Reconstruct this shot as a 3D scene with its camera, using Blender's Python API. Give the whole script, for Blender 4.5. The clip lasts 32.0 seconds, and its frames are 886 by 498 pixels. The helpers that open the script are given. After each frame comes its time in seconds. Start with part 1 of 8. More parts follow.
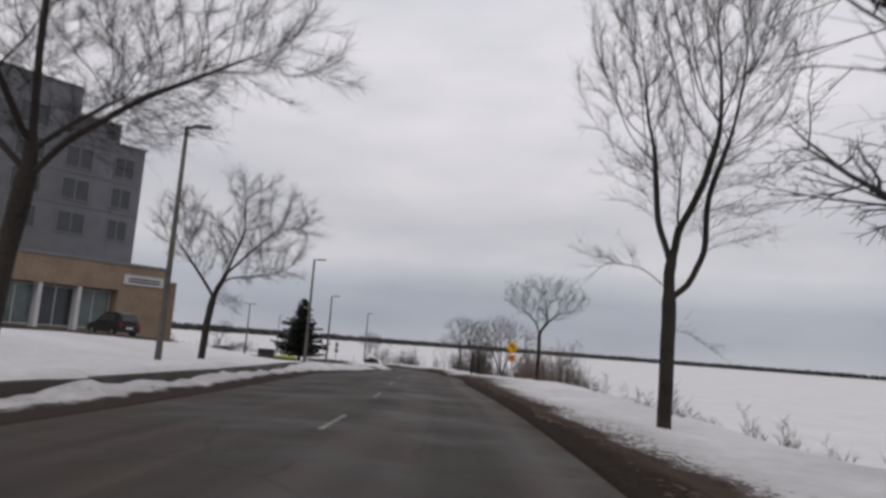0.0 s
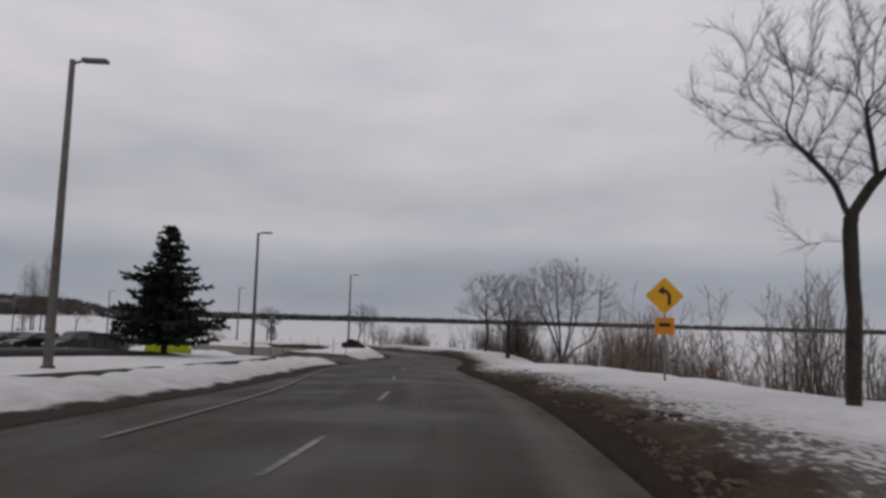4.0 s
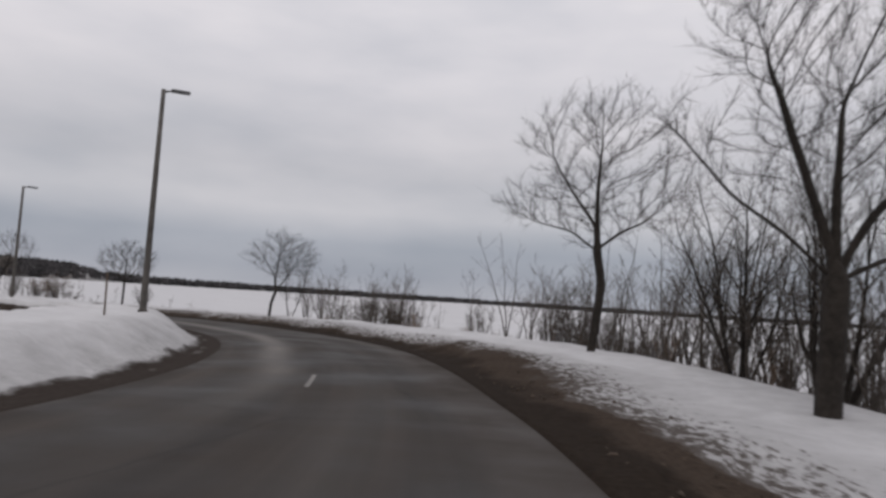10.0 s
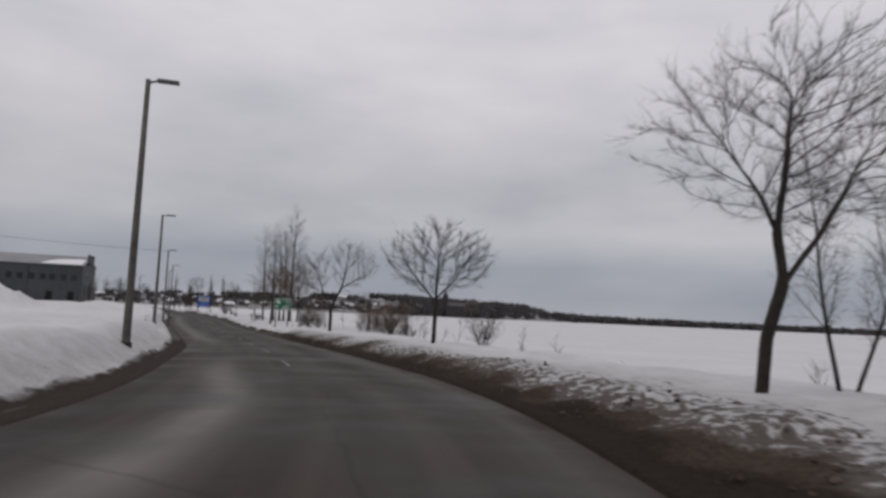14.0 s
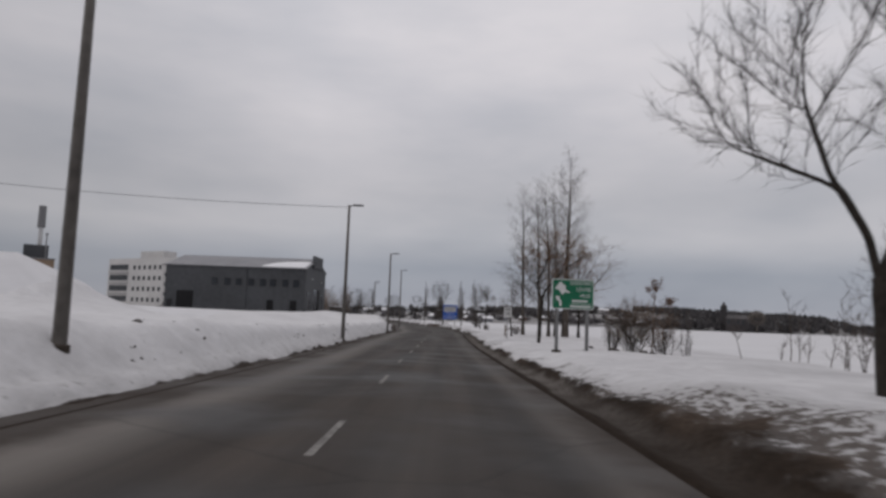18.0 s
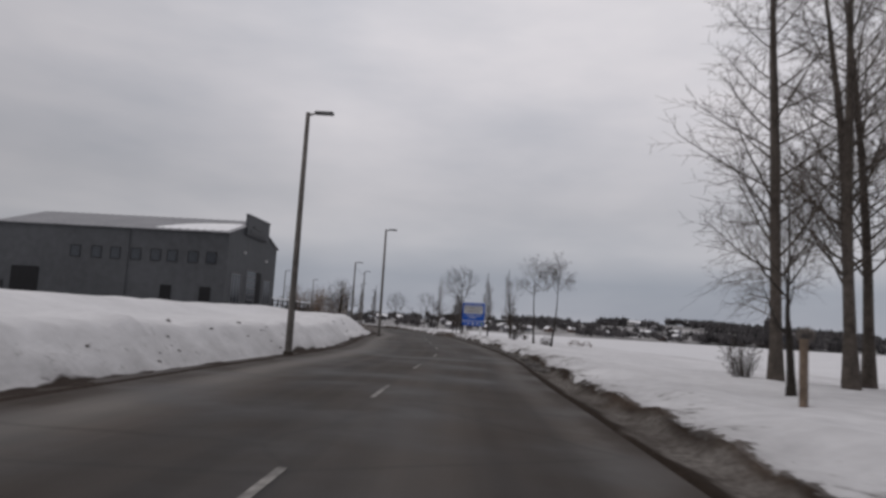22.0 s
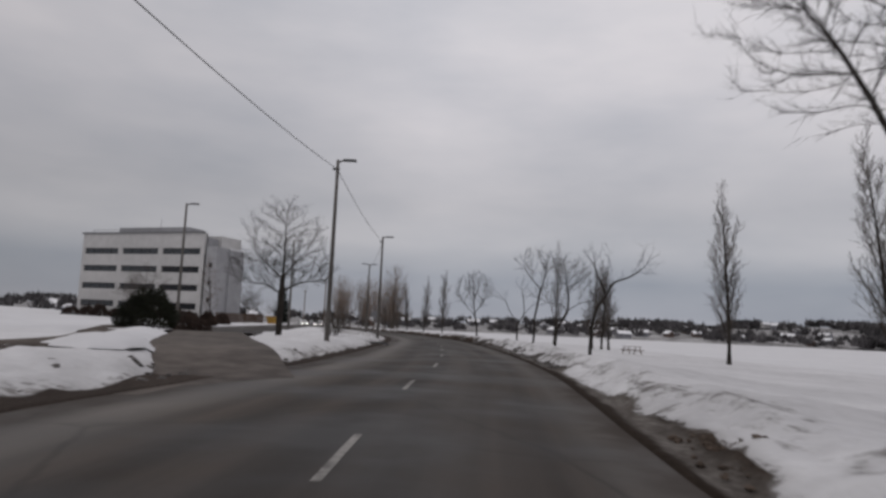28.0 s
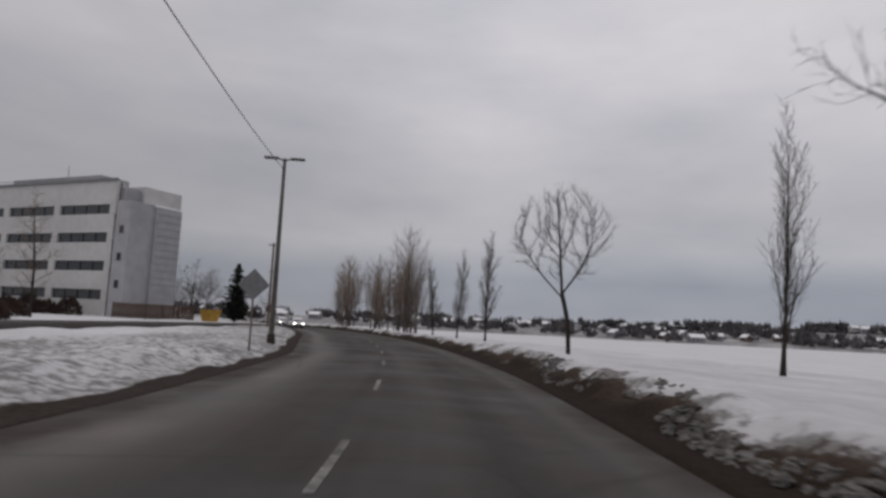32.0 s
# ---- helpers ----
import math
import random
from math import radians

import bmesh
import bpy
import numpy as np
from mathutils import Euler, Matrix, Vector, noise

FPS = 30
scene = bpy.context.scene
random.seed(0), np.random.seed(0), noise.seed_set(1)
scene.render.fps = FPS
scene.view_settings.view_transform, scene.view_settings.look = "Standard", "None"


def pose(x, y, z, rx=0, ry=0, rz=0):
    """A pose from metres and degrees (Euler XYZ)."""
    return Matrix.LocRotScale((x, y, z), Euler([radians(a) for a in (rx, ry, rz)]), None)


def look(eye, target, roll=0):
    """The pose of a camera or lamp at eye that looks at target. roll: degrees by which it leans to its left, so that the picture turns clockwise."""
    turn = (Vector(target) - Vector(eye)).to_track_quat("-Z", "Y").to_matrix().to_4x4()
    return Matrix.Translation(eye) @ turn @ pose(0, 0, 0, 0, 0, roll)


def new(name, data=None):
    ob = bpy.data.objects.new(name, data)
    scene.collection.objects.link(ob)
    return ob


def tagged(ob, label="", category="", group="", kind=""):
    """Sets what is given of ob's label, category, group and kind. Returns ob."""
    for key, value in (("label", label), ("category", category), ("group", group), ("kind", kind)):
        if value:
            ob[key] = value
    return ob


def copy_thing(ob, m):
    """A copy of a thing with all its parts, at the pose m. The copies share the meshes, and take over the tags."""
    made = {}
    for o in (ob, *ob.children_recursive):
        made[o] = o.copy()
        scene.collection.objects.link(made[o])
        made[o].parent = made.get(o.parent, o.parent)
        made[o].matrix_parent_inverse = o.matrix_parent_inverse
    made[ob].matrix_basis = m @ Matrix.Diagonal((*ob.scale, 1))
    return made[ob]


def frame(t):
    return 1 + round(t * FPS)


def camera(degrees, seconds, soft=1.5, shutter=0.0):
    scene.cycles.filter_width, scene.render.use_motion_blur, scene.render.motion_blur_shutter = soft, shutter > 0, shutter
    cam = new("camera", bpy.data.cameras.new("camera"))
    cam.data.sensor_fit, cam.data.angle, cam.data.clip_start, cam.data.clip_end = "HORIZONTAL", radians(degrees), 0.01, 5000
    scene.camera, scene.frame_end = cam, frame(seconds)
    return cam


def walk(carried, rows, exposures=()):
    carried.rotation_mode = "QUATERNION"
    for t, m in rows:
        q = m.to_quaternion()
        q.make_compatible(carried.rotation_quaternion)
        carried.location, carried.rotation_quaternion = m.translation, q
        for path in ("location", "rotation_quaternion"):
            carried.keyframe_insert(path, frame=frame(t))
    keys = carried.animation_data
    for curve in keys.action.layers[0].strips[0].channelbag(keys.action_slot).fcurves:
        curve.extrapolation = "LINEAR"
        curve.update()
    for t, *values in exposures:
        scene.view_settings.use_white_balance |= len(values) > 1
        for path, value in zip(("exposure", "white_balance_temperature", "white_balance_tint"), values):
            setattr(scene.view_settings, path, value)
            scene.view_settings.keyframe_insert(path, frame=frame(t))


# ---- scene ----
cam = camera(64.4, 32.0, 2.9, 0.2)
PATH = [
    (0, (0.11, -2.045, 6.336), (0.04, -0.064, 6.603), 4.3),
    (0.5, (0.156, 3.282, 6.211), (0.076, 5.277, 6.329), 3.8),
    (1, (0.077, 8.55, 6.111), (-0.014, 10.535, 6.335), 4.1),
    (1.5, (-0.094, 14.053, 6.034), (-0.18, 16.039, 6.25), 3.1),
    (2, (-0.282, 19.325, 5.961), (-0.375, 21.312, 6.168), 3.0),
    (2.5, (-0.485, 24.569, 5.878), (-0.584, 26.556, 6.077), 2.8),
    (3, (-0.826, 30.06, 5.775), (-0.926, 32.052, 5.917), 1.2),
    (3.5, (-1.093, 35.407, 5.65), (-1.19, 37.393, 5.86), 1.5),
    (5.5, (-1.767, 56.081, 5.02), (-1.899, 58.073, 5.135), 1.7),
    (6, (-2.351, 61.45, 4.853), (-2.47, 63.444, 4.948), 2.7),
    (6.5, (-2.998, 66.685, 4.673), (-3.109, 68.679, 4.783), 2.7),
    (7, (-3.554, 72.095, 4.484), (-3.651, 74.084, 4.668), 3.1),
    (7.5, (-4.039, 77.584, 4.282), (-4.13, 79.579, 4.377), 2.7),
    (8, (-4.463, 82.928, 4.067), (-4.512, 84.925, 4.169), 1.8),
    (8.5, (-4.379, 88.219, 3.845), (-4.401, 90.215, 3.97), 3.0),
    (9, (-4.102, 93.794, 3.625), (-4.124, 95.792, 3.707), 3.4),
    (9.5, (-3.846, 99.375, 3.415), (-3.909, 101.369, 3.561), 3.5),
    (10, (-4.043, 105.013, 3.215), (-4.185, 107.002, 3.358), 3.7),
    (10.5, (-4.329, 110.687, 3.021), (-4.552, 112.667, 3.19), 2.9),
    (11, (-5.067, 116.343, 2.844), (-5.433, 118.304, 2.99), 3.0),
    (11.5, (-6.202, 121.357, 2.692), (-6.676, 123.296, 2.825), 2.7),
    (12, (-7.48, 126.388, 2.566), (-8.087, 128.286, 2.744), 4.0),
    (12.5, (-9.132, 131.439, 2.466), (-9.903, 133.277, 2.629), 3.5),
    (13, (-11.441, 136.759, 2.379), (-12.386, 138.513, 2.551), 3.0),
    (13.5, (-14.243, 141.425, 2.299), (-15.355, 143.079, 2.473), 2.8),
    (14, (-17.74, 145.845, 2.206), (-18.993, 147.393, 2.389), 2.6),
    (14.5, (-21.487, 150.095, 2.09), (-22.866, 151.529, 2.297), 2.2),
    (15, (-25.774, 154.198, 1.961), (-27.268, 155.512, 2.169), 2.5),
    (15.5, (-30.468, 157.974, 1.826), (-32.047, 159.185, 2.032), 3.2),
    (17.5, (-53.059, 173.065, 1.284), (-54.755, 174.106, 1.48), 1.5),
    (18, (-58.928, 176.698, 1.161), (-60.646, 177.704, 1.356), 2.2),
    (18.5, (-65.384, 180.444, 1.051), (-67.104, 181.445, 1.249), 2.7),
    (19, (-71.452, 184.304, 0.949), (-73.182, 185.288, 1.154), 2.8),
    (19.5, (-77.959, 188.168, 0.856), (-79.693, 189.144, 1.061), 2.6),
    (20, (-84.471, 191.97, 0.775), (-86.2, 192.95, 0.999), 2.5),
    (20.5, (-90.927, 195.756, 0.711), (-92.666, 196.721, 0.915), 1.6),
    (21, (-97.26, 199.394, 0.654), (-98.999, 200.358, 0.865), 2.6),
    (21.5, (-103.473, 203.129, 0.61), (-105.214, 204.089, 0.824), 2.8),
    (22, (-110.136, 206.883, 0.581), (-111.88, 207.837, 0.799), 3.5),
    (22.5, (-116.566, 210.548, 0.568), (-118.305, 211.511, 0.791), 3.4),
    (23, (-122.87, 214.174, 0.564), (-124.6, 215.151, 0.787), 3.4),
    (23.5, (-129.618, 218.35, 0.555), (-131.356, 219.319, 0.757), 3.2),
    (24, (-135.999, 222.144, 0.556), (-137.739, 223.105, 0.775), 2.7),
    (24.5, (-142.348, 225.881, 0.58), (-144.083, 226.849, 0.81), 3.1),
    (26.5, (-172.2, 240.01, 0.771), (-173.99, 240.875, 0.991), 4.2),
    (27, (-179.274, 243.423, 0.778), (-181.095, 244.226, 0.977), 3.3),
    (27.5, (-186.726, 245.971, 0.763), (-188.567, 246.723, 0.976), 2.5),
    (28, (-193.566, 249.129, 0.762), (-195.423, 249.84, 0.983), 2.7),
    (28.5, (-200.224, 251.967, 0.771), (-202.092, 252.652, 0.976), 2.3),
    (29, (-206.692, 255.124, 0.781), (-208.557, 255.808, 1.014), 2.8),
    (29.5, (-213.623, 258.349, 0.781), (-215.493, 259.013, 1.032), 1.5),
    (30, (-220.935, 261.208, 0.772), (-222.801, 261.888, 1.006), 2.4),
    (30.5, (-228.802, 264.222, 0.766), (-230.671, 264.897, 0.994), 3.2),
    (31, (-236.126, 267.117, 0.761), (-238.003, 267.777, 0.966), 3.4),
    (31.5, (-243.511, 269.711, 0.746), (-245.393, 270.344, 0.989), 2.5),
    (32, (-251.394, 272.143, 0.728), (-253.294, 272.726, 0.947), 3.0),
]
walk(cam, [(t, look(eye, target, roll)) for t, eye, target, roll in PATH],
     [(0.0, 0.2), (1.0, 0.14), (2.0, -0.02), (3.0, -0.1), (7.0, -0.04), (8.0, 0.06), (10.0, 0.11), (12.0, -0.01), (14.0, -0.02), (18.0, -0.04), (19.0, -0.07), (22.0, 0.0), (24.0, -0.13), (27.0, -0.13), (28.0, -0.05), (29.0, -0.08), (30.0, -0.1), (32.0, -0.1)])

# ---- world, sun ----
def make_world():
    w = bpy.data.worlds.new("overcast")
    scene.world = w
    w.use_nodes = True
    nt = w.node_tree
    nt.nodes.clear()
    N = nt.nodes.new
    out, bg = N("ShaderNodeOutputWorld"), N("ShaderNodeBackground")
    sky = N("ShaderNodeTexSky")
    sky.sky_type, sky.sun_disc = "NISHITA", False
    sky.sun_elevation, sky.sun_rotation = radians(32), radians(205)
    tc, mp = N("ShaderNodeTexCoord"), N("ShaderNodeMapping")
    mp.inputs["Scale"].default_value = (1.6, 1.6, 5.0)
    nt.links.new(tc.outputs["Generated"], mp.inputs["Vector"])
    n1, n2 = N("ShaderNodeTexNoise"), N("ShaderNodeTexNoise")
    n1.inputs["Scale"].default_value, n1.inputs["Detail"].default_value = 1.5, 4
    n2.inputs["Scale"].default_value, n2.inputs["Detail"].default_value = 5.0, 4
    n1.inputs["Roughness"].default_value = 0.45
    nt.links.new(mp.outputs[0], n1.inputs["Vector"])
    nt.links.new(mp.outputs[0], n2.inputs["Vector"])
    mixn = N("ShaderNodeMath")
    mixn.operation = "MULTIPLY_ADD"
    mixn.inputs[1].default_value = 0.3
    nt.links.new(n2.outputs["Fac"], mixn.inputs[0])
    nt.links.new(n1.outputs["Fac"], mixn.inputs[2])
    cl = N("ShaderNodeValToRGB")
    cl.color_ramp.elements[0].position, cl.color_ramp.elements[0].color = 0.42, (0.52, 0.528, 0.562, 1)
    cl.color_ramp.elements[1].position, cl.color_ramp.elements[1].color = 0.86, (0.71, 0.69, 0.705, 1)
    nt.links.new(mixn.outputs[0], cl.inputs["Fac"])
    # cloud deck: paler overhead, dull and bluish towards the horizon
    sep = N("ShaderNodeSeparateXYZ")
    nt.links.new(tc.outputs["Generated"], sep.inputs[0])
    up = N("ShaderNodeValToRGB")
    for k, (p, c) in enumerate([(0.0, (0.62, 0.64, 0.69, 1)), (0.03, (0.52, 0.555, 0.62, 1)), (0.07, (0.55, 0.585, 0.645, 1)), (0.115, (0.84, 0.84, 0.86, 1)), (0.17, (0.80, 0.80, 0.82, 1)), (0.3, (0.99, 0.98, 1.0, 1)), (0.42, (1.10, 1.085, 1.1, 1)), (0.6, (1.10, 1.08, 1.10, 1))]):
        e = up.color_ramp.elements[k] if k < 2 else up.color_ramp.elements.new(p)
        e.position, e.color = p, c
    nt.links.new(sep.outputs["Z"], up.inputs["Fac"])
    mul = N("ShaderNodeMix")
    mul.data_type, mul.blend_type = "RGBA", "MULTIPLY"
    mul.inputs["Factor"].default_value = 1
    nt.links.new(cl.outputs[0], mul.inputs[6])
    nt.links.new(up.outputs[0], mul.inputs[7])
    sc = N("ShaderNodeMix")
    sc.data_type, sc.blend_type = "RGBA", "MULTIPLY"
    sc.inputs["Factor"].default_value = 1
    sc.inputs[7].default_value = (0.06, 0.06, 0.06, 1)
    nt.links.new(sky.outputs[0], sc.inputs[6])
    add = N("ShaderNodeMix")
    add.data_type, add.blend_type = "RGBA", "MIX"
    add.inputs["Factor"].default_value = 0.94
    nt.links.new(sc.outputs[2], add.inputs[6])
    # the deck is darkened towards the south-west
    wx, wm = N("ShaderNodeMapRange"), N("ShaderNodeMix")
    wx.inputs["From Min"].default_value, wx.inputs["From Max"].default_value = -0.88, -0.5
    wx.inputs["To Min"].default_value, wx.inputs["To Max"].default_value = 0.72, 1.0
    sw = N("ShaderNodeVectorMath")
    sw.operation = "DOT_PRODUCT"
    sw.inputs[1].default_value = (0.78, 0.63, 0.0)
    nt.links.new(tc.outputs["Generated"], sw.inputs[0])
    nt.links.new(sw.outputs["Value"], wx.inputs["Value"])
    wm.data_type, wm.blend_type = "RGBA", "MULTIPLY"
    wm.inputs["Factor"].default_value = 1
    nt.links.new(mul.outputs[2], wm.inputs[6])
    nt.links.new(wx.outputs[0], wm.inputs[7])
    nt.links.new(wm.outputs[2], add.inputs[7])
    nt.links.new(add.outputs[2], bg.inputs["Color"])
    bg.inputs["Strength"].default_value = 1.0
    nt.links.new(bg.outputs[0], out.inputs["Surface"])


make_world()
sun_data = bpy.data.lights.new("sun", "SUN")
sun_data.energy, sun_data.angle, sun_data.color = 0.5, radians(40), (1.0, 0.97, 0.94)
sun_lamp = new("sun", sun_data)
sun_lamp.matrix_world = look((0, 0, 60), (25, 54, 0))

# ---- materials ----
def material(name, base, rough=0.8, metal=0.0, var=0.12, scale=6.0, bump=0.0, bump_scale=30.0, dark=None, coord="Object", spec=0.3):
    """A surface with colour variation at two scales and fine relief."""
    m = bpy.data.materials.new(name)
    m.use_nodes = True
    nt = m.node_tree
    N, L = nt.nodes.new, nt.links.new
    b = nt.nodes["Principled BSDF"]
    b.inputs["Roughness"].default_value, b.inputs["Metallic"].default_value = rough, metal
    b.inputs["Specular IOR Level"].default_value = spec
    tc = N("ShaderNodeTexCoord")
    n1, n2 = N("ShaderNodeTexNoise"), N("ShaderNodeTexNoise")
    n1.inputs["Scale"].default_value, n1.inputs["Detail"].default_value = scale * 0.12, 4
    n2.inputs["Scale"].default_value, n2.inputs["Detail"].default_value = scale, 5
    L(tc.outputs[coord], n1.inputs["Vector"])
    L(tc.outputs[coord], n2.inputs["Vector"])
    mix = N("ShaderNodeMath")
    mix.operation = "ADD"
    L(n1.outputs["Fac"], mix.inputs[0])
    L(n2.outputs["Fac"], mix.inputs[1])
    mp = N("ShaderNodeMapRange")
    mp.inputs["From Min"].default_value, mp.inputs["From Max"].default_value = 0.7, 1.3
    L(mix.outputs[0], mp.inputs["Value"])
    rgb = N("ShaderNodeMix")
    rgb.data_type = "RGBA"
    lo = dark or tuple(c * (1 - 2 * var) for c in base)
    hi = tuple(min(1, c * (1 + var)) for c in base)
    rgb.inputs[6].default_value, rgb.inputs[7].default_value = (*lo, 1), (*hi, 1)
    L(mp.outputs[0], rgb.inputs[0])
    L(rgb.outputs[2], b.inputs["Base Color"])
    if bump:
        n3, bp = N("ShaderNodeTexNoise"), N("ShaderNodeBump")
        n3.inputs["Scale"].default_value, n3.inputs["Detail"].default_value = bump_scale, 6
        L(tc.outputs[coord], n3.inputs["Vector"])
        bp.inputs["Strength"].default_value, bp.inputs["Distance"].default_value = bump, 0.03
        L(n3.outputs["Fac"], bp.inputs["Height"])
        L(bp.outputs[0], b.inputs["Normal"])
    return m


def ramp(nt, stops):
    r = nt.nodes.new("ShaderNodeValToRGB")
    for k, (p, c) in enumerate(stops):
        e = r.color_ramp.elements[k] if k < 2 else r.color_ramp.elements.new(p)
        e.position, e.color = p, (*c, 1)
    return r


def snow_material(name, dirt, ragged, flecks, reach=3.0, least=0.0, gutter=(0.9, 2.2), tone=((0.54, 0.535, 0.54), (0.70, 0.695, 0.70)), ridge=None, damp=(0.26, 0.55)):
    """Old snow that gives way to sand and grit by its distance from the carriageway.
    Attributes: 'edge', metres past the foot of the snow; 'near', metres past the asphalt."""
    m = bpy.data.materials.new(name)
    m.use_nodes = True
    nt = m.node_tree
    N, L = nt.nodes.new, nt.links.new

    def math_node(op, a, b):
        n = N("ShaderNodeMath")
        n.operation = op
        for k, q in enumerate((a, b)):
            if isinstance(q, (int, float)):
                n.inputs[k].default_value = q
            else:
                L(q, n.inputs[k])
        return n.outputs[0]

    def noise_node(src, scale, detail, rough=0.5):
        n = N("ShaderNodeTexNoise")
        n.inputs["Scale"].default_value, n.inputs["Detail"].default_value, n.inputs["Roughness"].default_value = scale, detail, rough
        L(src, n.inputs["Vector"])
        return n.outputs["Fac"]

    def span(src, a, b, c, d, kind="LINEAR"):
        n = N("ShaderNodeMapRange")
        n.interpolation_type = kind
        for k, q in zip(("From Min", "From Max", "To Min", "To Max"), (a, b, c, d)):
            n.inputs[k].default_value = q
        L(src, n.inputs["Value"])
        return n.outputs[0]

    b = nt.nodes["Principled BSDF"]
    b.inputs["Specular IOR Level"].default_value = 0.25
    tc, at, at2, at3 = N("ShaderNodeTexCoord"), N("ShaderNodeAttribute"), N("ShaderNodeAttribute"), N("ShaderNodeAttribute")
    at.attribute_name, at2.attribute_name, at3.attribute_name = "edge", "near", "soil"
    uv, sc = N("ShaderNodeUVMap"), N("ShaderNodeMapping")
    sc.inputs["Scale"].default_value = (1.3, 0.7, 1.0)
    L(uv.outputs[0], sc.inputs["Vector"])
    obj, flat = tc.outputs["Object"], sc.outputs[0]
    edge, near = at.outputs["Fac"], at2.outputs["Fac"]
    rag = span(noise_node(flat, 1.3, 8, 0.65), 0.3, 0.7, -ragged, ragged)
    cov = span(math_node("ADD", edge, rag), -0.15, 0.25, 0, 1, "SMOOTHSTEP")
    # melted flecks thin out away from the road
    thr = span(edge, -0.2, 2.6, 0.50 - flecks, 0.72)
    fleck = span(math_node("SUBTRACT", noise_node(flat, 4.6, 7, 0.66), thr), -0.06, 0.05, 0, 1, "SMOOTHSTEP")
    cov = math_node("MULTIPLY", cov, math_node("SUBTRACT", 1.0, math_node("MULTIPLY", fleck, 0.85)))
    grain = noise_node(obj, 11, 7, 0.65)
    wet = ramp(nt, [(0.3, tuple(c * damp[0] for c in dirt)), (0.7, tuple(c * damp[1] for c in dirt))])
    dry = ramp(nt, [(0.3, tuple(c * 0.5 for c in dirt)), (0.7, tuple(min(1, c * 1.2) for c in dirt))])
    L(grain, wet.inputs["Fac"])
    L(grain, dry.inputs["Fac"])
    g = N("ShaderNodeMix")
    g.data_type = "RGBA"
    L(span(math_node("ADD", near, span(noise_node(flat, 0.6, 5), 0.3, 0.7, -0.5, 0.5)), gutter[0], gutter[1], 0, 1, "SMOOTHSTEP"), g.inputs[0])
    L(wet.outputs[0], g.inputs[6])
    L(dry.outputs[0], g.inputs[7])
    ground_out = g.outputs[2]
    if ridge:  # a ridge of grey slush pushed up along the gutter
        wave = math_node("ADD", near, span(noise_node(flat, 0.5, 5, 0.6), 0.3, 0.7, -0.16, 0.16))
        band = math_node("MULTIPLY", span(wave, ridge[0], ridge[1], 0, 1, "SMOOTHSTEP"), span(wave, ridge[2], ridge[3], 1, 0, "SMOOTHSTEP"))
        grey = ramp(nt, [(0.3, (0.06, 0.053, 0.047)), (0.7, (0.20, 0.183, 0.168))])
        L(noise_node(obj, 9.0, 8, 0.65), grey.inputs["Fac"])
        rm = N("ShaderNodeMix")
        rm.data_type = "RGBA"
        at4 = N("ShaderNodeAttribute")
        at4.attribute_name = "slush"
        L(math_node("MULTIPLY", math_node("MULTIPLY", band, at4.outputs["Fac"]), span(noise_node(flat, 0.9, 4), 0.35, 0.6, 0.35, 1.0)), rm.inputs[0])
        L(g.outputs[2], rm.inputs[6])
        L(grey.outputs[0], rm.inputs[7])
        ground_out = rm.outputs[2]
    white = ramp(nt, [(0.3, tone[0]), (0.62, tone[1])])
    L(math_node("ADD", math_node("MULTIPLY", noise_node(obj, 0.16, 5), 0.55), math_node("MULTIPLY", noise_node(obj, 1.9, 8, 0.62), 0.45)), white.inputs["Fac"])
    # a grey film of grit over the first metres of snow
    film = N("ShaderNodeMix")
    film.data_type = "RGBA"
    soiled = span(math_node("ADD", at3.outputs["Fac"], span(noise_node(obj, 3.5, 7, 0.65), 0.3, 0.7, -0.4, 0.4)), 0.25, 0.8, 0, 0.92, "SMOOTHSTEP")
    L(math_node("MAXIMUM", math_node("MULTIPLY", span(edge, 0.0, reach, 0.95, least), noise_node(flat, 1.3, 6, 0.6)), math_node("MULTIPLY", soiled, span(at3.outputs["Fac"], 0.02, 0.15, 0, 1))), film.inputs[0])
    L(white.outputs[0], film.inputs[6])
    slush = ramp(nt, [(0.32, (0.055, 0.050, 0.046)), (0.55, (0.16, 0.150, 0.140)), (0.72, (0.34, 0.325, 0.315))])
    L(noise_node(obj, 6.0, 9, 0.7), slush.inputs["Fac"])
    L(slush.outputs[0], film.inputs[7])
    mix = N("ShaderNodeMix")
    mix.data_type = "RGBA"
    L(cov, mix.inputs[0])
    L(ground_out, mix.inputs[6])
    L(film.outputs[2], mix.inputs[7])
    L(mix.outputs[2], b.inputs["Base Color"])
    L(span(cov, 0, 1, 0.95, 0.75), b.inputs["Roughness"])
    L(span(cov, 0, 1, 0.04, 0.25), b.inputs["Specular IOR Level"])
    bp = N("ShaderNodeBump")
    bp.inputs["Strength"].default_value, bp.inputs["Distance"].default_value = 0.6, 0.12
    L(noise_node(obj, 3.0, 9, 0.6), bp.inputs["Height"])
    L(bp.outputs[0], b.inputs["Normal"])
    return m


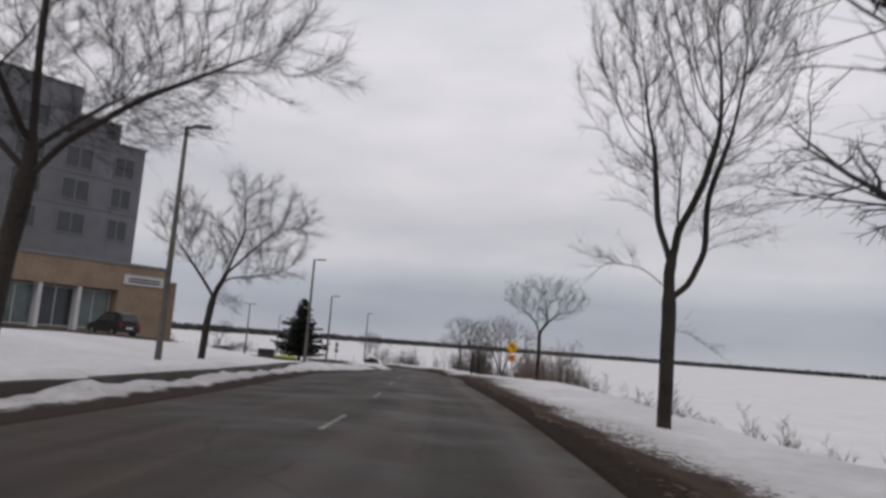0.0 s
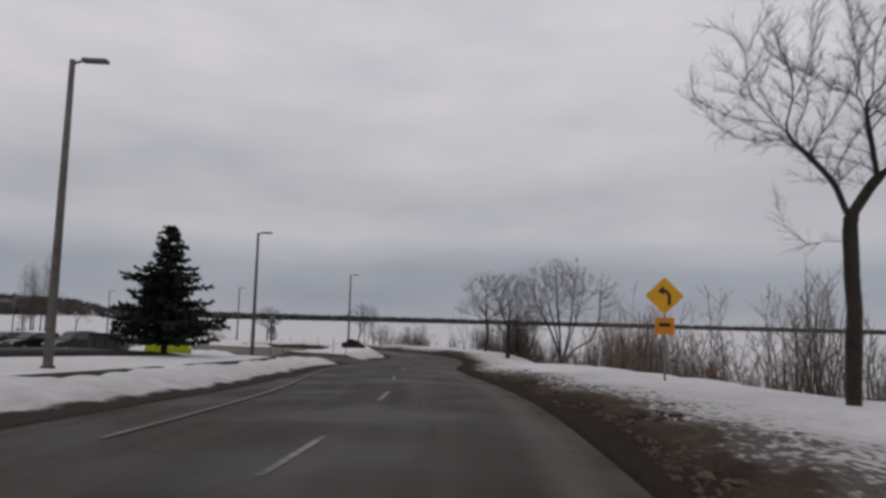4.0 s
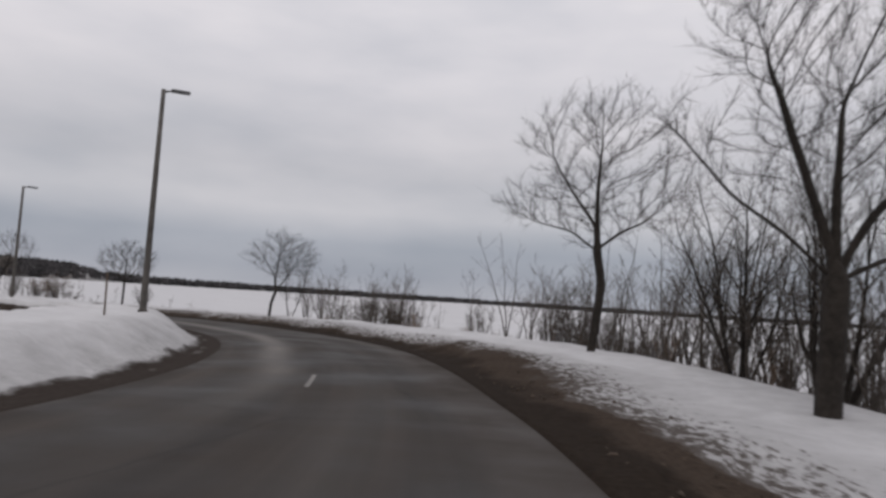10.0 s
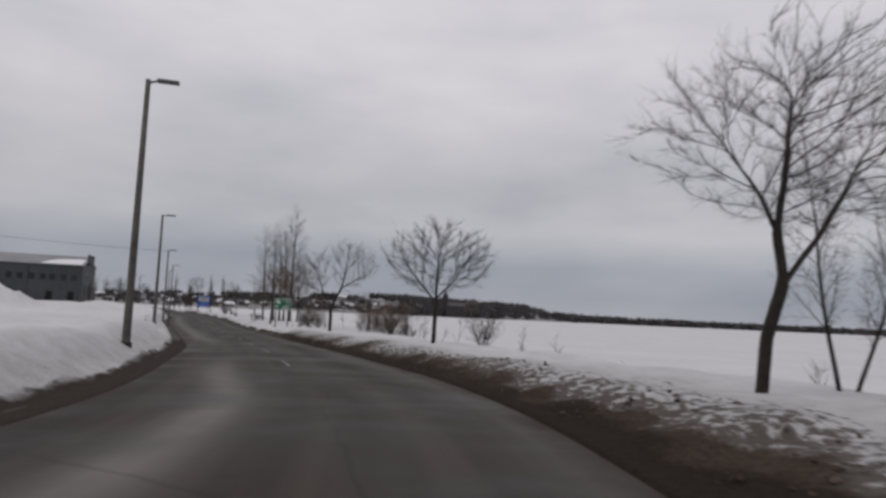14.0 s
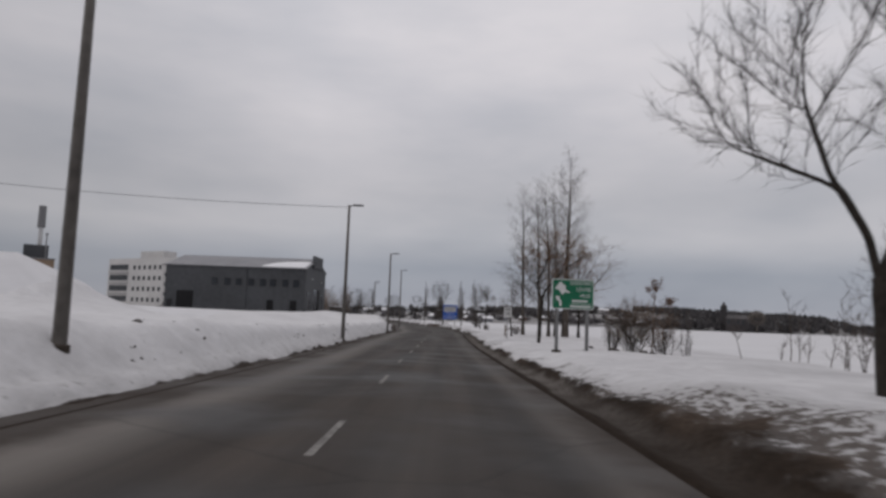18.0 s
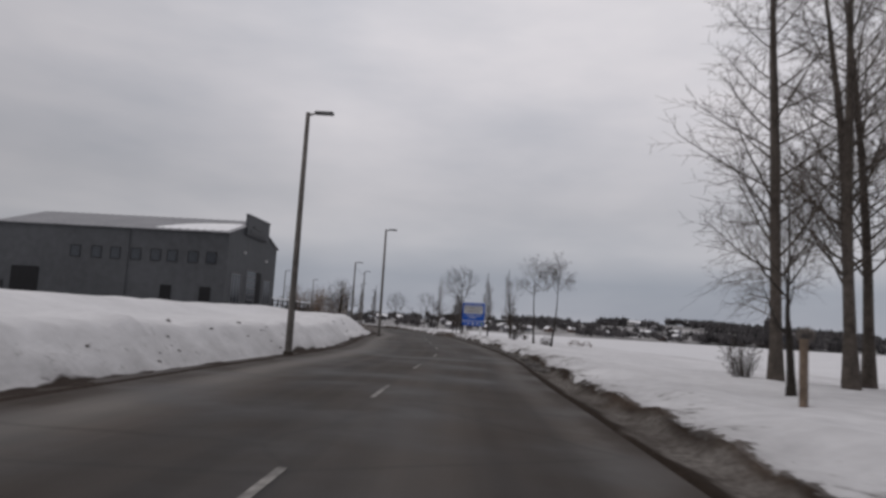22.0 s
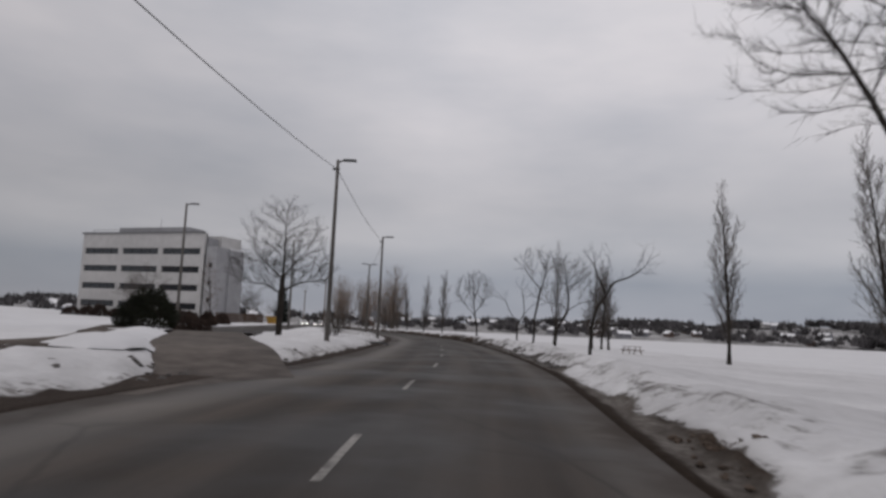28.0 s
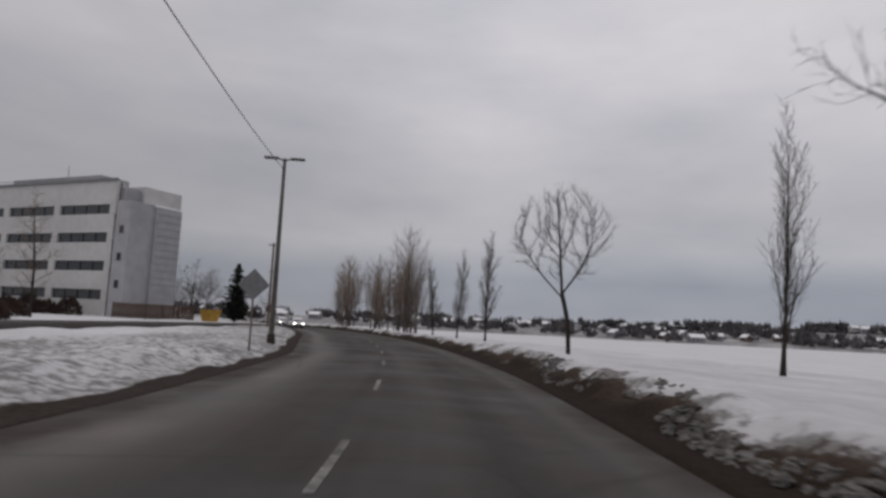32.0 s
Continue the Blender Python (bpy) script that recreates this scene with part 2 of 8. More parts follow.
def asphalt_material():
    """Worn winter asphalt: wheel tracks, damp patches, grit and sealed cracks along the lanes."""
    m = bpy.data.materials.new("asphalt")
    m.use_nodes = True
    nt = m.node_tree
    N, L = nt.nodes.new, nt.links.new
    b = nt.nodes["Principled BSDF"]
    b.inputs["Specular IOR Level"].default_value = 0.22
    uv = N("ShaderNodeUVMap")
    along, grain = N("ShaderNodeMapping"), N("ShaderNodeMapping")
    along.inputs["Scale"].default_value = (1.5, 0.035, 1)
    L(uv.outputs[0], along.inputs["Vector"])
    L(uv.outputs[0], grain.inputs["Vector"])
    n1, n2, n3 = N("ShaderNodeTexNoise"), N("ShaderNodeTexNoise"), N("ShaderNodeTexNoise")
    n1.inputs["Scale"].default_value, n1.inputs["Detail"].default_value = 1.0, 4
    n2.inputs["Scale"].default_value, n2.inputs["Detail"].default_value = 0.35, 6
    n3.inputs["Scale"].default_value, n3.inputs["Detail"].default_value = 40, 4
    L(along.outputs[0], n1.inputs["Vector"])
    L(grain.outputs[0], n2.inputs["Vector"])
    L(grain.outputs[0], n3.inputs["Vector"])
    tracks = ramp(nt, [(0.34, (0.027, 0.0222, 0.0188)), (0.5, (0.039, 0.0322, 0.0273)), (0.68, (0.057, 0.0468, 0.0396))])
    L(n1.outputs["Fac"], tracks.inputs["Fac"])
    patch = ramp(nt, [(0.36, (0.55, 0.55, 0.56)), (0.62, (1.12, 1.1, 1.08))])
    L(n2.outputs["Fac"], patch.inputs["Fac"])
    gr = ramp(nt, [(0.25, (0.75, 0.75, 0.75)), (0.75, (1.25, 1.25, 1.25))])
    L(n3.outputs["Fac"], gr.inputs["Fac"])
    m1, m2 = N("ShaderNodeMix"), N("ShaderNodeMix")
    for mm in (m1, m2):
        mm.data_type, mm.blend_type = "RGBA", "MULTIPLY"
        mm.inputs[0].default_value = 1
    L(tracks.outputs[0], m1.inputs[6])
    L(patch.outputs[0], m1.inputs[7])
    L(m1.outputs[2], m2.inputs[6])
    L(gr.outputs[0], m2.inputs[7])
    # dried salt and damp wheel tracks follow the lanes
    sa = N("ShaderNodeAttribute")
    sa.attribute_name = "salt"
    sn, sm = N("ShaderNodeMapRange"), N("ShaderNodeMath")
    sn.inputs["From Min"].default_value, sn.inputs["From Max"].default_value = 0.3, 0.65
    sn.inputs["To Min"].default_value, sn.inputs["To Max"].default_value = 0.25, 1.0
    L(n2.outputs["Fac"], sn.inputs["Value"])
    sm.operation = "MULTIPLY"
    L(sa.outputs["Fac"], sm.inputs[0])
    L(sn.outputs[0], sm.inputs[1])
    ms = N("ShaderNodeMix")
    ms.data_type = "RGBA"
    ms.inputs[7].default_value = (0.19, 0.175, 0.16, 1)
    L(sm.outputs[0], ms.inputs[0])
    L(m2.outputs[2], ms.inputs[6])
    # brown grit swept against the edges
    ga, gn, gm, mg = N("ShaderNodeAttribute"), N("ShaderNodeMapRange"), N("ShaderNodeMath"), N("ShaderNodeMix")
    ga.attribute_name = "grime"
    gn.inputs["From Min"].default_value, gn.inputs["From Max"].default_value = 0.35, 0.62
    gn.inputs["To Min"].default_value, gn.inputs["To Max"].default_value = -0.35, 0.35
    n4 = N("ShaderNodeTexNoise")
    n4.inputs["Scale"].default_value, n4.inputs["Detail"].default_value = 2.2, 6
    L(grain.outputs[0], n4.inputs["Vector"])
    L(n4.outputs["Fac"], gn.inputs["Value"])
    gm.operation, gm.use_clamp = "ADD", True
    L(ga.outputs["Fac"], gm.inputs[0])
    L(gn.outputs[0], gm.inputs[1])
    gk = N("ShaderNodeMath")
    gk.operation = "MULTIPLY"
    L(gm.outputs[0], gk.inputs[0])
    L(ga.outputs["Fac"], gk.inputs[1])
    mg.data_type = "RGBA"
    mg.inputs[7].default_value = (0.036, 0.027, 0.021, 1)
    L(gk.outputs[0], mg.inputs[0])
    L(ms.outputs[2], mg.inputs[6])
    # cracks: thin dark lines between large cells
    vo, cr = N("ShaderNodeTexVoronoi"), N("ShaderNodeMapRange")
    vo.feature = "DISTANCE_TO_EDGE"
    vo.inputs["Scale"].default_value = 0.22
    wob, wv = N("ShaderNodeTexNoise"), N("ShaderNodeMix")
    wob.inputs["Scale"].default_value = 0.9
    wv.data_type = "VECTOR"
    wv.inputs[0].default_value = 0.18
    L(grain.outputs[0], wob.inputs["Vector"])
    L(grain.outputs[0], wv.inputs[4])
    L(wob.outputs["Color"], wv.inputs[5])
    L(wv.outputs[1], vo.inputs["Vector"])
    cr.inputs["From Min"].default_value, cr.inputs["From Max"].default_value = 0.003, 0.009
    cr.inputs["To Min"].default_value, cr.inputs["To Max"].default_value = 0.72, 1.0
    L(vo.outputs["Distance"], cr.inputs["Value"])
    m3 = N("ShaderNodeMix")
    m3.data_type, m3.blend_type = "RGBA", "MULTIPLY"
    m3.inputs[0].default_value = 1
    L(mg.outputs[2], m3.inputs[6])
    L(cr.outputs[0], m3.inputs[7])
    L(m3.outputs[2], b.inputs["Base Color"])
    ro = N("ShaderNodeMapRange")
    ro.inputs["From Min"].default_value, ro.inputs["From Max"].default_value = 0.35, 0.65
    ro.inputs["To Min"].default_value, ro.inputs["To Max"].default_value = 0.55, 0.9
    L(n2.outputs["Fac"], ro.inputs["Value"])
    L(ro.outputs[0], b.inputs["Roughness"])
    bp = N("ShaderNodeBump")
    bp.inputs["Strength"].default_value, bp.inputs["Distance"].default_value = 0.3, 0.01
    L(n3.outputs["Fac"], bp.inputs["Height"])
    L(bp.outputs[0], b.inputs["Normal"])
    return m


ASPHALT = asphalt_material()
SNOW_R = snow_material("snow and brown grit", (0.064, 0.048, 0.037), 0.5, 0.11, gutter=(0.7, 1.4), tone=((0.40, 0.395, 0.40), (0.62, 0.615, 0.62)), ridge=(0.22, 0.40, 0.70, 0.95))
SNOW_L = snow_material("snow and grey grit", (0.060, 0.048, 0.041), 0.22, -0.12, 7.0, 0.2, (1.2, 2.4), damp=(0.45, 0.95))
SNOW = material("settled snow", (0.61, 0.607, 0.615), 0.75, var=0.05, scale=0.6, bump=0.5, bump_scale=1.2)
ICE = material("dirty road ice", (0.125, 0.117, 0.110), 0.85, var=0.45, scale=5, bump=0.9, bump_scale=14, dark=(0.035, 0.030, 0.027))
PAINT = material("worn road paint", (0.22, 0.21, 0.195), 0.8, var=0.35, scale=7, dark=(0.07, 0.065, 0.06))
BARK = material("grey brown bark", (0.035, 0.029, 0.024), 0.95, var=0.25, scale=9, bump=0.8, bump_scale=25)
BARK_MID = material("grey bark", (0.095, 0.080, 0.068), 0.95, var=0.25, scale=7, bump=0.8, bump_scale=20)
TWIG = material("bare twigs", (0.10, 0.082, 0.070), 0.95, var=0.2, scale=2)
TWIG_PALE = material("pale grey bare twigs", (0.17, 0.15, 0.135), 0.95, var=0.2, scale=2)
TWIG_RED = material("reddish bare twigs", (0.19, 0.135, 0.10), 0.95, var=0.2, scale=2)
NEEDLE = material("dark spruce needles", (0.022, 0.030, 0.020), 0.9, var=0.35, scale=3)
CEDAR = material("dark cedar foliage", (0.020, 0.022, 0.012), 0.95, var=0.3, scale=3)
LEAF = material("withered brown leaves", (0.12, 0.062, 0.038), 0.9, var=0.3, scale=6)
STEEL = material("weathered lamp pole", (0.115, 0.105, 0.095), 0.8, var=0.2, scale=4, bump=0.2)
LAMPHEAD = material("lamp head", (0.13, 0.13, 0.13), 0.5, metal=0.4, var=0.1)
GALV = material("galvanised post", (0.20, 0.20, 0.20), 0.5, metal=0.6, var=0.15, scale=8)
WOODPOST = material("weathered wood post", (0.16, 0.12, 0.09), 0.9, var=0.25, scale=6, bump=0.4)
DARK = material("dark opening", (0.015, 0.015, 0.017), 0.4, var=0.1)
# base colour paled to paint in the haze over the lake
FARWOOD = material("far woods paled by haze", (0.115, 0.108, 0.110), 1.0, var=0.4, scale=0.4)

# ---- the road's line and the lie of the land ----
ROAD = [(0.0, -62.0, 6.27), (0.1, -42.0, 5.82), (0.1, -22.0, 5.38), (0.1, -2.0, 4.94), (-0.2, 17.9, 4.58), (-1.2, 37.9, 4.18), (-1.9, 57.9, 3.56),
        (-4.1, 77.8, 2.87), (-3.9, 97.8, 2.07), (-5.3, 117.7, 1.40), (-11.4, 136.7, 0.98), (-23.7, 152.3, 0.62), (-39.7, 164.3, 0.20),
        (-56.5, 175.2, -0.19), (-73.6, 185.6, -0.48), (-90.8, 195.7, -0.69), (-108.1, 205.7, -0.81), (-125.4, 215.7, -0.84), (-142.6, 226.0, -0.82),
        (-160.6, 234.6, -0.70), (-178.7, 243.2, -0.62), (-197.2, 250.7, -0.63), (-215.4, 259.1, -0.62), (-234.0, 266.3, -0.64), (-251.1, 272.0, -0.67)]
LAKE = -2.3


def road_line():
    pts = [Vector(p) for p in ROAD]
    d = (pts[-1] - pts[-2]).normalized()
    d.z = 0
    ang = 0.0
    for k in range(14):  # the road bends gently to the left beyond the walk
        ang = 3.2 if k < 8 else 0.8
        d = Matrix.Rotation(radians(ang), 3, "Z") @ d
        pts.append(pts[-1] + d * 20)
    out = []
    for i in range(1, len(pts) - 2):
        p0, p1, p2, p3 = pts[i - 1 : i + 3]
        for k in range(20):
            u = k / 20
            out.append(0.5 * ((2 * p1) + (p2 - p0) * u + (2 * p0 - 5 * p1 + 4 * p2 - p3) * u * u + (3 * p1 - p0 - 3 * p2 + p3) * u**3))
    return np.array([tuple(p) for p in out])


LINE = road_line()
RUN = np.r_[0, np.cumsum(np.hypot(*np.diff(LINE[:, :2], axis=0).T))]
RUN -= RUN[np.argmin(np.hypot(LINE[:, 0] - 0.11, LINE[:, 1] + 2.05))]
TAN = np.gradient(LINE[:, :2], axis=0)
TAN /= np.hypot(*TAN.T)[:, None]


def line_at(s):
    """Places and headings of the road's line at the distances s."""
    p = np.stack([np.interp(s, RUN, LINE[:, k]) for k in range(3)], -1)
    t = np.stack([np.interp(s, RUN, TAN[:, k]) for k in range(2)], -1)
    return p, t / np.hypot(t[..., 0], t[..., 1])[..., None]


def spot(s, lat):
    """A place beside the road: metres along it and to its right."""
    p, t = line_at(np.asarray(s, float))
    lat = np.asarray(lat, float)
    return p[..., 0] + t[..., 1] * lat, p[..., 1] - t[..., 0] * lat, p[..., 2]


def heading(s):
    _, t = line_at(s)
    return math.degrees(math.atan2(t[1], t[0])) - 90


def nearest(x, y):
    """The distance along, to the right of, and height of the road for arrays of places."""
    x, y = np.atleast_1d(np.asarray(x, float)), np.atleast_1d(np.asarray(y, float))
    s, lat, z = np.empty_like(x), np.empty_like(x), np.empty_like(x)
    for a in range(0, len(x), 20000):
        X, Y = x[a : a + 20000], y[a : a + 20000]
        d = (X[:, None] - LINE[None, :, 0]) ** 2 + (Y[:, None] - LINE[None, :, 1]) ** 2
        i = d.argmin(1)
        rx, ry = X - LINE[i, 0], Y - LINE[i, 1]
        along = rx * TAN[i, 0] + ry * TAN[i, 1]
        s[a : a + 20000] = RUN[i] + np.clip(along, -1, 1)
        lat[a : a + 20000] = rx * TAN[i, 1] - ry * TAN[i, 0] 
        z[a : a + 20000] = LINE[i, 2]
        far = np.sqrt(d.min(1))
        lat[a : a + 20000] = np.sign(lat[a : a + 20000] + 1e-9) * np.maximum(np.abs(lat[a : a + 20000]), far)
    return s, lat, z


def table(*rows):
    xs, ys = zip(*rows)
    return lambda s: np.interp(s, xs, ys)


right_edge = table((-60, 2.0), (10, 2.0), (40, 1.7), (57, 2.0), (72, 2.05), (80, 1.9), (88, 1.55), (103, 1.45), (120, 1.45), (138, 2.2), (150, 2.1), (172, 2.8), (200, 2.3), (228, 2.1), (250, 2.1), (275, 2.5), (302, 2.5), (317, 2.9), (363, 2.1), (400, 2.4), (428, 2.9), (440, 3.2), (700, 3.2))
grit_right = table((-60, 2.5), (8, 2.5), (20, 2.1), (40, 1.6), (70, 1.5), (79, 0.95), (87, 1.1), (97, 2.2), (110, 2.3), (125, 1.9), (140, 1.4), (160, 1.3), (172, 1.4), (200, 1.25), (218, 1.1), (228, 0.95), (270, 0.95), (300, 0.6), (330, 0.75), (350, 0.95), (373, 0.6), (400, 0.6), (430, 0.9), (700, 1.0))
left_edge = table((-60, -6.7), (15, -6.7), (29, -7.0), (45, -7.2), (58, -6.7), (73, -5.4), (87, -5.2), (100, -6.4), (112, -5.8), (125, -5.2), (175, -5.0), (190, -5.0), (210, -5.8), (230, -6.3), (250, -6.8), (280, -6.8), (300, -6.7), (320, -6.5), (340, -5.9), (355, -6.1), (366, -6.8), (380, -6.3), (400, -6.0), (415, -5.5), (430, -5.0), (448, -5.0), (456, -5.6), (470, -6.4), (700, -6.4))
middle = table((-60, -2.2), (40, -2.1), (70, -1.3), (80, -0.8), (98, -2.2), (110, -2.2), (140, -1.5), (175, -0.9), (231, -1.8), (276, -1.4), (304, -1.1), (345, -0.6), (363, -1.3), (373, -1.7), (398, -1.4), (418, -0.9), (426, -0.8), (700, -1.2))
bank_left = table((-60, 0.35), (60, 0.4), (86, 0.35), (100, 0.5), (125, 0.95), (178, 1.0), (200, 1.2), (215, 1.3), (240, 1.15), (262, 1.1), (290, 1.05), (310, 1.1), (330, 1.5), (345, 1.9), (356, 1.0), (367, 0.5), (380, 0.3), (392, 0.35), (424, 0.38), (460, 0.4), (700, 0.5))
bank_right = table((-60, -0.35), (26, -0.38), (42, -0.05), (54, 0.25), (90, 0.3), (101, 0.05), (113, -0.25), (120, 0.1), (129, 0.5), (160, 0.5), (215, 0.6), (260, 0.35), (320, 0.4), (360, 0.35), (400, 0.5), (430, 0.5), (700, 0.5))
shore = table((-60, 26), (60, 24), (110, 19), (180, 18), (215, 22), (260, 36), (320, 48), (440, 60), (700, 90))
flat_right = table((-60, 9), (60, 9.5), (96, 10.6), (113, 8.2), (124, 8.8), (135, 10.2), (180, 9), (215, 11), (260, 16), (320, 22), (440, 26), (700, 30))
LOT = [(-17, 97), (-16.5, 118), (-23, 138), (-36, 147), (-58, 158), (-95, 150), (-95, 96), (-40, 92), (-17, 88)]


def in_lot(x, y):
    hit = np.zeros(np.shape(x), bool)
    for (x0, y0), (x1, y1) in zip(LOT, LOT[1:] + LOT[:1]):
        c = ((y0 > y) != (y1 > y)) & (x < (x1 - x0) * (y - y0) / ((y1 - y0) or 1e-9) + x0)
        hit ^= c
    return hit


def smooth(a, b, x):
    u = np.clip((x - a) / (b - a), 0, 1)
    return u * u * (3 - 2 * u)


def side_mouth(s, lat):
    """1 where the side street leaves the road at a slant."""
    return smooth(5.2, 3.2, np.abs(s - np.interp(-lat, (4.8, 7.0, 10.8, 14.6), (370.5, 374.0, 384.0, 396.0))))


land_slope = table((-80, 6.6), (0, 4.9), (38, 4.2), (58, 3.55), (78, 2.85), (98, 2.07), (118, 1.4), (140, 1.0), (165, 0.3), (190, -0.4), (230, -0.7))


def land(s, lat, z, x, y):
    """Height of the snow at a place, without its small lumps."""
    le, re = left_edge(s), right_edge(s)
    h = np.array(z, float)
    # to the right: a low bank, a flat verge, then the slope to the lake
    r = lat - re
    bank = bank_right(s)
    ridge = smooth(280, 300, s)
    up = z + 0.03 + bank * smooth(0.5, 2.6 - 0.6 * ridge, r) * (1 - 0.85 * ridge * smooth(2.5, 7, r)) - 0.035 * ridge * np.clip(lat - 8, 0, 16)
    f, e = flat_right(s), shore(s)
    up = up + (LAKE - up) * smooth(f, e, lat)
    h = np.where(r > 0, up, h)
    # to the left: ploughed bank, then open ground
    l = le - lat
    top = bank_left(s)
    big = smooth(1.0, 1.6, top)
    ridge = top * smooth(0.2, 2.3 + 1.8 * big - 0.8 * smooth(205, 225, s) * smooth(350, 335, s), l)
    ridge = ridge - (ridge - np.minimum(ridge, 0.9)) * smooth(10, 17, l)
    terrace = 0.8 * smooth(70, 55, s) * smooth(6, 13, l)
    w = smooth(10, 40, l)
    base = z * (1 - w) + land_slope(y) * w
    left = base + ridge * (1 - 0.4 * w) + terrace
    left = left + 4.3 * np.exp(-(((s - 246) / 9) ** 2) - ((l - 21) / 6) ** 2) + 0.7 * np.exp(-(((s - 228) / 7) ** 2) - ((l - 9) / 4) ** 2)  # a ploughed heap
    left = left + 1.0 * smooth(262, 285, s) * smooth(352, 342, s) * smooth(8, 15, l)  # the yard before the hall lies higher
    # entrances from the left
    gate = np.maximum(smooth(87.3, 89.5, s) * smooth(101, 98, s), side_mouth(s, lat) * smooth(30, 12, l))
    left = left - (left - base - 0.01) * gate
    lot = in_lot(x, y)
    left = np.where(lot, land_slope(y) - 0.12, left)
    return np.where(l > 0, left, h)


def sheet(name, verts, nu, nv, mat, uvs=None, edge=None, flip=False, near=None, soil=None, slush=None):
    """A grid of nu by nv places as one smooth mesh."""
    i = np.arange(nu - 1)[:, None] * nv + np.arange(nv - 1)[None]
    f = np.stack([i, i + 1, i + nv + 1, i + nv], -1).reshape(-1, 4)
    if flip:
        f = f[:, ::-1]
    me = bpy.data.meshes.new(name)
    me.vertices.add(len(verts))
    me.vertices.foreach_set("co", np.asarray(verts, np.float32).ravel())
    me.loops.add(f.size)
    me.loops.foreach_set("vertex_index", f.astype(np.int32).ravel())
    me.polygons.add(len(f))
    me.polygons.foreach_set("loop_start", np.arange(0, f.size, 4, dtype=np.int32))
    me.polygons.foreach_set("loop_total", np.full(len(f), 4, np.int32))
    if uvs is not None:
        layer = me.uv_layers.new(name="UVMap")
        layer.data.foreach_set("uv", np.asarray(uvs, np.float32)[f.ravel()].ravel())
    if edge is not None:
        a = me.attributes.new("edge", "FLOAT", "POINT")
        a.data.foreach_set("value", np.asarray(edge, np.float32))
    if near is not None:
        a = me.attributes.new("near", "FLOAT", "POINT")
        a.data.foreach_set("value", np.asarray(near, np.float32))
    if soil is not None:
        a = me.attributes.new("soil", "FLOAT", "POINT")
        a.data.foreach_set("value", np.asarray(soil, np.float32))
    if slush is not None:
        a = me.attributes.new("slush", "FLOAT", "POINT")
        a.data.foreach_set("value", np.asarray(slush, np.float32))
    me.update()
    me.validate()
    me.polygons.foreach_set("use_smooth", np.ones(len(f), bool))
    me.materials.append(mat)
    return new(name, me)


def lumps(x, y, size, seed):
    """Soft value noise over the plane, from -1 to 1."""
    rng = np.random.RandomState(seed)
    g = rng.uniform(-1, 1, (256, 256))
    u, v = np.asarray(x) / size, np.asarray(y) / size
    i, j = np.floor(u).astype(int), np.floor(v).astype(int)
    a, b = u - i, v - j
    a, b = a * a * (3 - 2 * a), b * b * (3 - 2 * b)
    q = lambda k, l: g[k % 256, l % 256]
    return (q(i, j) * (1 - a) + q(i + 1, j) * a) * (1 - b) + (q(i, j + 1) * (1 - a) + q(i + 1, j + 1) * a) * b


def ground_at(x, y):
    s, lat, z = nearest(x, y)
    return land(s, lat, z, np.atleast_1d(x), np.atleast_1d(y))


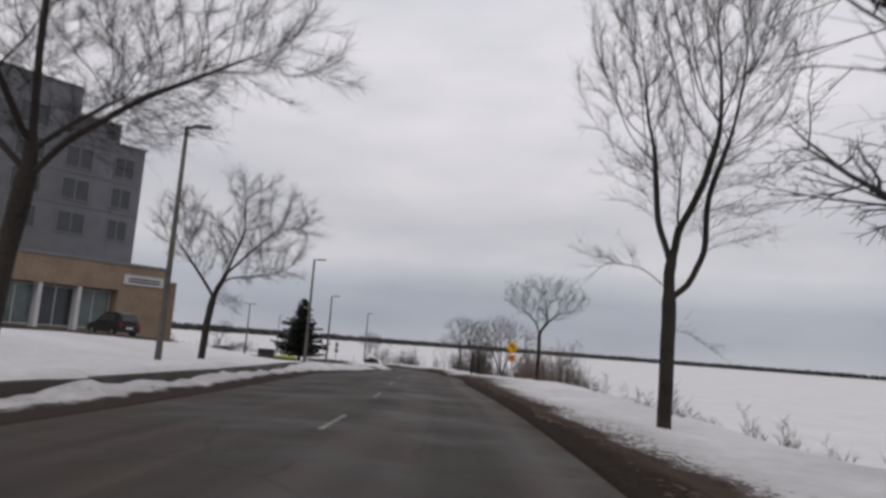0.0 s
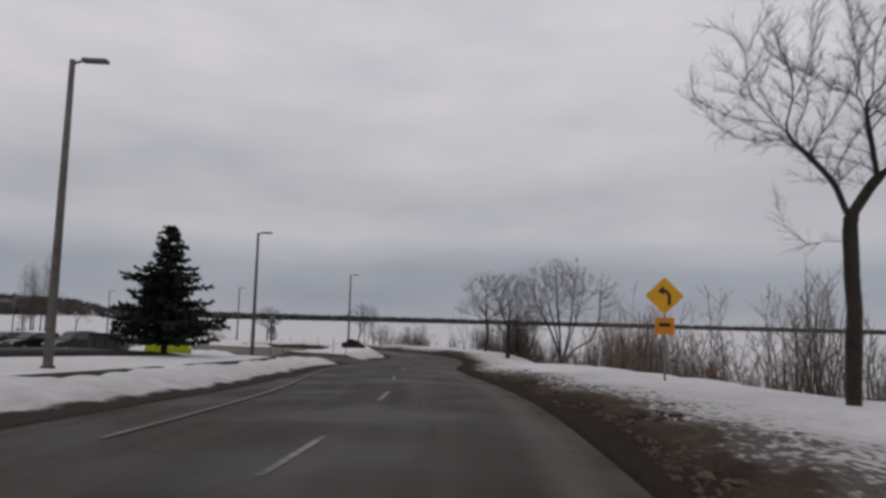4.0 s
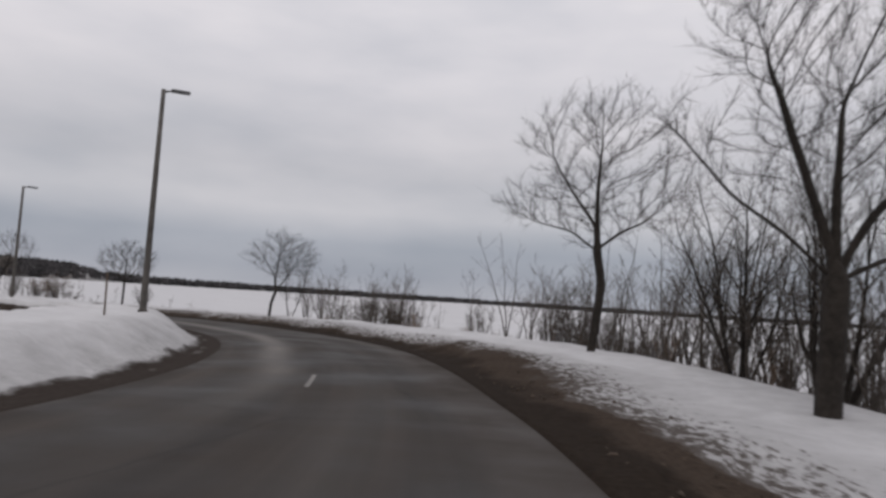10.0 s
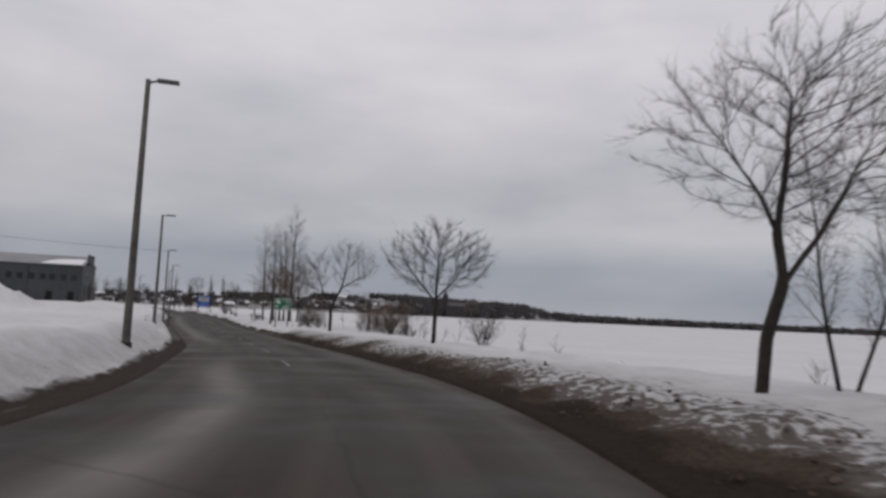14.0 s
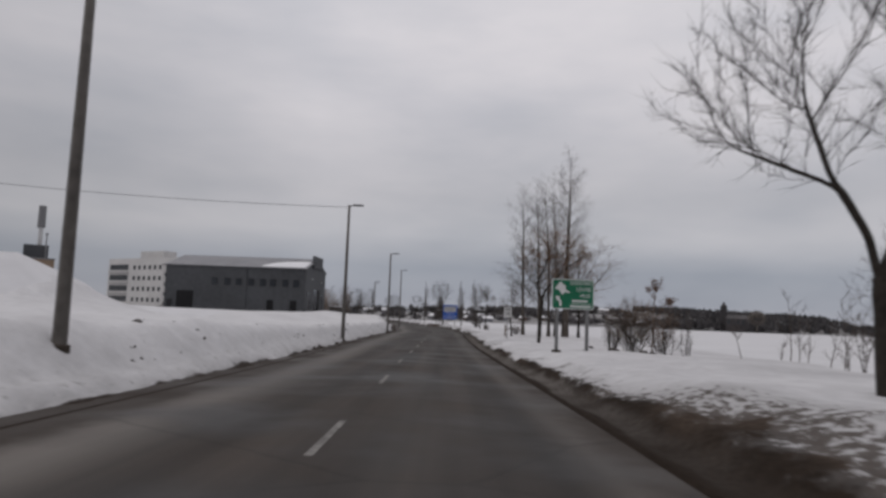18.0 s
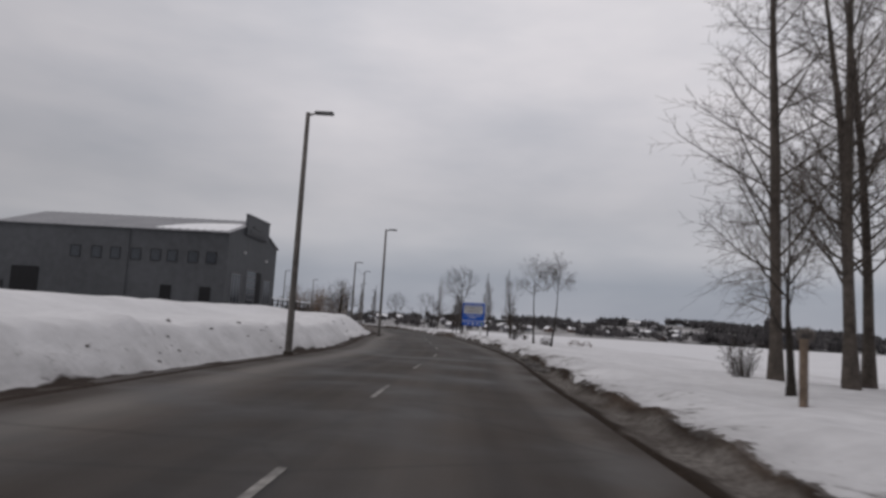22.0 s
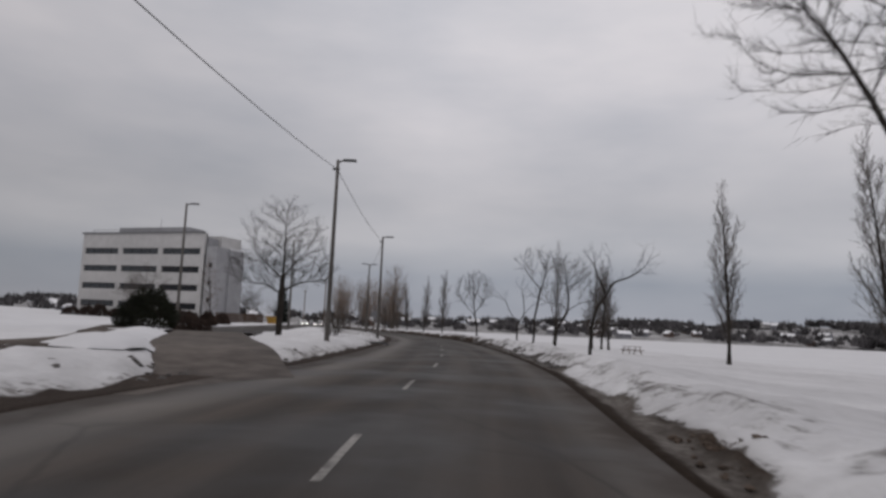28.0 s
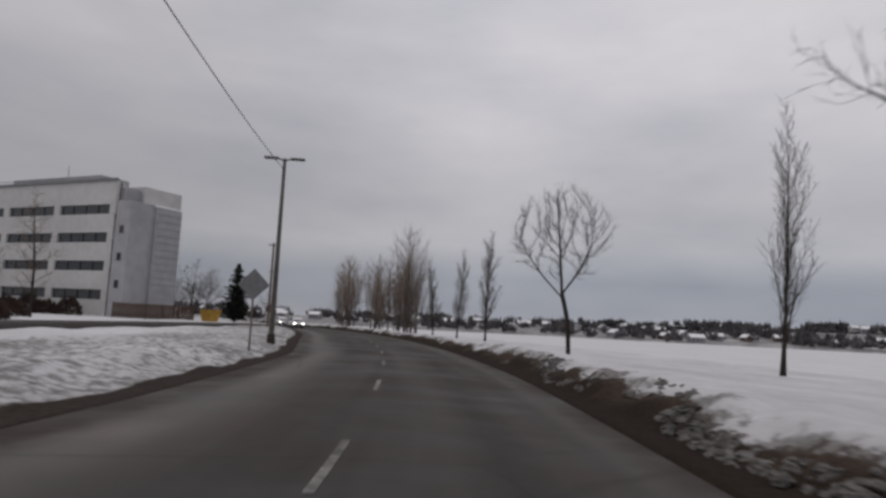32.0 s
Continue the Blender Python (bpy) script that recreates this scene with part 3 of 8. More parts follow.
def build_ground():
    # carriageway
    s = np.arange(-58, 640, 1.0)
    cols = np.linspace(0, 1, 31)
    le, re = left_edge(s) - 0.25, right_edge(s) + 0.3
    lat = le[:, None] + (re - le)[:, None] * cols
    S = np.repeat(s[:, None], 31, 1)
    x, y, z = spot(S, lat)
    crown = -0.018 * np.abs(lat - middle(s)[:, None])
    v = np.stack([x, y, z + crown + 0.05], -1).reshape(-1, 3)
    road = sheet("road", v, len(s), 31, ASPHALT, np.stack([lat, S], -1).reshape(-1, 2), flip=True)
    gap = lambda c, w: np.exp(-((lat - c[:, None]) / w) ** 2)
    drift = 0.35 * np.interp(s, np.arange(-60, 660, 7.0), np.random.RandomState(9).uniform(-1, 1, 103))
    bend = (smooth(112, 132, s) * smooth(182, 168, s))[:, None]
    salt = 1.0 * bend * gap(left_edge(s) + 2.3 + drift, 0.5) + (0.7 * smooth(185, 205, s))[:, None] * gap(left_edge(s) + 1.7 + 0.5 * drift, 0.75)
    salt += 0.42 * gap(right_edge(s) - 0.45 + 0.3 * drift, 0.35) + 0.12 * gap(middle(s) + 0.9 + drift, 0.4)
    grime = np.clip(1 - (right_edge(s)[:, None] - 0.12 - (0.6 * smooth(70, 90, s) * smooth(140, 122, s))[:, None] - lat) / 0.75, 0, 1) + np.clip(1 - (lat - left_edge(s)[:, None] - 0.35 - (0.6 * smooth(195, 210, s))[:, None]) / 0.5, 0, 1)
    at = road.data.attributes.new("grime", "FLOAT", "POINT")
    at.data.foreach_set("value", np.clip(grime, 0, 1).astype(np.float32).ravel())
    at = road.data.attributes.new("salt", "FLOAT", "POINT")
    at.data.foreach_set("value", np.clip(salt, 0, 1).astype(np.float32).ravel())
    tagged(road, "worn grey asphalt road with damp patches and salt stains", "road", kind="structure")
    # worn centre dashes, each a piece of paint on the road
    runs = [(41.7 + 9.4 * k, 1.5) for k in range(-10, 8)] + [(122, 1.3), (175.3, 1.5), (184.7, 1.5), (194, 1.4)] + [(230.2 + 9.3 * k, 1.4) for k in range(-3, 14)] + [(363.3 + 8.85 * k, 1.3) for k in range(26)]
    for c, half in runs:
        q = np.linspace(c - half, c + half, 5)
        w = 0.05
        lt = np.stack([middle(q) - w, middle(q) + w], -1)
        x, y, z = spot(np.repeat(q[:, None], 2, 1), lt)
        ob = sheet("dash", np.stack([x, y, z + 0.054], -1).reshape(-1, 3), 5, 2, PAINT, flip=True)
        ob.parent = road
    for name, a, b, lat, w in (("edge_line", 52, 88, -4.6, 0.035),):
        q = np.arange(a, b, 1.0)
        x, y, z = spot(np.repeat(q[:, None], 2, 1), np.repeat([[lat - w, lat + w]], len(q), 0))
        ob = sheet(name, np.stack([x, y, z + 0.03], -1).reshape(-1, 3), len(q), 2, PAINT, flip=True)
        ob.parent = road
    # verges
    s = np.r_[np.arange(-58, 440, 0.47), np.arange(440, 640, 1.2)]
    for name, side, mat, label in (("verge_right", 1, SNOW_R, "snow bank with brown grit along the road"), ("verge_left", -1, SNOW_L, "ploughed snow bank with grey grit along the road")):
        k = np.r_[np.arange(0, 1.9, 0.14), np.arange(1.9, 9, 0.28), np.geomspace(9, 30 if side > 0 else 18, 22)]
        edge = right_edge(s) if side > 0 else left_edge(s) + 0.5
        lat = edge[:, None] + side * k
        S = np.repeat(s[:, None], len(k), 1)
        x, y, z = spot(S, lat)
        h = land(S, lat, z, x, y)
        far = smooth(0.2, 2.0, np.repeat(k[None], len(s), 0))
        closeup = smooth(0.3, 1.0, np.repeat(k[None], len(s), 0)) * smooth(9, 5, np.repeat(k[None], len(s), 0))
        gate = np.maximum(smooth(87, 89.5, S) * smooth(102, 98, S), side_mouth(S, lat)) if side < 0 else 0 * S
        gate = np.maximum(gate, np.where(in_lot(x, y), 1.0, 0.0)) if side < 0 else gate
        rough = np.where(side > 0, smooth(285, 300, S) + 0.25, smooth(190, 210, S) * (0.3 + 0.2 * smooth(270, 285, S) * smooth(360, 345, S)) + 0.25)
        h = h + (1 - gate) * (0.10 * far * lumps(x, y, 2.7, 1) + 0.06 * closeup * lumps(x, y, 0.8, 2) + rough * closeup * np.where(side > 0, smooth(2.9, 1.5, np.repeat(k[None], len(s), 0)), 1.0) * (0.16 * np.maximum(lumps(x, y, 0.9, 3), -0.2) + 0.08 * lumps(x, y, 0.5, 4)))
        K = np.repeat(k[None], len(s), 0)
        if side < 0:  # the mouth of the parking lot is paved on its own
            h = h - 0.5 * smooth(88, 89.5, S) * smooth(100, 98.6, S) * smooth(0.5, 1.0, K)
        h = np.where(K < 0.1, z - 0.12, h)
        # a rutted gutter and a low kerb ridge along the straight
        straight = smooth(190, 200, S) * smooth(372, 360, S) if side > 0 else smooth(195, 205, S) * smooth(345, 335, S)
        h = h + straight * (-0.05 * smooth(0.1, 0.4, K) * smooth(1.1, 0.7, K) + 0.09 * smooth(0.7, 0.95, K) * smooth(1.5, 1.1, K)) * np.where(K < 0.1, 0, 1)
        last = np.repeat((k >= k[-2])[None], len(s), 0)
        h = np.where(last, h - 0.5, h)
        g = grit_right(s)[:, None] if side > 0 else 1.0 + 0 * s[:, None]
        clean = smooth(214, 224, S) * smooth(292, 284, S) if side > 0 else smooth(205, 190, S)
        e = k[None] - g - gate * np.where(S > 300, 1.6 * smooth(5, 2.5, K), 40.0) + (1 - 0.75 * clean) * (0.5 * lumps(S * 0.5, lat, 2.0, 5) + 0.3 * lumps(S * 0.6, lat, 0.8, 9)) * smooth(0.5, 1.5, K)
        e = e + (0 if side > 0 else 0.25 * smooth(190, 210, S)) * smooth(0.4, 1.2, K) * smooth(6, 3, K) * (3.0 * np.abs(lumps(x, y, 1.2, 3)) - 0.6)
        e = np.where(e > 0.15, e * (1 + 1.8 * clean), e)
        # along the straight the snow ends in a clean line
        sharp = (smooth(212, 224, S) * smooth(302, 296, S) if side > 0 else smooth(194, 206, S) * ( 1 - 0.25 * smooth(355, 368, S)))
        e = e + (2.6 * (K - np.where(side > 0, 0.98, 0.78) + np.where(side > 0, 0.26, 0.07) * lumps(S * 0.3, lat, 1.1, 5) + np.where(side > 0, 0.08, 0.03) * lumps(S * 0.6, lat, 0.7, 9)) - e) * sharp * (1 - gate)
        e = e + np.where(side > 0, 1.3, 2.6) * sharp * smooth(0.05, 0.35, e)
        ice = smooth(296, 302, S) * (1 - smooth(338, 344, S) * smooth(363, 357, S)) if side > 0 else 0 * S
        blot = np.maximum(0, lumps(x, y, 1.7, 8) - 0.35) * smooth(6.5, 3.0, K)
        film = smooth(0.95, 1.2, K) * smooth(2.6, 1.3, K + 0.7 * lumps(S * 0.4, lat, 1.6, 6))
        soil = 0.5 * (smooth(180, 200, S) + smooth(30, 8, S)) * film * (0.7 + 0.7 * lumps(x, y, 0.9, 3)) + ice * (0.3 + 0.2 * smooth(355, 385, S)) * (smooth(1.5, 0.7, K - 0.7 * smooth(412, 426, S) + 0.5 * lumps(x, y, 1.1, 6)) * (0.6 + 1.1 * lumps(x, y, 0.5, 3)) + 0.2 * blot)
        if side < 0:
            soil = smooth(190, 205, S) * ((0.28 + 0.34 * smooth(325, 345, S)) * smooth(2.6, 0.8, K + 0.6 * lumps(x, y, 2.1, 6)) + (0.25 + 0.35 * smooth(325, 345, S)) * blot)
            soil = np.maximum(soil, smooth(398, 428, S) * (0.60 + 0.16 * lumps(x, y, 3.0, 8)) * smooth(12, 4, K))
        if side > 0:  # a ridge of dirty ice lumps, then clean snow
            icy = np.minimum(4.4 * (K - 0.75 - 0.55 * smooth(412, 426, S) + 0.35 * lumps(S * 0.5, lat, 0.9, 6)), 3.2)
            e = e + (icy - e) * ice
            e = e + (1.6 - 1.0 * smooth(412, 426, S)) * ice * smooth(0.05, 0.5, e)
        v = np.stack([x, y, h], -1).reshape(-1, 3)
        ob = sheet(name, v, len(s), len(k), mat, np.stack([lat, S], -1).reshape(-1, 2), e.ravel(), flip=side > 0, near=(K + gate * 3).ravel(), soil=soil.ravel(), slush=(smooth(205, 228, S) * smooth(420, 408, S)).ravel())
        tagged(ob, label, "snow bank", kind="structure")
    # one sheet of ground and frozen lake out to the horizon
    def lines(a, b, step):
        inner = np.arange(a, b, step)
        out = np.geomspace(step * 1.5, 4200, 34)
        return np.r_[(a - out)[::-1], inner, b + out]
    gx, gy = lines(-520, 80, 4.0), lines(-80, 420, 4.0)
    X, Y = np.meshgrid(gx, gy, indexing="ij")
    x, y = X.ravel(), Y.ravel()
    sN, latN, zN = nearest(x, y)
    h = land(sN, latN, zN, x, y)
    covered = smooth(-24, -21, latN) * smooth(32.5, 30, latN) * smooth(-62, -56, sN) * smooth(645, 635, sN)
    h = h - 1.3 * covered + 0.12 * lumps(x, y, 9, 7) * (h > LAKE + 0.2) + 0.02
    ob = sheet("ground", np.stack([x, y, h], -1), len(gx), len(gy), SNOW)
    tagged(ob, "snow-covered ground and frozen lake reaching to the horizon", "ground", kind="structure")


build_ground()


def ribbon(name, nodes, width, mat, label, category="road", lift=0.07, join=(0, 0), follow=False):
    """A paved strip over the ground along (distance, right offset) nodes; join: where its ends meet the road."""
    xy = [Vector((float(spot(s, l)[0]), float(spot(s, l)[1]))) for s, l in nodes]
    pts = []
    for a, b in zip(xy, xy[1:]):
        n = max(2, int((b - a).length / 1.5))
        pts += [a.lerp(b, k / n) for k in range(n)]
    pts = np.array([tuple(p) for p in pts + [xy[-1]]])
    for _ in range(6):
        pts[1:-1] = 0.5 * pts[1:-1] + 0.25 * (pts[:-2] + pts[2:])
    t = np.gradient(pts, axis=0)
    t /= np.hypot(*t.T)[:, None]
    n = np.stack([t[:, 1], -t[:, 0]], -1)
    offs = np.r_[-width / 2, np.linspace(0.12 - width / 2, width / 2 - 0.12, 9 if follow else 3), width / 2]
    P = pts[:, None] + n[:, None] * offs[None, :, None]
    h = ground_at(P[..., 0].ravel(), P[..., 1].ravel()).reshape(P.shape[:2])
    z = h.max(1) + lift + 0.13
    z = np.convolve(np.pad(z, 4, "edge"), np.ones(9) / 9, "valid")
    u = np.r_[0, np.cumsum(np.hypot(*np.diff(pts, axis=0).T))]
    for w in (smooth(9, 3, u) * join[0], smooth(9, 3, u[-1] - u) * join[1]):  # level with the road where they meet
        z = z + (nearest(pts[:, 0], pts[:, 1])[2] - 0.03 - z) * w
    z = h + 0.035 - 0.08 * smooth(1.4, 0, u)[:, None] if follow else np.repeat(z[:, None], len(offs), 1)
    z[:, 0] -= 0.3
    z[:, -1] -= 0.3
    run = np.r_[0, np.cumsum(np.hypot(*np.diff(pts, axis=0).T))]
    uv = np.stack([np.repeat(offs[None], len(pts), 0), np.repeat(run[:, None], len(offs), 1)], -1)
    ob = sheet(name, np.dstack([P, z]).reshape(-1, 3), len(pts), len(offs), mat, uv.reshape(-1, 2), flip=True)
    return tagged(ob, label, category, kind="structure")


ribbon("footpath", [(s, float(left_edge(s)) - float(np.interp(s, (38, 50, 80), (1.35, 2.7, 2.7)))) for s in range(-56, 86, 6)], 0.6, ASPHALT, "cleared dark footpath between two strips of snow", "footpath", -0.08)
SLUSH = material("brown slush", (0.095, 0.080, 0.070), 0.9, var=0.4, scale=1.6, bump=0.8, bump_scale=5, dark=(0.038, 0.030, 0.025))
ribbon("drive_mouth", [(368.5, -4.6), (374, -7.0), (384, -10.8), (397, -14.8)], 3.9, SLUSH, "drive mouth covered with brown slush and ruts", lift=0.05, join=(1, 0))
ribbon("side_street", [(396.5, -14.7), (410, -17), (425, -18), (455, -18), (482, -15.5), (512, -8)], 5.0, ASPHALT, "grey asphalt side street curving behind a snow island", lift=0.05, join=(0, 1))
ribbon("hotel_drive", [(5, -27), (30, -26.5), (50, -25.5), (62, -22.5), (76, -19), (88, -14)], 6.0, ASPHALT, "grey asphalt drive before the hotel", lift=0.12, join=(0, 1))

ribbon("lot_entrance", [(94.2, -4.9), (94.2, -10), (94.2, -19)], 12.2, ASPHALT, "asphalt mouth of the parking lot", lift=-0.11, follow=True)


LOTFACE = material("salted lot asphalt", (0.135, 0.118, 0.104), 0.9, var=0.25, scale=1.2, bump=0.3, bump_scale=20, dark=(0.06, 0.052, 0.045))


def build_lot():
    """The parking lot inside the bend, laid over its hollow."""
    gx, gy = np.arange(-96, -14, 2.0), np.arange(86, 160, 2.0)
    X, Y = np.meshgrid(gx, gy, indexing="ij")
    Z = np.where(in_lot(X, Y), land_slope(Y) + 0.03, land_slope(Y) - 0.8)
    ob = sheet("parking_lot", np.dstack([X, Y, Z]).reshape(-1, 3), len(gx), len(gy), LOTFACE, np.dstack([X * 0.6, Y * 0.6]).reshape(-1, 2))
    tagged(ob, "grey asphalt parking lot with salt stains inside the bend", "parking lot", kind="structure")


build_lot()


def windrow(ax, ay, bx, by, width, height, seed, where="on the parking lot"):
    """A low strip of ploughed snow."""
    n, k = 40, 9
    a, b = np.array((ax, ay)), np.array((bx, by))
    d = (b - a) / np.hypot(*(b - a))
    u, w = np.linspace(0, 1, n)[:, None], np.linspace(-1, 1, k)[None]
    ends = np.clip(np.minimum(u, 1 - u) * 9, 0, 1) ** 0.5
    off = w * width / 2 * ends * (1 + 0.3 * lumps(u * 13 + seed, w * 2, 1.0, 21))
    X = ax + (bx - ax) * u + d[1] * off
    Y = ay + (by - ay) * u - d[0] * off
    floor_z = land_slope(Y) if "lot" in where else ground_at(X.ravel(), Y.ravel()).reshape(X.shape) + 0.12
    Z = floor_z - 0.02 + height * ends * (1 - w**2) * (1 + 0.5 * lumps(X, Y, 1.3, 22))
    ob = sheet("snow_windrow", np.dstack([X, Y, Z]).reshape(-1, 3), n, k, SNOW, flip=True)
    tagged(ob, "low strip of ploughed snow " + where, "snow", kind="structure")


windrow(-35.5, 109.5, -20.5, 97.0, 2.6, 0.45, 3)
windrow(-57, 154, -30, 140, 2.5, 0.5, 7)
ax, ay, _ = spot(371.5, -9.0)
bx, by, _ = spot(394, -17.2)
windrow(float(ax), float(ay), float(bx), float(by), 2.6, 0.3, 11, "beside the mouth of a side street")
GRIT = material("brown gritted path", (0.075, 0.058, 0.046), 0.95, var=0.3, scale=5, bump=0.4)
ribbon("side_path", [(366, -9.4), (372, -11.2), (380, -13.5), (387, -16.5), (396, -21), (410, -25)], 2.0, GRIT, "brown gritted footpath between snow banks", "footpath", 0.0)


def ice_lumps(seed, rows, label, mat=ICE):
    """Broken lumps of dirty ice along the edge of the road, as one mass."""
    rng = random.Random(seed)
    v, f = [], []
    for n, s0, s1, side, k0, k1, r0, r1 in rows:
        for _ in range(n):
            s = rng.uniform(s0, s1)
            if math.sin(s * 0.9) + math.sin(s * 0.37 + 1) < rng.uniform(-2.2, 0.6):
                continue
            k = rng.uniform(k0, k1) * (0.75 + 0.25 * math.sin(s * 0.6))
            lat = float(right_edge(s)) + k if side > 0 else float(left_edge(s)) - k
            x, y, z = (float(q) for q in spot(s, lat))
            g = float(land(np.array([s]), np.array([lat]), np.array([z]), np.array([x]), np.array([y]))[0])
            r = rng.uniform(r0, r1) * rng.uniform(0.6, 1.3)
            a = rng.uniform(0, 6.28)
            b = len(v)
            sx, sy, sz = r * rng.uniform(0.8, 1.7), r * rng.uniform(0.7, 1.1), r * rng.uniform(0.5, 0.9)
            for ring, (rr, h) in enumerate(((0.9, -0.5), (1.0, 0.15), (0.62, 0.75))):
                for q in range(5):
                    t = 6.283 * q / 5 + ring * 0.4
                    w = rr * rng.uniform(0.6, 1.25)
                    px, py = sx * w * math.cos(t), sy * w * math.sin(t)
                    v.append((x + px * math.cos(a) - py * math.sin(a), y + px * math.sin(a) + py * math.cos(a), g + sz * h * rng.uniform(0.6, 1.3)))
            v.append((x, y, g + sz * rng.uniform(0.85, 1.05)))
            for ring in range(2):
                for q in range(5):
                    f.append((b + ring * 5 + q, b + ring * 5 + (q + 1) % 5, b + ring * 5 + 5 + (q + 1) % 5, b + ring * 5 + 5 + q))
            for q in range(5):
                f.append((b + 10 + q, b + 10 + (q + 1) % 5, b + 15))
    me = bpy.data.meshes.new("ice_lumps")
    me.from_pydata(v, [], f)
    me.materials.append(mat)
    tagged(new("ice_lumps", me), label, "ice", kind="stuff")


ice_lumps(5, [(1300, 288, 342, 1, 0.45, 1.35, 0.03, 0.10), (1400, 382, 421, 1, 0.55, 1.5, 0.03, 0.12), (1000, 419, 447, 1, 1.15, 2.0, 0.03, 0.12), (90, 352, 370, -1, 0.5, 1.6, 0.04, 0.12), (170, 366, 385, -1, 0.2, 3.2, 0.04, 0.14), (150, 205, 345, -1, 0.8, 2.6, 0.03, 0.09)], "broken lumps of dirty grey ice along the road")

CLOD = material("frozen brown clods", (0.085, 0.063, 0.048), 0.95, var=0.4, scale=6, bump=0.8, bump_scale=16, dark=(0.03, 0.023, 0.018))
ice_lumps(6, [(1500, -8, 66, 1, 0.9, 2.1, 0.02, 0.075), (1300, 66, 190, 1, 0.8, 3.2, 0.015, 0.055), (500, 335, 366, 1, 0.8, 2.6, 0.02, 0.07)], "frozen clods of brown grit along the verge", CLOD)
EARTH = material("bare wet earth", (0.05, 0.04, 0.032), 0.9, var=0.3, scale=8, bump=0.5)


# ---- helpers for things ----
def finish(bm, name, mat, smooth_faces=False):
    me = bpy.data.meshes.new(name)
    bm.normal_update()
    bm.to_mesh(me)
    bm.free()
    if smooth_faces:
        me.polygons.foreach_set("use_smooth", np.ones(len(me.polygons), bool))
    me.materials.append(mat)
    return me


def part(name, bm, mat, parent, label="", smooth_faces=False):
    me = bm if isinstance(bm, bpy.types.Mesh) else finish(bm, name, mat, smooth_faces)
    ob = new(name, me)
    ob.parent = parent
    if label:
        ob["label"] = label
    return ob


def thing(name, m, label, category, group="", kind=""):
    ob = new(name)
    ob.empty_display_size = 0.2
    ob.matrix_world = m
    return tagged(ob, label, category, group, kind)


def add_box(bm, x0, x1, y0, y1, z0, z1, bevel=0.0):
    vs = [bm.verts.new((x, y, z)) for z in (z0, z1) for x, y in ((x0, y0), (x1, y0), (x1, y1), (x0, y1))]
    fs = [bm.faces.new([vs[i] for i in q]) for q in ((3, 2, 1, 0), (4, 5, 6, 7), (0, 1, 5, 4), (1, 2, 6, 5), (2, 3, 7, 6), (3, 0, 4, 7))]
    if bevel:
        bmesh.ops.bevel(bm, geom=list({e for f in fs for e in f.edges}), offset=bevel, segments=2, affect="EDGES", profile=0.5)
    return bm


def box(x0, x1, y0, y1, z0, z1, bevel=0.0):
    return add_box(bmesh.new(), x0, x1, y0, y1, z0, z1, bevel)


def add_tube(bm, pts, radii, n=8, cap=True):
    """A tapered tube along places."""
    rings = []
    pts = [Vector(p) for p in pts]
    for i, (p, r) in enumerate(zip(pts, radii)):
        d = (pts[min(i + 1, len(pts) - 1)] - pts[max(i - 1, 0)]).normalized()
        a = d.orthogonal().normalized() if abs(d.z) > 0.99 else d.cross(Vector((0, 0, 1))).normalized()
        b = d.cross(a)
        rings.append([bm.verts.new(p + r * (math.cos(t) * a + math.sin(t) * b)) for t in (2 * math.pi * k / n for k in range(n))])
    for r0, r1 in zip(rings, rings[1:]):
        for k in range(n):
            bm.faces.new((r0[k], r0[(k + 1) % n], r1[(k + 1) % n], r1[k]))
    if cap:
        bm.faces.new(rings[0][::-1])
        bm.faces.new(rings[-1])
    return bm


def tube(pts, radii, n=8):
    return add_tube(bmesh.new(), pts, radii, n)


def on_ground(s, lat, sink=0.0, turn=0.0):
    x, y, z = spot(s, lat)
    h = float(land(np.array([s]), np.array([lat]), np.array([z]), np.array([x]), np.array([y]))[0])
    return pose(float(x), float(y), h - sink, 0, 0, heading(s) + turn)


# ---- street lamps ----
def street_lamp(height=9.1, arms=1):
    ob = thing("street_lamp", Matrix(), "tall dark grey street lamp pole with a flat lamp head", "street lamp", "street lamps along the road")
    bm = bmesh.new()
    add_tube(bm, [(0, 0, -1.0), (0, 0, 0.0), (0, 0, height * 0.5), (0, 0, height)], [0.15, 0.145, 0.115, 0.085], 10)
    part("pole", bm, STEEL, ob, smooth_faces=True)
    part("base_plate", tube([(0, 0, -0.9), (0, 0, 0.0), (0, 0, 0.02)], [0.24, 0.2, 0.15], 10), EARTH, ob, "bare earth melted round the foot")
    for k in range(arms):
        sg = 1 if k == 0 else -1
        part("arm", tube([(0, 0, height - 0.12), (sg * 0.25, 0, height - 0.04), (sg * 0.5, 0, height - 0.02)], [0.045, 0.04, 0.035], 8), STEEL, ob)
        bm = bmesh.new()
        add_box(bm, 0.3, 1.05, -0.15, 0.15, height - 0.06, height + 0.05, 0.03)
        for v in bm.verts:
            v.co.x *= sg
        part("lamp_head", bm, LAMPHEAD, ob)
    return ob


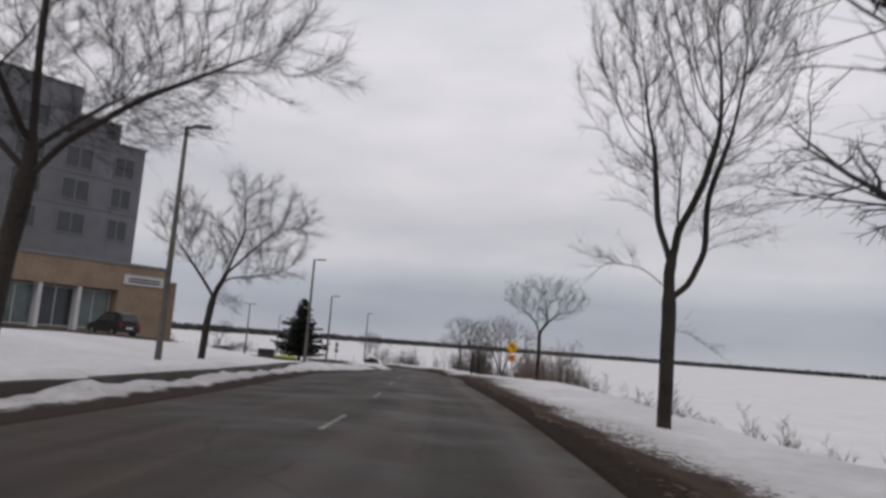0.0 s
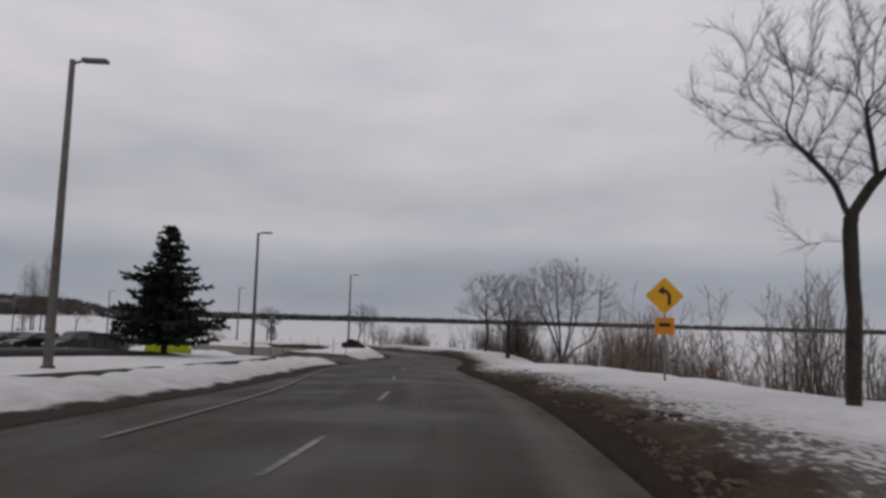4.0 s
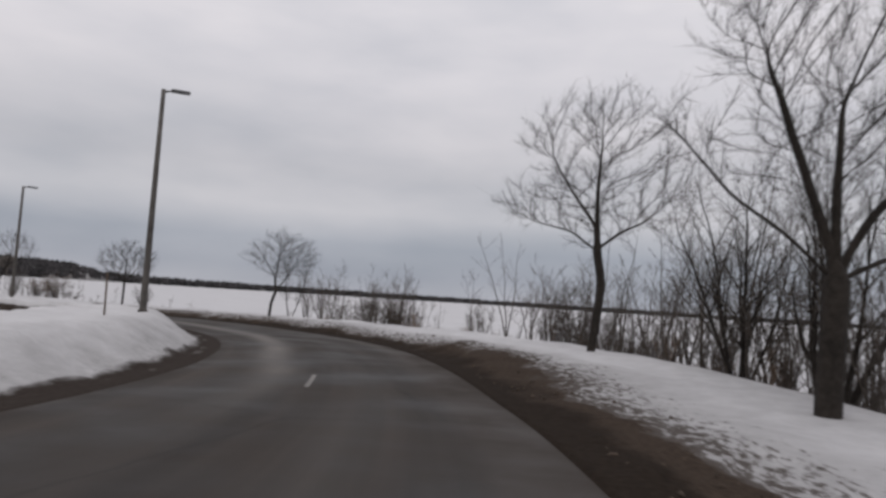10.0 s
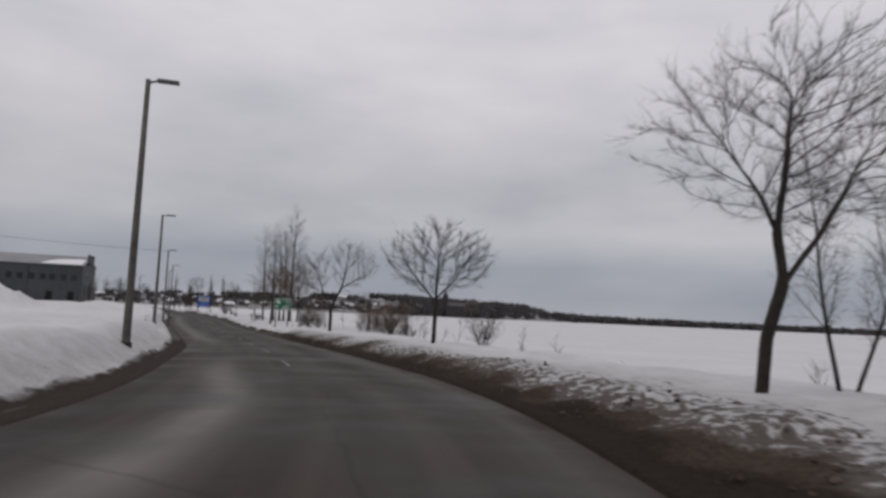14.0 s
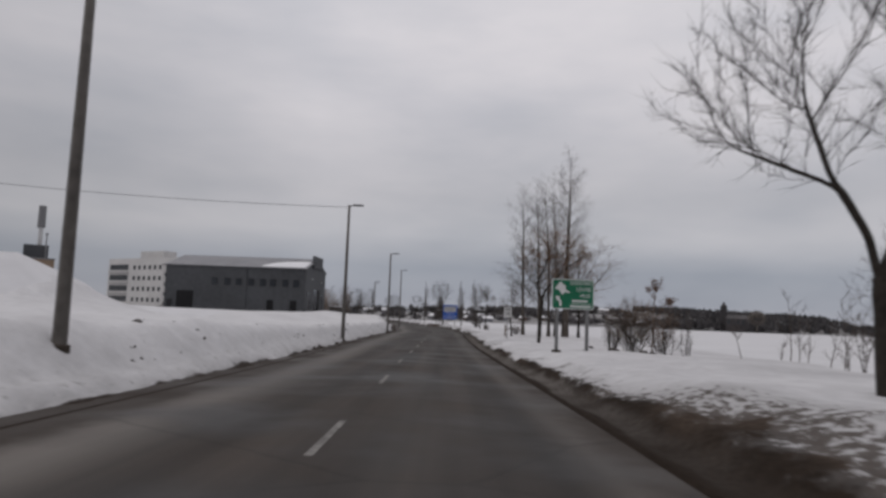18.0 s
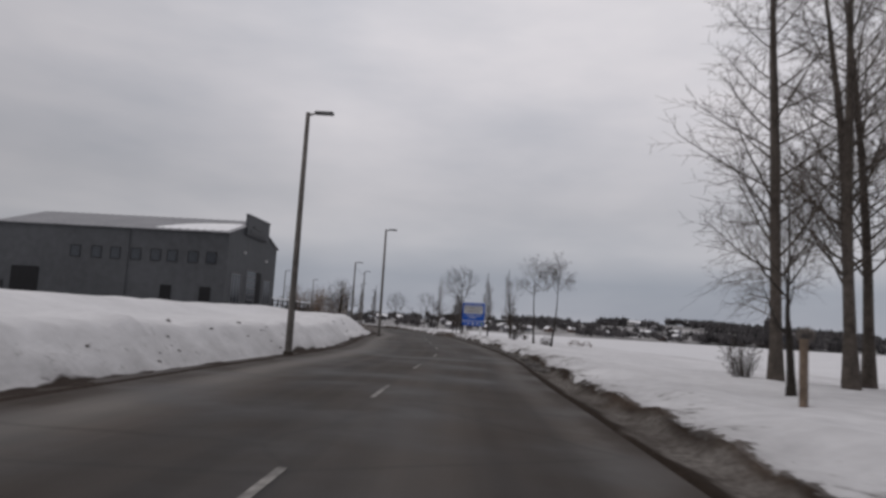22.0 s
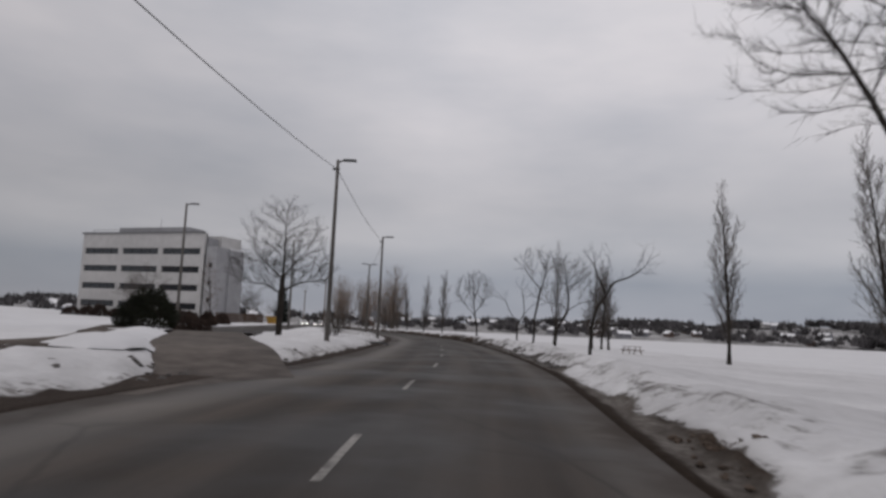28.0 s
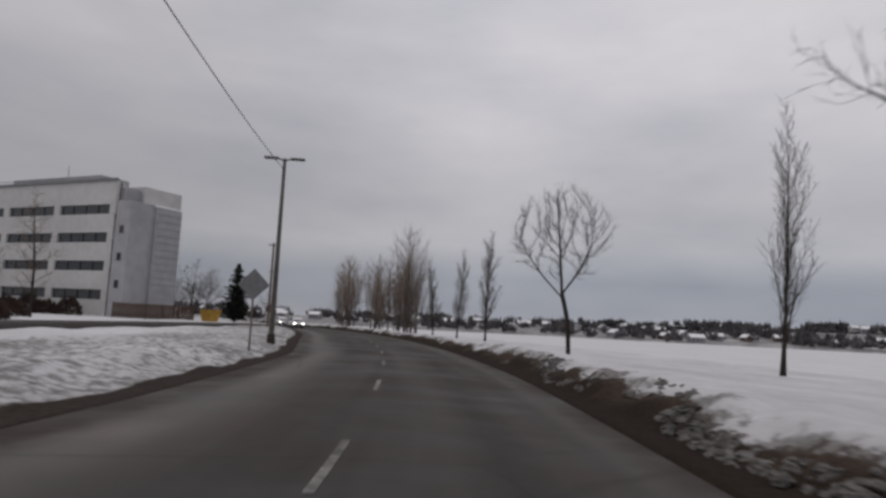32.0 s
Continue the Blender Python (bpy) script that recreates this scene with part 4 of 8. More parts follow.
lamp_one, lamp_two = street_lamp(), street_lamp(9.1, 2)
tagged(lamp_two, "tall dark grey lamp pole with two lamp heads")
LAMPS = [(-12.55, 27.55, 10.3), (-13.58, 60.57, 9.1), (-17.5, 91.45, 9.1), (-18.02, 132.73, 9.1), (-41.56, 158.12, 8.9), (-74.33, 177.3, 9.1), (-106.7, 196.55, 9.1),
         (-137.4, 215.17, 9.1), (-171.0, 233.9, 9.1), (-202.54, 243.57, 9.1), (-232.2, 257.33, 9.9), (-258.74, 267.81, 9.1)]
LAMP_BASE = [4.68, 3.93, 2.47, 2.04, 1.16, 0.47, 0.06, -0.22, 0.29, -0.32, -0.02, 0.09]


def lamp_pose(x, y, z):
    s = float(nearest(x, y)[0][0])
    return pose(x, y, z, 0, 0, heading(s))


for n, ((x, y, hgt), z) in enumerate(zip(LAMPS, LAMP_BASE)):
    low = max(0.0, z - float(ground_at(x, y)[0]) - 0.06)
    z, hgt = z - low, hgt + low
    m = lamp_pose(x, y, z)
    ob = lamp_one if n == 0 else copy_thing(lamp_one, m)
    ob.matrix_world = m @ Matrix.Diagonal((1, 1, hgt / 9.1, 1))
for n, (x, y, z) in enumerate([(-36.0, 116.5, 1.6), (-288.3, 274.6, -0.1)]):
    m = lamp_pose(x, y, z)
    ob = lamp_two if n == 0 else copy_thing(lamp_two, m)
    ob.matrix_world = m
for x, y, z in [(-275.5, 262.0, -0.3), (-239.4, 235.2, 0.9), (-258.0, 249.8, 0.1)]:
    copy_thing(lamp_one, lamp_pose(x, y, z))

# ---- bare trees ----
class Wood:
    """Collects tapered limbs as plain arrays."""

    def __init__(self):
        self.v, self.f = [], []

    def limb(self, pts, radii, n):
        base = len(self.v)
        for i, (p, r) in enumerate(zip(pts, radii)):
            d = pts[min(i + 1, len(pts) - 1)] - pts[max(i - 1, 0)]
            a = d.cross(Vector((0.31, 0.17, 0.93)))
            if a.length < 1e-4:
                a = d.orthogonal()
            a.normalize()
            b = d.cross(a).normalized()
            for k in range(n):
                t = 2 * math.pi * k / n
                self.v.append(p + (a * math.cos(t) + b * math.sin(t)) * r)
        for i in range(len(pts) - 1):
            for k in range(n):
                q, w = base + i * n + k, base + i * n + (k + 1) % n
                self.f.append((q, w, w + n, q + n))

    def spikes(self, base, way, r):
        """Thin pointed twigs from many places at once."""
        n, b = len(base), len(self.v)
        side = np.cross(way, (0.31, 0.17, 0.93))
        side /= np.linalg.norm(side, axis=1)[:, None] + 1e-9
        other = np.cross(way, side)
        other /= np.linalg.norm(other, axis=1)[:, None] + 1e-9
        q = np.stack([base + r * side, base - 0.5 * r * side + 0.87 * r * other, base - 0.5 * r * side - 0.87 * r * other, base + way], 1)
        self.v += [Vector(p) for p in q.reshape(-1, 3)]
        for k in range(b, b + 4 * n, 4):
            self.f += [(k, k + 1, k + 3), (k + 1, k + 2, k + 3), (k + 2, k, k + 3)]

    def mesh(self, name, mat):
        me = bpy.data.meshes.new(name)
        me.from_pydata([tuple(p) for p in self.v], [], self.f)
        me.polygons.foreach_set("use_smooth", np.ones(len(me.polygons), bool))
        me.materials.append(mat)
        return me


def grow(rng, wood, twig, p, d, length, radius, level, cfg):
    """One limb and all that springs from it."""
    seg = cfg["seg"][level]
    pts, radii = [p.copy()], [radius]
    q, e = p.copy(), d.copy()
    tip = radius * cfg["taper"][level]
    for i in range(seg):
        wob = cfg["wob"][level]
        e = (e + Vector((rng.uniform(-wob, wob), rng.uniform(-wob, wob), rng.uniform(-wob, wob) + cfg["lift"][level]))).normalized()
        q = q + e * (length / seg)
        pts.append(q.copy())
        radii.append(radius + (tip - radius) * (i + 1) / seg)
    (wood if level < 2 else twig).limb(pts, radii, cfg["sides"][level])
    if level + 1 >= len(cfg["seg"]):
        return
    n = cfg["count"][level]
    lo, hi = cfg["from"][level], 1.0
    spin = rng.uniform(0, 6.28)
    for k in range(n):
        u = lo + (hi - lo) * (k + rng.uniform(0.1, 0.9)) / n
        fi = u * seg
        i = min(int(fi), seg - 1)
        a = pts[i].lerp(pts[i + 1], fi - i)
        ax = (pts[i + 1] - pts[i]).normalized()
        spin += 2.4 + rng.uniform(-0.5, 0.5)
        side = ax.orthogonal().normalized()
        side.rotate(Matrix.Rotation(spin, 3, ax))
        ang = radians(rng.uniform(*cfg["angle"][level]))
        nd = (ax * math.cos(ang) + side * math.sin(ang)).normalized()
        shrink = cfg["len"][level] * rng.uniform(0.7, 1.15) * (1 - cfg["narrow"][level] * u)
        if level == 0 and k < cfg.get("skirt", 0):  # low limbs that reach out and droop
            nd = (ax * 0.12 + side).normalized()
            shrink *= 0.34
        r = max(cfg["thin"], radii[i] * (cfg.get("fork", 0.52) if level < 1 else 0.52))
        grow(rng, wood, twig, a, nd, length * shrink, r, level + 1, cfg)
    if level == 0:  # the leader carries on into the crown
        grow(rng, wood, twig, pts[-1] - e * 0.02, e, length * cfg["len"][0] * 0.7, tip, 1, cfg)


STYLES = {
    "round": dict(seg=(5, 6, 4, 2, 1), count=(8, 10, 7, 4), taper=(0.28, 0.2, 0.3, 0.4, 0.5), wob=(0.08, 0.15, 0.22, 0.28, 0.3), lift=(0.02, 0.05, 0.02, -0.02, -0.03), sides=(9, 5, 3, 3, 3),
                  angle=((32, 66), (30, 60), (24, 52), (18, 44)), len=(0.95, 0.55, 0.55, 0.62), narrow=(0.3, 0.4, 0.3, 0.2), thin=0.0052, **{"from": (0.45, 0.25, 0.15, 0.1)}),
    "tall": dict(seg=(8, 7, 4, 2, 1), count=(13, 9, 7, 4), taper=(0.3, 0.18, 0.3, 0.4, 0.5), wob=(0.06, 0.14, 0.2, 0.25, 0.3), lift=(0.02, 0.07, 0.0, -0.06, -0.08), sides=(10, 5, 3, 3, 3),
                 angle=((25, 50), (28, 56), (26, 56), (18, 46)), len=(0.6, 0.5, 0.5, 0.6), narrow=(0.3, 0.4, 0.3, 0.2), thin=0.006, **{"from": (0.25, 0.25, 0.15, 0.1)}),
    "multi": dict(seg=(6, 5, 3, 1), count=(11, 8, 6), taper=(0.22, 0.3, 0.4, 0.5), wob=(0.1, 0.16, 0.22, 0.3), lift=(0.03, 0.05, 0.02, 0.0), sides=(6, 4, 3, 3),
                  angle=((18, 45), (25, 55), (30, 65)), len=(0.5, 0.5, 0.55), narrow=(0.35, 0.4, 0.3), thin=0.005, **{"from": (0.22, 0.15, 0.1)}),
    "birch": dict(seg=(9, 5, 3, 1), count=(34, 9, 5), taper=(0.10, 0.22, 0.4, 0.5), wob=(0.03, 0.12, 0.2, 0.3), lift=(0.01, 0.09, 0.04, 0.0), sides=(8, 5, 3, 3),
                  angle=((38, 62), (30, 55), (30, 65)), len=(0.23, 0.5, 0.55), narrow=(0.55, 0.4, 0.3), thin=0.0042, fork=0.32, **{"from": (0.2, 0.2, 0.1)}),
    "poplar": dict(seg=(8, 6, 3, 1), count=(30, 9, 5), taper=(0.12, 0.2, 0.4, 0.5), wob=(0.03, 0.07, 0.12, 0.2), lift=(0.02, 0.12, 0.12, 0.05), sides=(7, 4, 3, 3),
                   angle=((14, 28), (14, 28), (18, 35)), len=(0.34, 0.45, 0.5), narrow=(0.55, 0.4, 0.3), thin=0.0042, fork=0.36, **{"from": (0.12, 0.15, 0.1)}),
}


def tree_meshes(style, seed, height, trunk, radius, crown=1.0, bark=None, twigs=None, stems=1, lean=(0, 0), more=None, spread=None, bow=0.0):
    """Trunk and crown of one bare tree. trunk: the length of its main stem; crown: how far the limbs reach."""
    rng = random.Random(seed)
    cfg = dict(STYLES[style])
    cfg["len"] = (cfg["len"][0] * crown, *cfg["len"][1:])
    if more:
        cfg.update(more)
    wood, twig = Wood(), Wood()
    for k in range(stems):
        a = 2 * math.pi * k / stems + rng.uniform(-0.4, 0.4)
        sp = 0.0 if stems == 1 else rng.uniform(0.15, 0.42)
        d = Vector((math.cos(a) * sp + lean[0], math.sin(a) * sp + lean[1], 1)).normalized()
        p = Vector((math.cos(a), math.sin(a), 0)) * (0 if stems == 1 else radius * 1.2) + Vector((0, 0, -0.4))
        grow(rng, wood, twig, p, d, trunk * (1 if stems == 1 else rng.uniform(0.75, 1.05)) + 0.4, radius * (1 if stems == 1 else rng.uniform(0.6, 1)), 0, cfg)
    top = max(v.z for v in twig.v)
    k = height / top
    for w in (wood, twig):
        for v in w.v:
            if v.z > 0:
                v.z *= k
    if spread:  # widen the crown to its true reach
        ax = [lean[0], lean[1]]
        reach = sorted(math.hypot(v.x - ax[0] * v.z, v.y - ax[1] * v.z) for v in twig.v)[int(len(twig.v) * 0.93)]
        f = spread / reach - 1
        for w in (wood, twig):
            for v in w.v:
                u = min(1, max(0, (v.z / height - 0.12) / 0.35))
                g = 1 + f * u * u * (3 - 2 * u)
                v.x, v.y = ax[0] * v.z + (v.x - ax[0] * v.z) * g, ax[1] * v.z + (v.y - ax[1] * v.z) * g
    for w in (wood, twig) if bow else ():  # a trunk bowed to one side
        for v in w.v:
            v.x += bow * math.sin(math.pi * min(1, max(0, v.z / height)) ** 0.8)
    if stems == 1:  # flare at the foot
        for v in wood.v[: STYLES[style]["sides"][0]]:
            v.x *= 1.5
            v.y *= 1.5
    return wood.mesh("trunk", bark or BARK), twig.mesh("crown", twigs or TWIG)


def tree(m, meshes, label, category="tree", group=""):
    ob = thing("bare_tree", m, label, category, group)
    part("trunk", meshes[0], None, ob)
    part("crown", meshes[1], None, ob, "fine leafless twigs")
    return ob


def withered_leaves(ob, seed, n, lo):
    """Brown leaves still hanging in clusters on a tree's twigs."""
    rng = random.Random(seed)
    crown = next(c for c in ob.children if c.name.startswith("crown"))
    src = [v.co.copy() for v in crown.data.vertices if v.co.z > lo]
    v, f = [], []
    for _ in range(n):
        c = rng.choice(src)
        for _ in range(9):
            q = c + Vector((rng.uniform(-1, 1), rng.uniform(-1, 1), rng.uniform(-1, 0.4))) * 0.12
            d = Vector((rng.uniform(-1, 1), rng.uniform(-1, 1), rng.uniform(-1, 0.2))).normalized() * 0.09
            w = d.orthogonal().normalized() * 0.035
            b = len(v)
            v += [tuple(q), tuple(q + d * 0.5 + w), tuple(q + d), tuple(q + d * 0.5 - w)]
            f.append((b, b + 1, b + 2, b + 3))
    me = bpy.data.meshes.new("leaves")
    me.from_pydata(v, [], f)
    me.materials.append(LEAF)
    part("leaves", me, None, ob, "withered brown leaves")


def bare(s, lat, style, seed, height, trunk, radius, label, turn=0.0, dz=None, **kw):
    m = on_ground(s, lat, 0.03, turn)
    return tree(m, tree_meshes(style, seed, height, trunk, radius, **kw), label)


def shaped_tree(seed, radius, stems, blobs, n=700, step=0.28, kill=0.5, up=0.10, wob=0.2, tip=0.006, free=0.0, twig_len=0.45, twig_n=3, haze=1, bark=None, twigs=None, scale=1.0):
    """Trunk and crown of one bare tree that grows its limbs into given masses of the crown.
    stems: lines of places that the main stems follow; blobs: (centre, half sizes) of the crown's masses."""
    rng = np.random.RandomState(seed)
    n, kill, tip, twig_len = int(n * 3.0), kill * 0.62, tip * 0.8, twig_len * 1.2
    pts, par = [], []
    for stem in stems:
        line = [np.array(p, float) for p in stem]
        last = -1 if not pts else int(np.argmin([np.sum((q - line[0]) ** 2) for q in pts]))
        if last < 0:
            line[0] = line[0] - (0, 0, 0.4)
            pts.append(line[0])
            par.append(-1)
            last = 0
        for a, b in zip(line, line[1:]):
            m = max(1, int(round(np.linalg.norm(b - a) / step)))
            for k in range(1, m + 1):
                pts.append(a + (b - a) * k / m + rng.uniform(-1, 1, 3) * (0.02, 0.02, 0.0))
                par.append(last)
                last = len(pts) - 1
    pull = []
    size = np.array([h[0] * h[1] * h[2] for _, h in blobs])
    for (c, h), w in zip(blobs, size / size.sum()):
        m = max(60, int(n * w))
        d = rng.normal(size=(m, 3))
        d /= np.linalg.norm(d, axis=1)[:, None]
        pull.append(np.array(c) + d * (rng.uniform(0, 1, (m, 1)) ** (1 / 2.5) + rng.normal(size=(m, 1)) * 0.09) * np.array(h))
    pull = np.concatenate(pull)
    node, first = np.array(pts), len(pts)
    near = np.full(len(pull), np.inf)
    who = np.zeros(len(pull), int)
    fresh = np.where(node[:, 2] > free)[0]
    heart = np.array([0, 0, max(free, min(c[2] - h[2] for c, h in blobs))])
    for _ in range(110):
        d = (pull**2).sum(1)[:, None] + (node[fresh] ** 2).sum(1)[None] - 2 * pull @ node[fresh].T
        j = d.argmin(1)
        dj = np.sqrt(np.maximum(d[np.arange(len(pull)), j], 1e-9))
        better = dj < near
        near[better], who[better] = dj[better], fresh[j[better]]
        keep = near > kill
        pull, near, who = pull[keep], near[keep], who[keep]
        if not len(pull):
            break
        away = (pull - node[who]) / near[:, None]
        back = np.array(par)[who]
        line = node[who] - node[np.maximum(back, 0)]
        line /= np.linalg.norm(line, axis=1)[:, None] + 1e-6
        out = node[who] - heart
        out /= np.linalg.norm(out, axis=1)[:, None] + 1e-6
        front = (((away * line).sum(1) > 0.05) & ((away * out).sum(1) > -0.03)) | (who < first)
        pull, near, who, away = pull[front], near[front], who[front], away[front]
        if not len(pull):
            break
        close = near < max(5.5 * step, near.min() + 0.01)
        grown = np.unique(who[close])
        total = np.zeros((len(node), 3))
        np.add.at(total, who[close], away[close])
        g = total[grown]
        g /= np.linalg.norm(g, axis=1)[:, None] + 1e-6
        p = np.array(par)[grown]
        ahead = node[grown] - node[np.maximum(p, 0)]
        ahead /= np.linalg.norm(ahead, axis=1)[:, None] + 1e-6
        # limbs keep their way: the ends bend slowly, side shoots leave at a slant
        out = node[grown] - heart
        out /= np.linalg.norm(out, axis=1)[:, None] + 1e-6
        g = g + 0.75 * ahead + 0.19 * out + rng.normal(size=g.shape) * wob + (0, 0, up)
        g /= np.linalg.norm(g, axis=1)[:, None]
        add = node[grown] + g * step
        d = (add**2).sum(1)[:, None] + (node**2).sum(1)[None] - 2 * add @ node.T
        d[np.arange(len(add)), grown] = np.inf
        ok = d.min(1) > (0.45 * step) ** 2
        stuck = np.isin(who, grown[~ok])
        pull, near, who = pull[~stuck], near[~stuck], who[~stuck]
        start = len(node)
        node = np.concatenate([node, add[ok]])
        par += [int(q) for q in grown[ok]]
        fresh = np.arange(start, len(node))
        if not len(fresh) or not len(pull):
            break
    par = np.array(par)
    count = np.zeros(len(node))
    kids = [[] for _ in range(len(node))]
    for i in range(len(node) - 1, -1, -1):
        if not kids[i]:
            count[i] = 1
        if par[i] >= 0:
            count[par[i]] += count[i]
            kids[par[i]].append(i)
    main = np.array([max(k, key=lambda q: count[q]) if k else -1 for k in kids])
    has = (par >= 0) & (main >= 0)
    node[has] = 0.5 * node[has] + 0.25 * (node[par[has]] + node[main[has]])
    power = math.log(max(radius / tip, 1.1)) / math.log(max(count[0], 3))
    r = tip * count**power
    wood, twig = Wood(), Wood()
    todo = [0]
    while todo:
        i = todo.pop()
        chain = [par[i]] if par[i] >= 0 else []
        k = i
        while k >= 0:
            chain.append(k)
            todo += [q for q in kids[k] if q != main[k]]
            k = main[k]
        rr = [min(r[q], r[chain[1]] * 1.15) if len(chain) > 1 and par[i] >= 0 else r[q] for q in chain]
        rr[-1] *= 0.6
        thick = max(rr)
        (wood if thick > 0.03 else twig).limb([Vector(node[q] * scale) for q in chain], [q * scale for q in rr], 9 if thick > 0.1 else 5 if thick > 0.03 else 3)
    # fine twigs at the ends of the limbs
    ends = np.where((count <= 5) & (par >= 0))[0]
    ends = np.repeat(ends, twig_n)
    ax = node[ends] - node[par[ends]]
    ax /= np.linalg.norm(ax, axis=1)[:, None] + 1e-6
    d = ax + rng.normal(size=ax.shape) * 0.32 + (0, 0, 0.2)
    d *= (twig_len * rng.uniform(0.5, 1.2, len(d)) / np.linalg.norm(d, axis=1))[:, None]
    base = node[ends] - ax * step * rng.uniform(0, 1, (len(d), 1))
    twig.spikes(base * scale, d * scale, tip * 1.15 * scale)
    if haze:  # the finest shoots, leaving those twigs to all sides
        pick = np.repeat(np.arange(len(d)), haze)
        foot = base[pick] + d[pick] * rng.uniform(0.1, 0.95, (len(pick), 1))
        w = d[pick] + rng.normal(size=(len(pick), 3)) * np.linalg.norm(d[pick], axis=1)[:, None] * 0.55
        twig.spikes(foot * scale, w * 0.6 * scale, tip * 0.95 * scale)
    u = rng.uniform(0.3, 0.8, (len(d), 1))
    e = d * 0.6 + rng.normal(size=d.shape) * twig_len * 0.17
    twig.spikes((base + d * u) * scale, e * scale, tip * 0.7 * scale)
    for v in wood.v[:9]:  # flare at the foot
        v.x *= 1.5
        v.y *= 1.5
    return wood.mesh("trunk", bark or BARK), twig.mesh("crown", twigs or BARK)


def shaped(x, y, label, **kw):
    s, lat, _ = nearest(x, y)
    m = on_ground(float(s[0]), float(lat[0]), 0.03)
    m.translation = (x, y, float(ground_at(x, y)[0]) - 0.03)
    return tree(m, shaped_tree(**kw), label)


shaped(7.04, 22.14, "large bare street tree with a dark forked trunk", seed=3, haze=2, radius=0.245, n=1500, step=0.34, kill=0.6, free=3.2, up=0.08, wob=0.14, tip=0.007, twig_len=0.6,
       stems=[[(0, 0, 0), (0.05, 0, 4.2), (0.0, 0, 5.2), (0.25, 0, 6.4), (0.3, 0, 9.0)], [(0, 0, 4.3), (0.7, 0.1, 4.8), (1.25, 0.1, 6.0), (1.3, 0, 8.0), (2.0, 0, 10.0)], [(0.05, 0, 5.6), (-0.35, 0.3, 7.0), (-0.5, 0.4, 9.5)], [(0.25, 0, 6.6), (0.9, -0.5, 8.2), (1.4, -0.6, 10)], [(0, 0, 4.6), (-0.9, 0, 5.3), (-2.2, -0.2, 5.4)], [(0.05, 0, 3.3), (0.8, 0, 3.2), (1.7, 0.1, 2.6)]],
       blobs=[((0.7, 0, 12.6), (3.9, 3.8, 5.2)), ((1.6, 0, 8.2), (2.4, 2.2, 2.2)), ((-1.2, 0, 9), (1.6, 1.8, 2.0)), ((-1.8, 0, 5.5), (1.2, 0.9, 0.5)), ((1.5, 0, 2.9), (0.9, 0.7, 0.5))])
bare(13.5, 10.6, "tall", 8, 17.0, 9.0, 0.30, "large bare tree with long hanging limbs over the verge", crown=1.25, spread=7.0, twigs=BARK)
shaped(-12.14, 15.86, "bare spreading tree with a dark trunk before the hotel", seed=11, haze=4, radius=0.27, n=2400, step=0.34, kill=0.54, wob=0.14, free=4.6, up=0.05, twig_len=0.6,
       stems=[[(0, 0, 0), (0.25, 0, 3), (0.5, 0, 5.2), (0.3, 0, 8), (0.2, 0, 11)], [(0.5, 0, 4.9), (1.4, 0, 6.0), (3.2, 0.2, 7.4), (6.2, 0.3, 8.9)], [(0.5, 0, 5.0), (-1.2, 0.5, 6.4), (-3.5, 1.2, 8.2)], [(0.4, 0, 5.6), (0.6, 2.0, 7.2), (0.8, 4, 8.6)], [(0.4, 0, 5.8), (0.4, -2.0, 7.4)]],
       blobs=[((0.3, 0, 10.2), (6.5, 6.5, 4.4)), ((5.6, 0, 8.8), (3.2, 3.0, 2.0)), ((-4.6, 0, 8.6), (3.0, 3.0, 2.4))])
shaped(-13.6, 35.37, "bare rounded street tree beside the lamp pole", seed=12, haze=4, radius=0.19, n=1300, step=0.27, kill=0.46, free=3.0, up=0.08, twig_len=0.5,
       stems=[[(0, 0, 0), (0.1, 0, 1.8), (0.25, 0, 3.4), (-0.5, 0, 4.4), (-1.9, 0, 6.1)], [(0.2, 0, 3.2), (0.8, 0, 4.6), (1.6, 0, 7.0), (1.4, 0, 9.0)], [(0.9, 0, 4.7), (2.4, 0.3, 6.4), (3.6, 0.3, 7.6)], [(0.5, 0, 4.0), (1.0, 0, 4.4), (2.6, 0, 4.6), (4.0, 0, 5.0)], [(0.2, 0, 3.0), (0.9, 0, 3.0), (1.5, 0.1, 2.6)]],
       blobs=[((1.2, 0, 7.2), (4.0, 3.9, 2.7)), ((3.4, 0, 5.0), (1.8, 1.5, 0.8)), ((1.6, 0, 3.1), (0.9, 0.7, 0.5)), ((-1.6, 0, 6.0), (1.5, 1.5, 1.4))])
shaped(6.3, 55.24, "slender bare tree with a round flat crown in the snow", seed=13, haze=2, radius=0.17, scale=0.88, n=560, step=0.26, kill=0.46, free=4.1, twig_len=0.42, up=0.04,
       stems=[[(0, 0, 0), (0.1, 0, 2.2), (0.05, 0, 4.4), (-0.3, 0, 5.3), (-1.6, 0, 6.6)], [(0.05, 0, 4.4), (0.75, 0, 5.4), (0.5, 0, 7.2)], [(0.7, 0, 5.3), (1.6, 0, 6.2), (3.2, 0, 6.6)], [(0.05, 0, 3.8), (-0.5, 0, 3.9), (-0.9, 0.0, 3.7), (-1.5, 0, 4.2)]],
       blobs=[((0.5, 0, 7.3), (3.9, 3.8, 2.2)), ((-1.3, 0, 4.3), (0.5, 0.4, 0.4))])
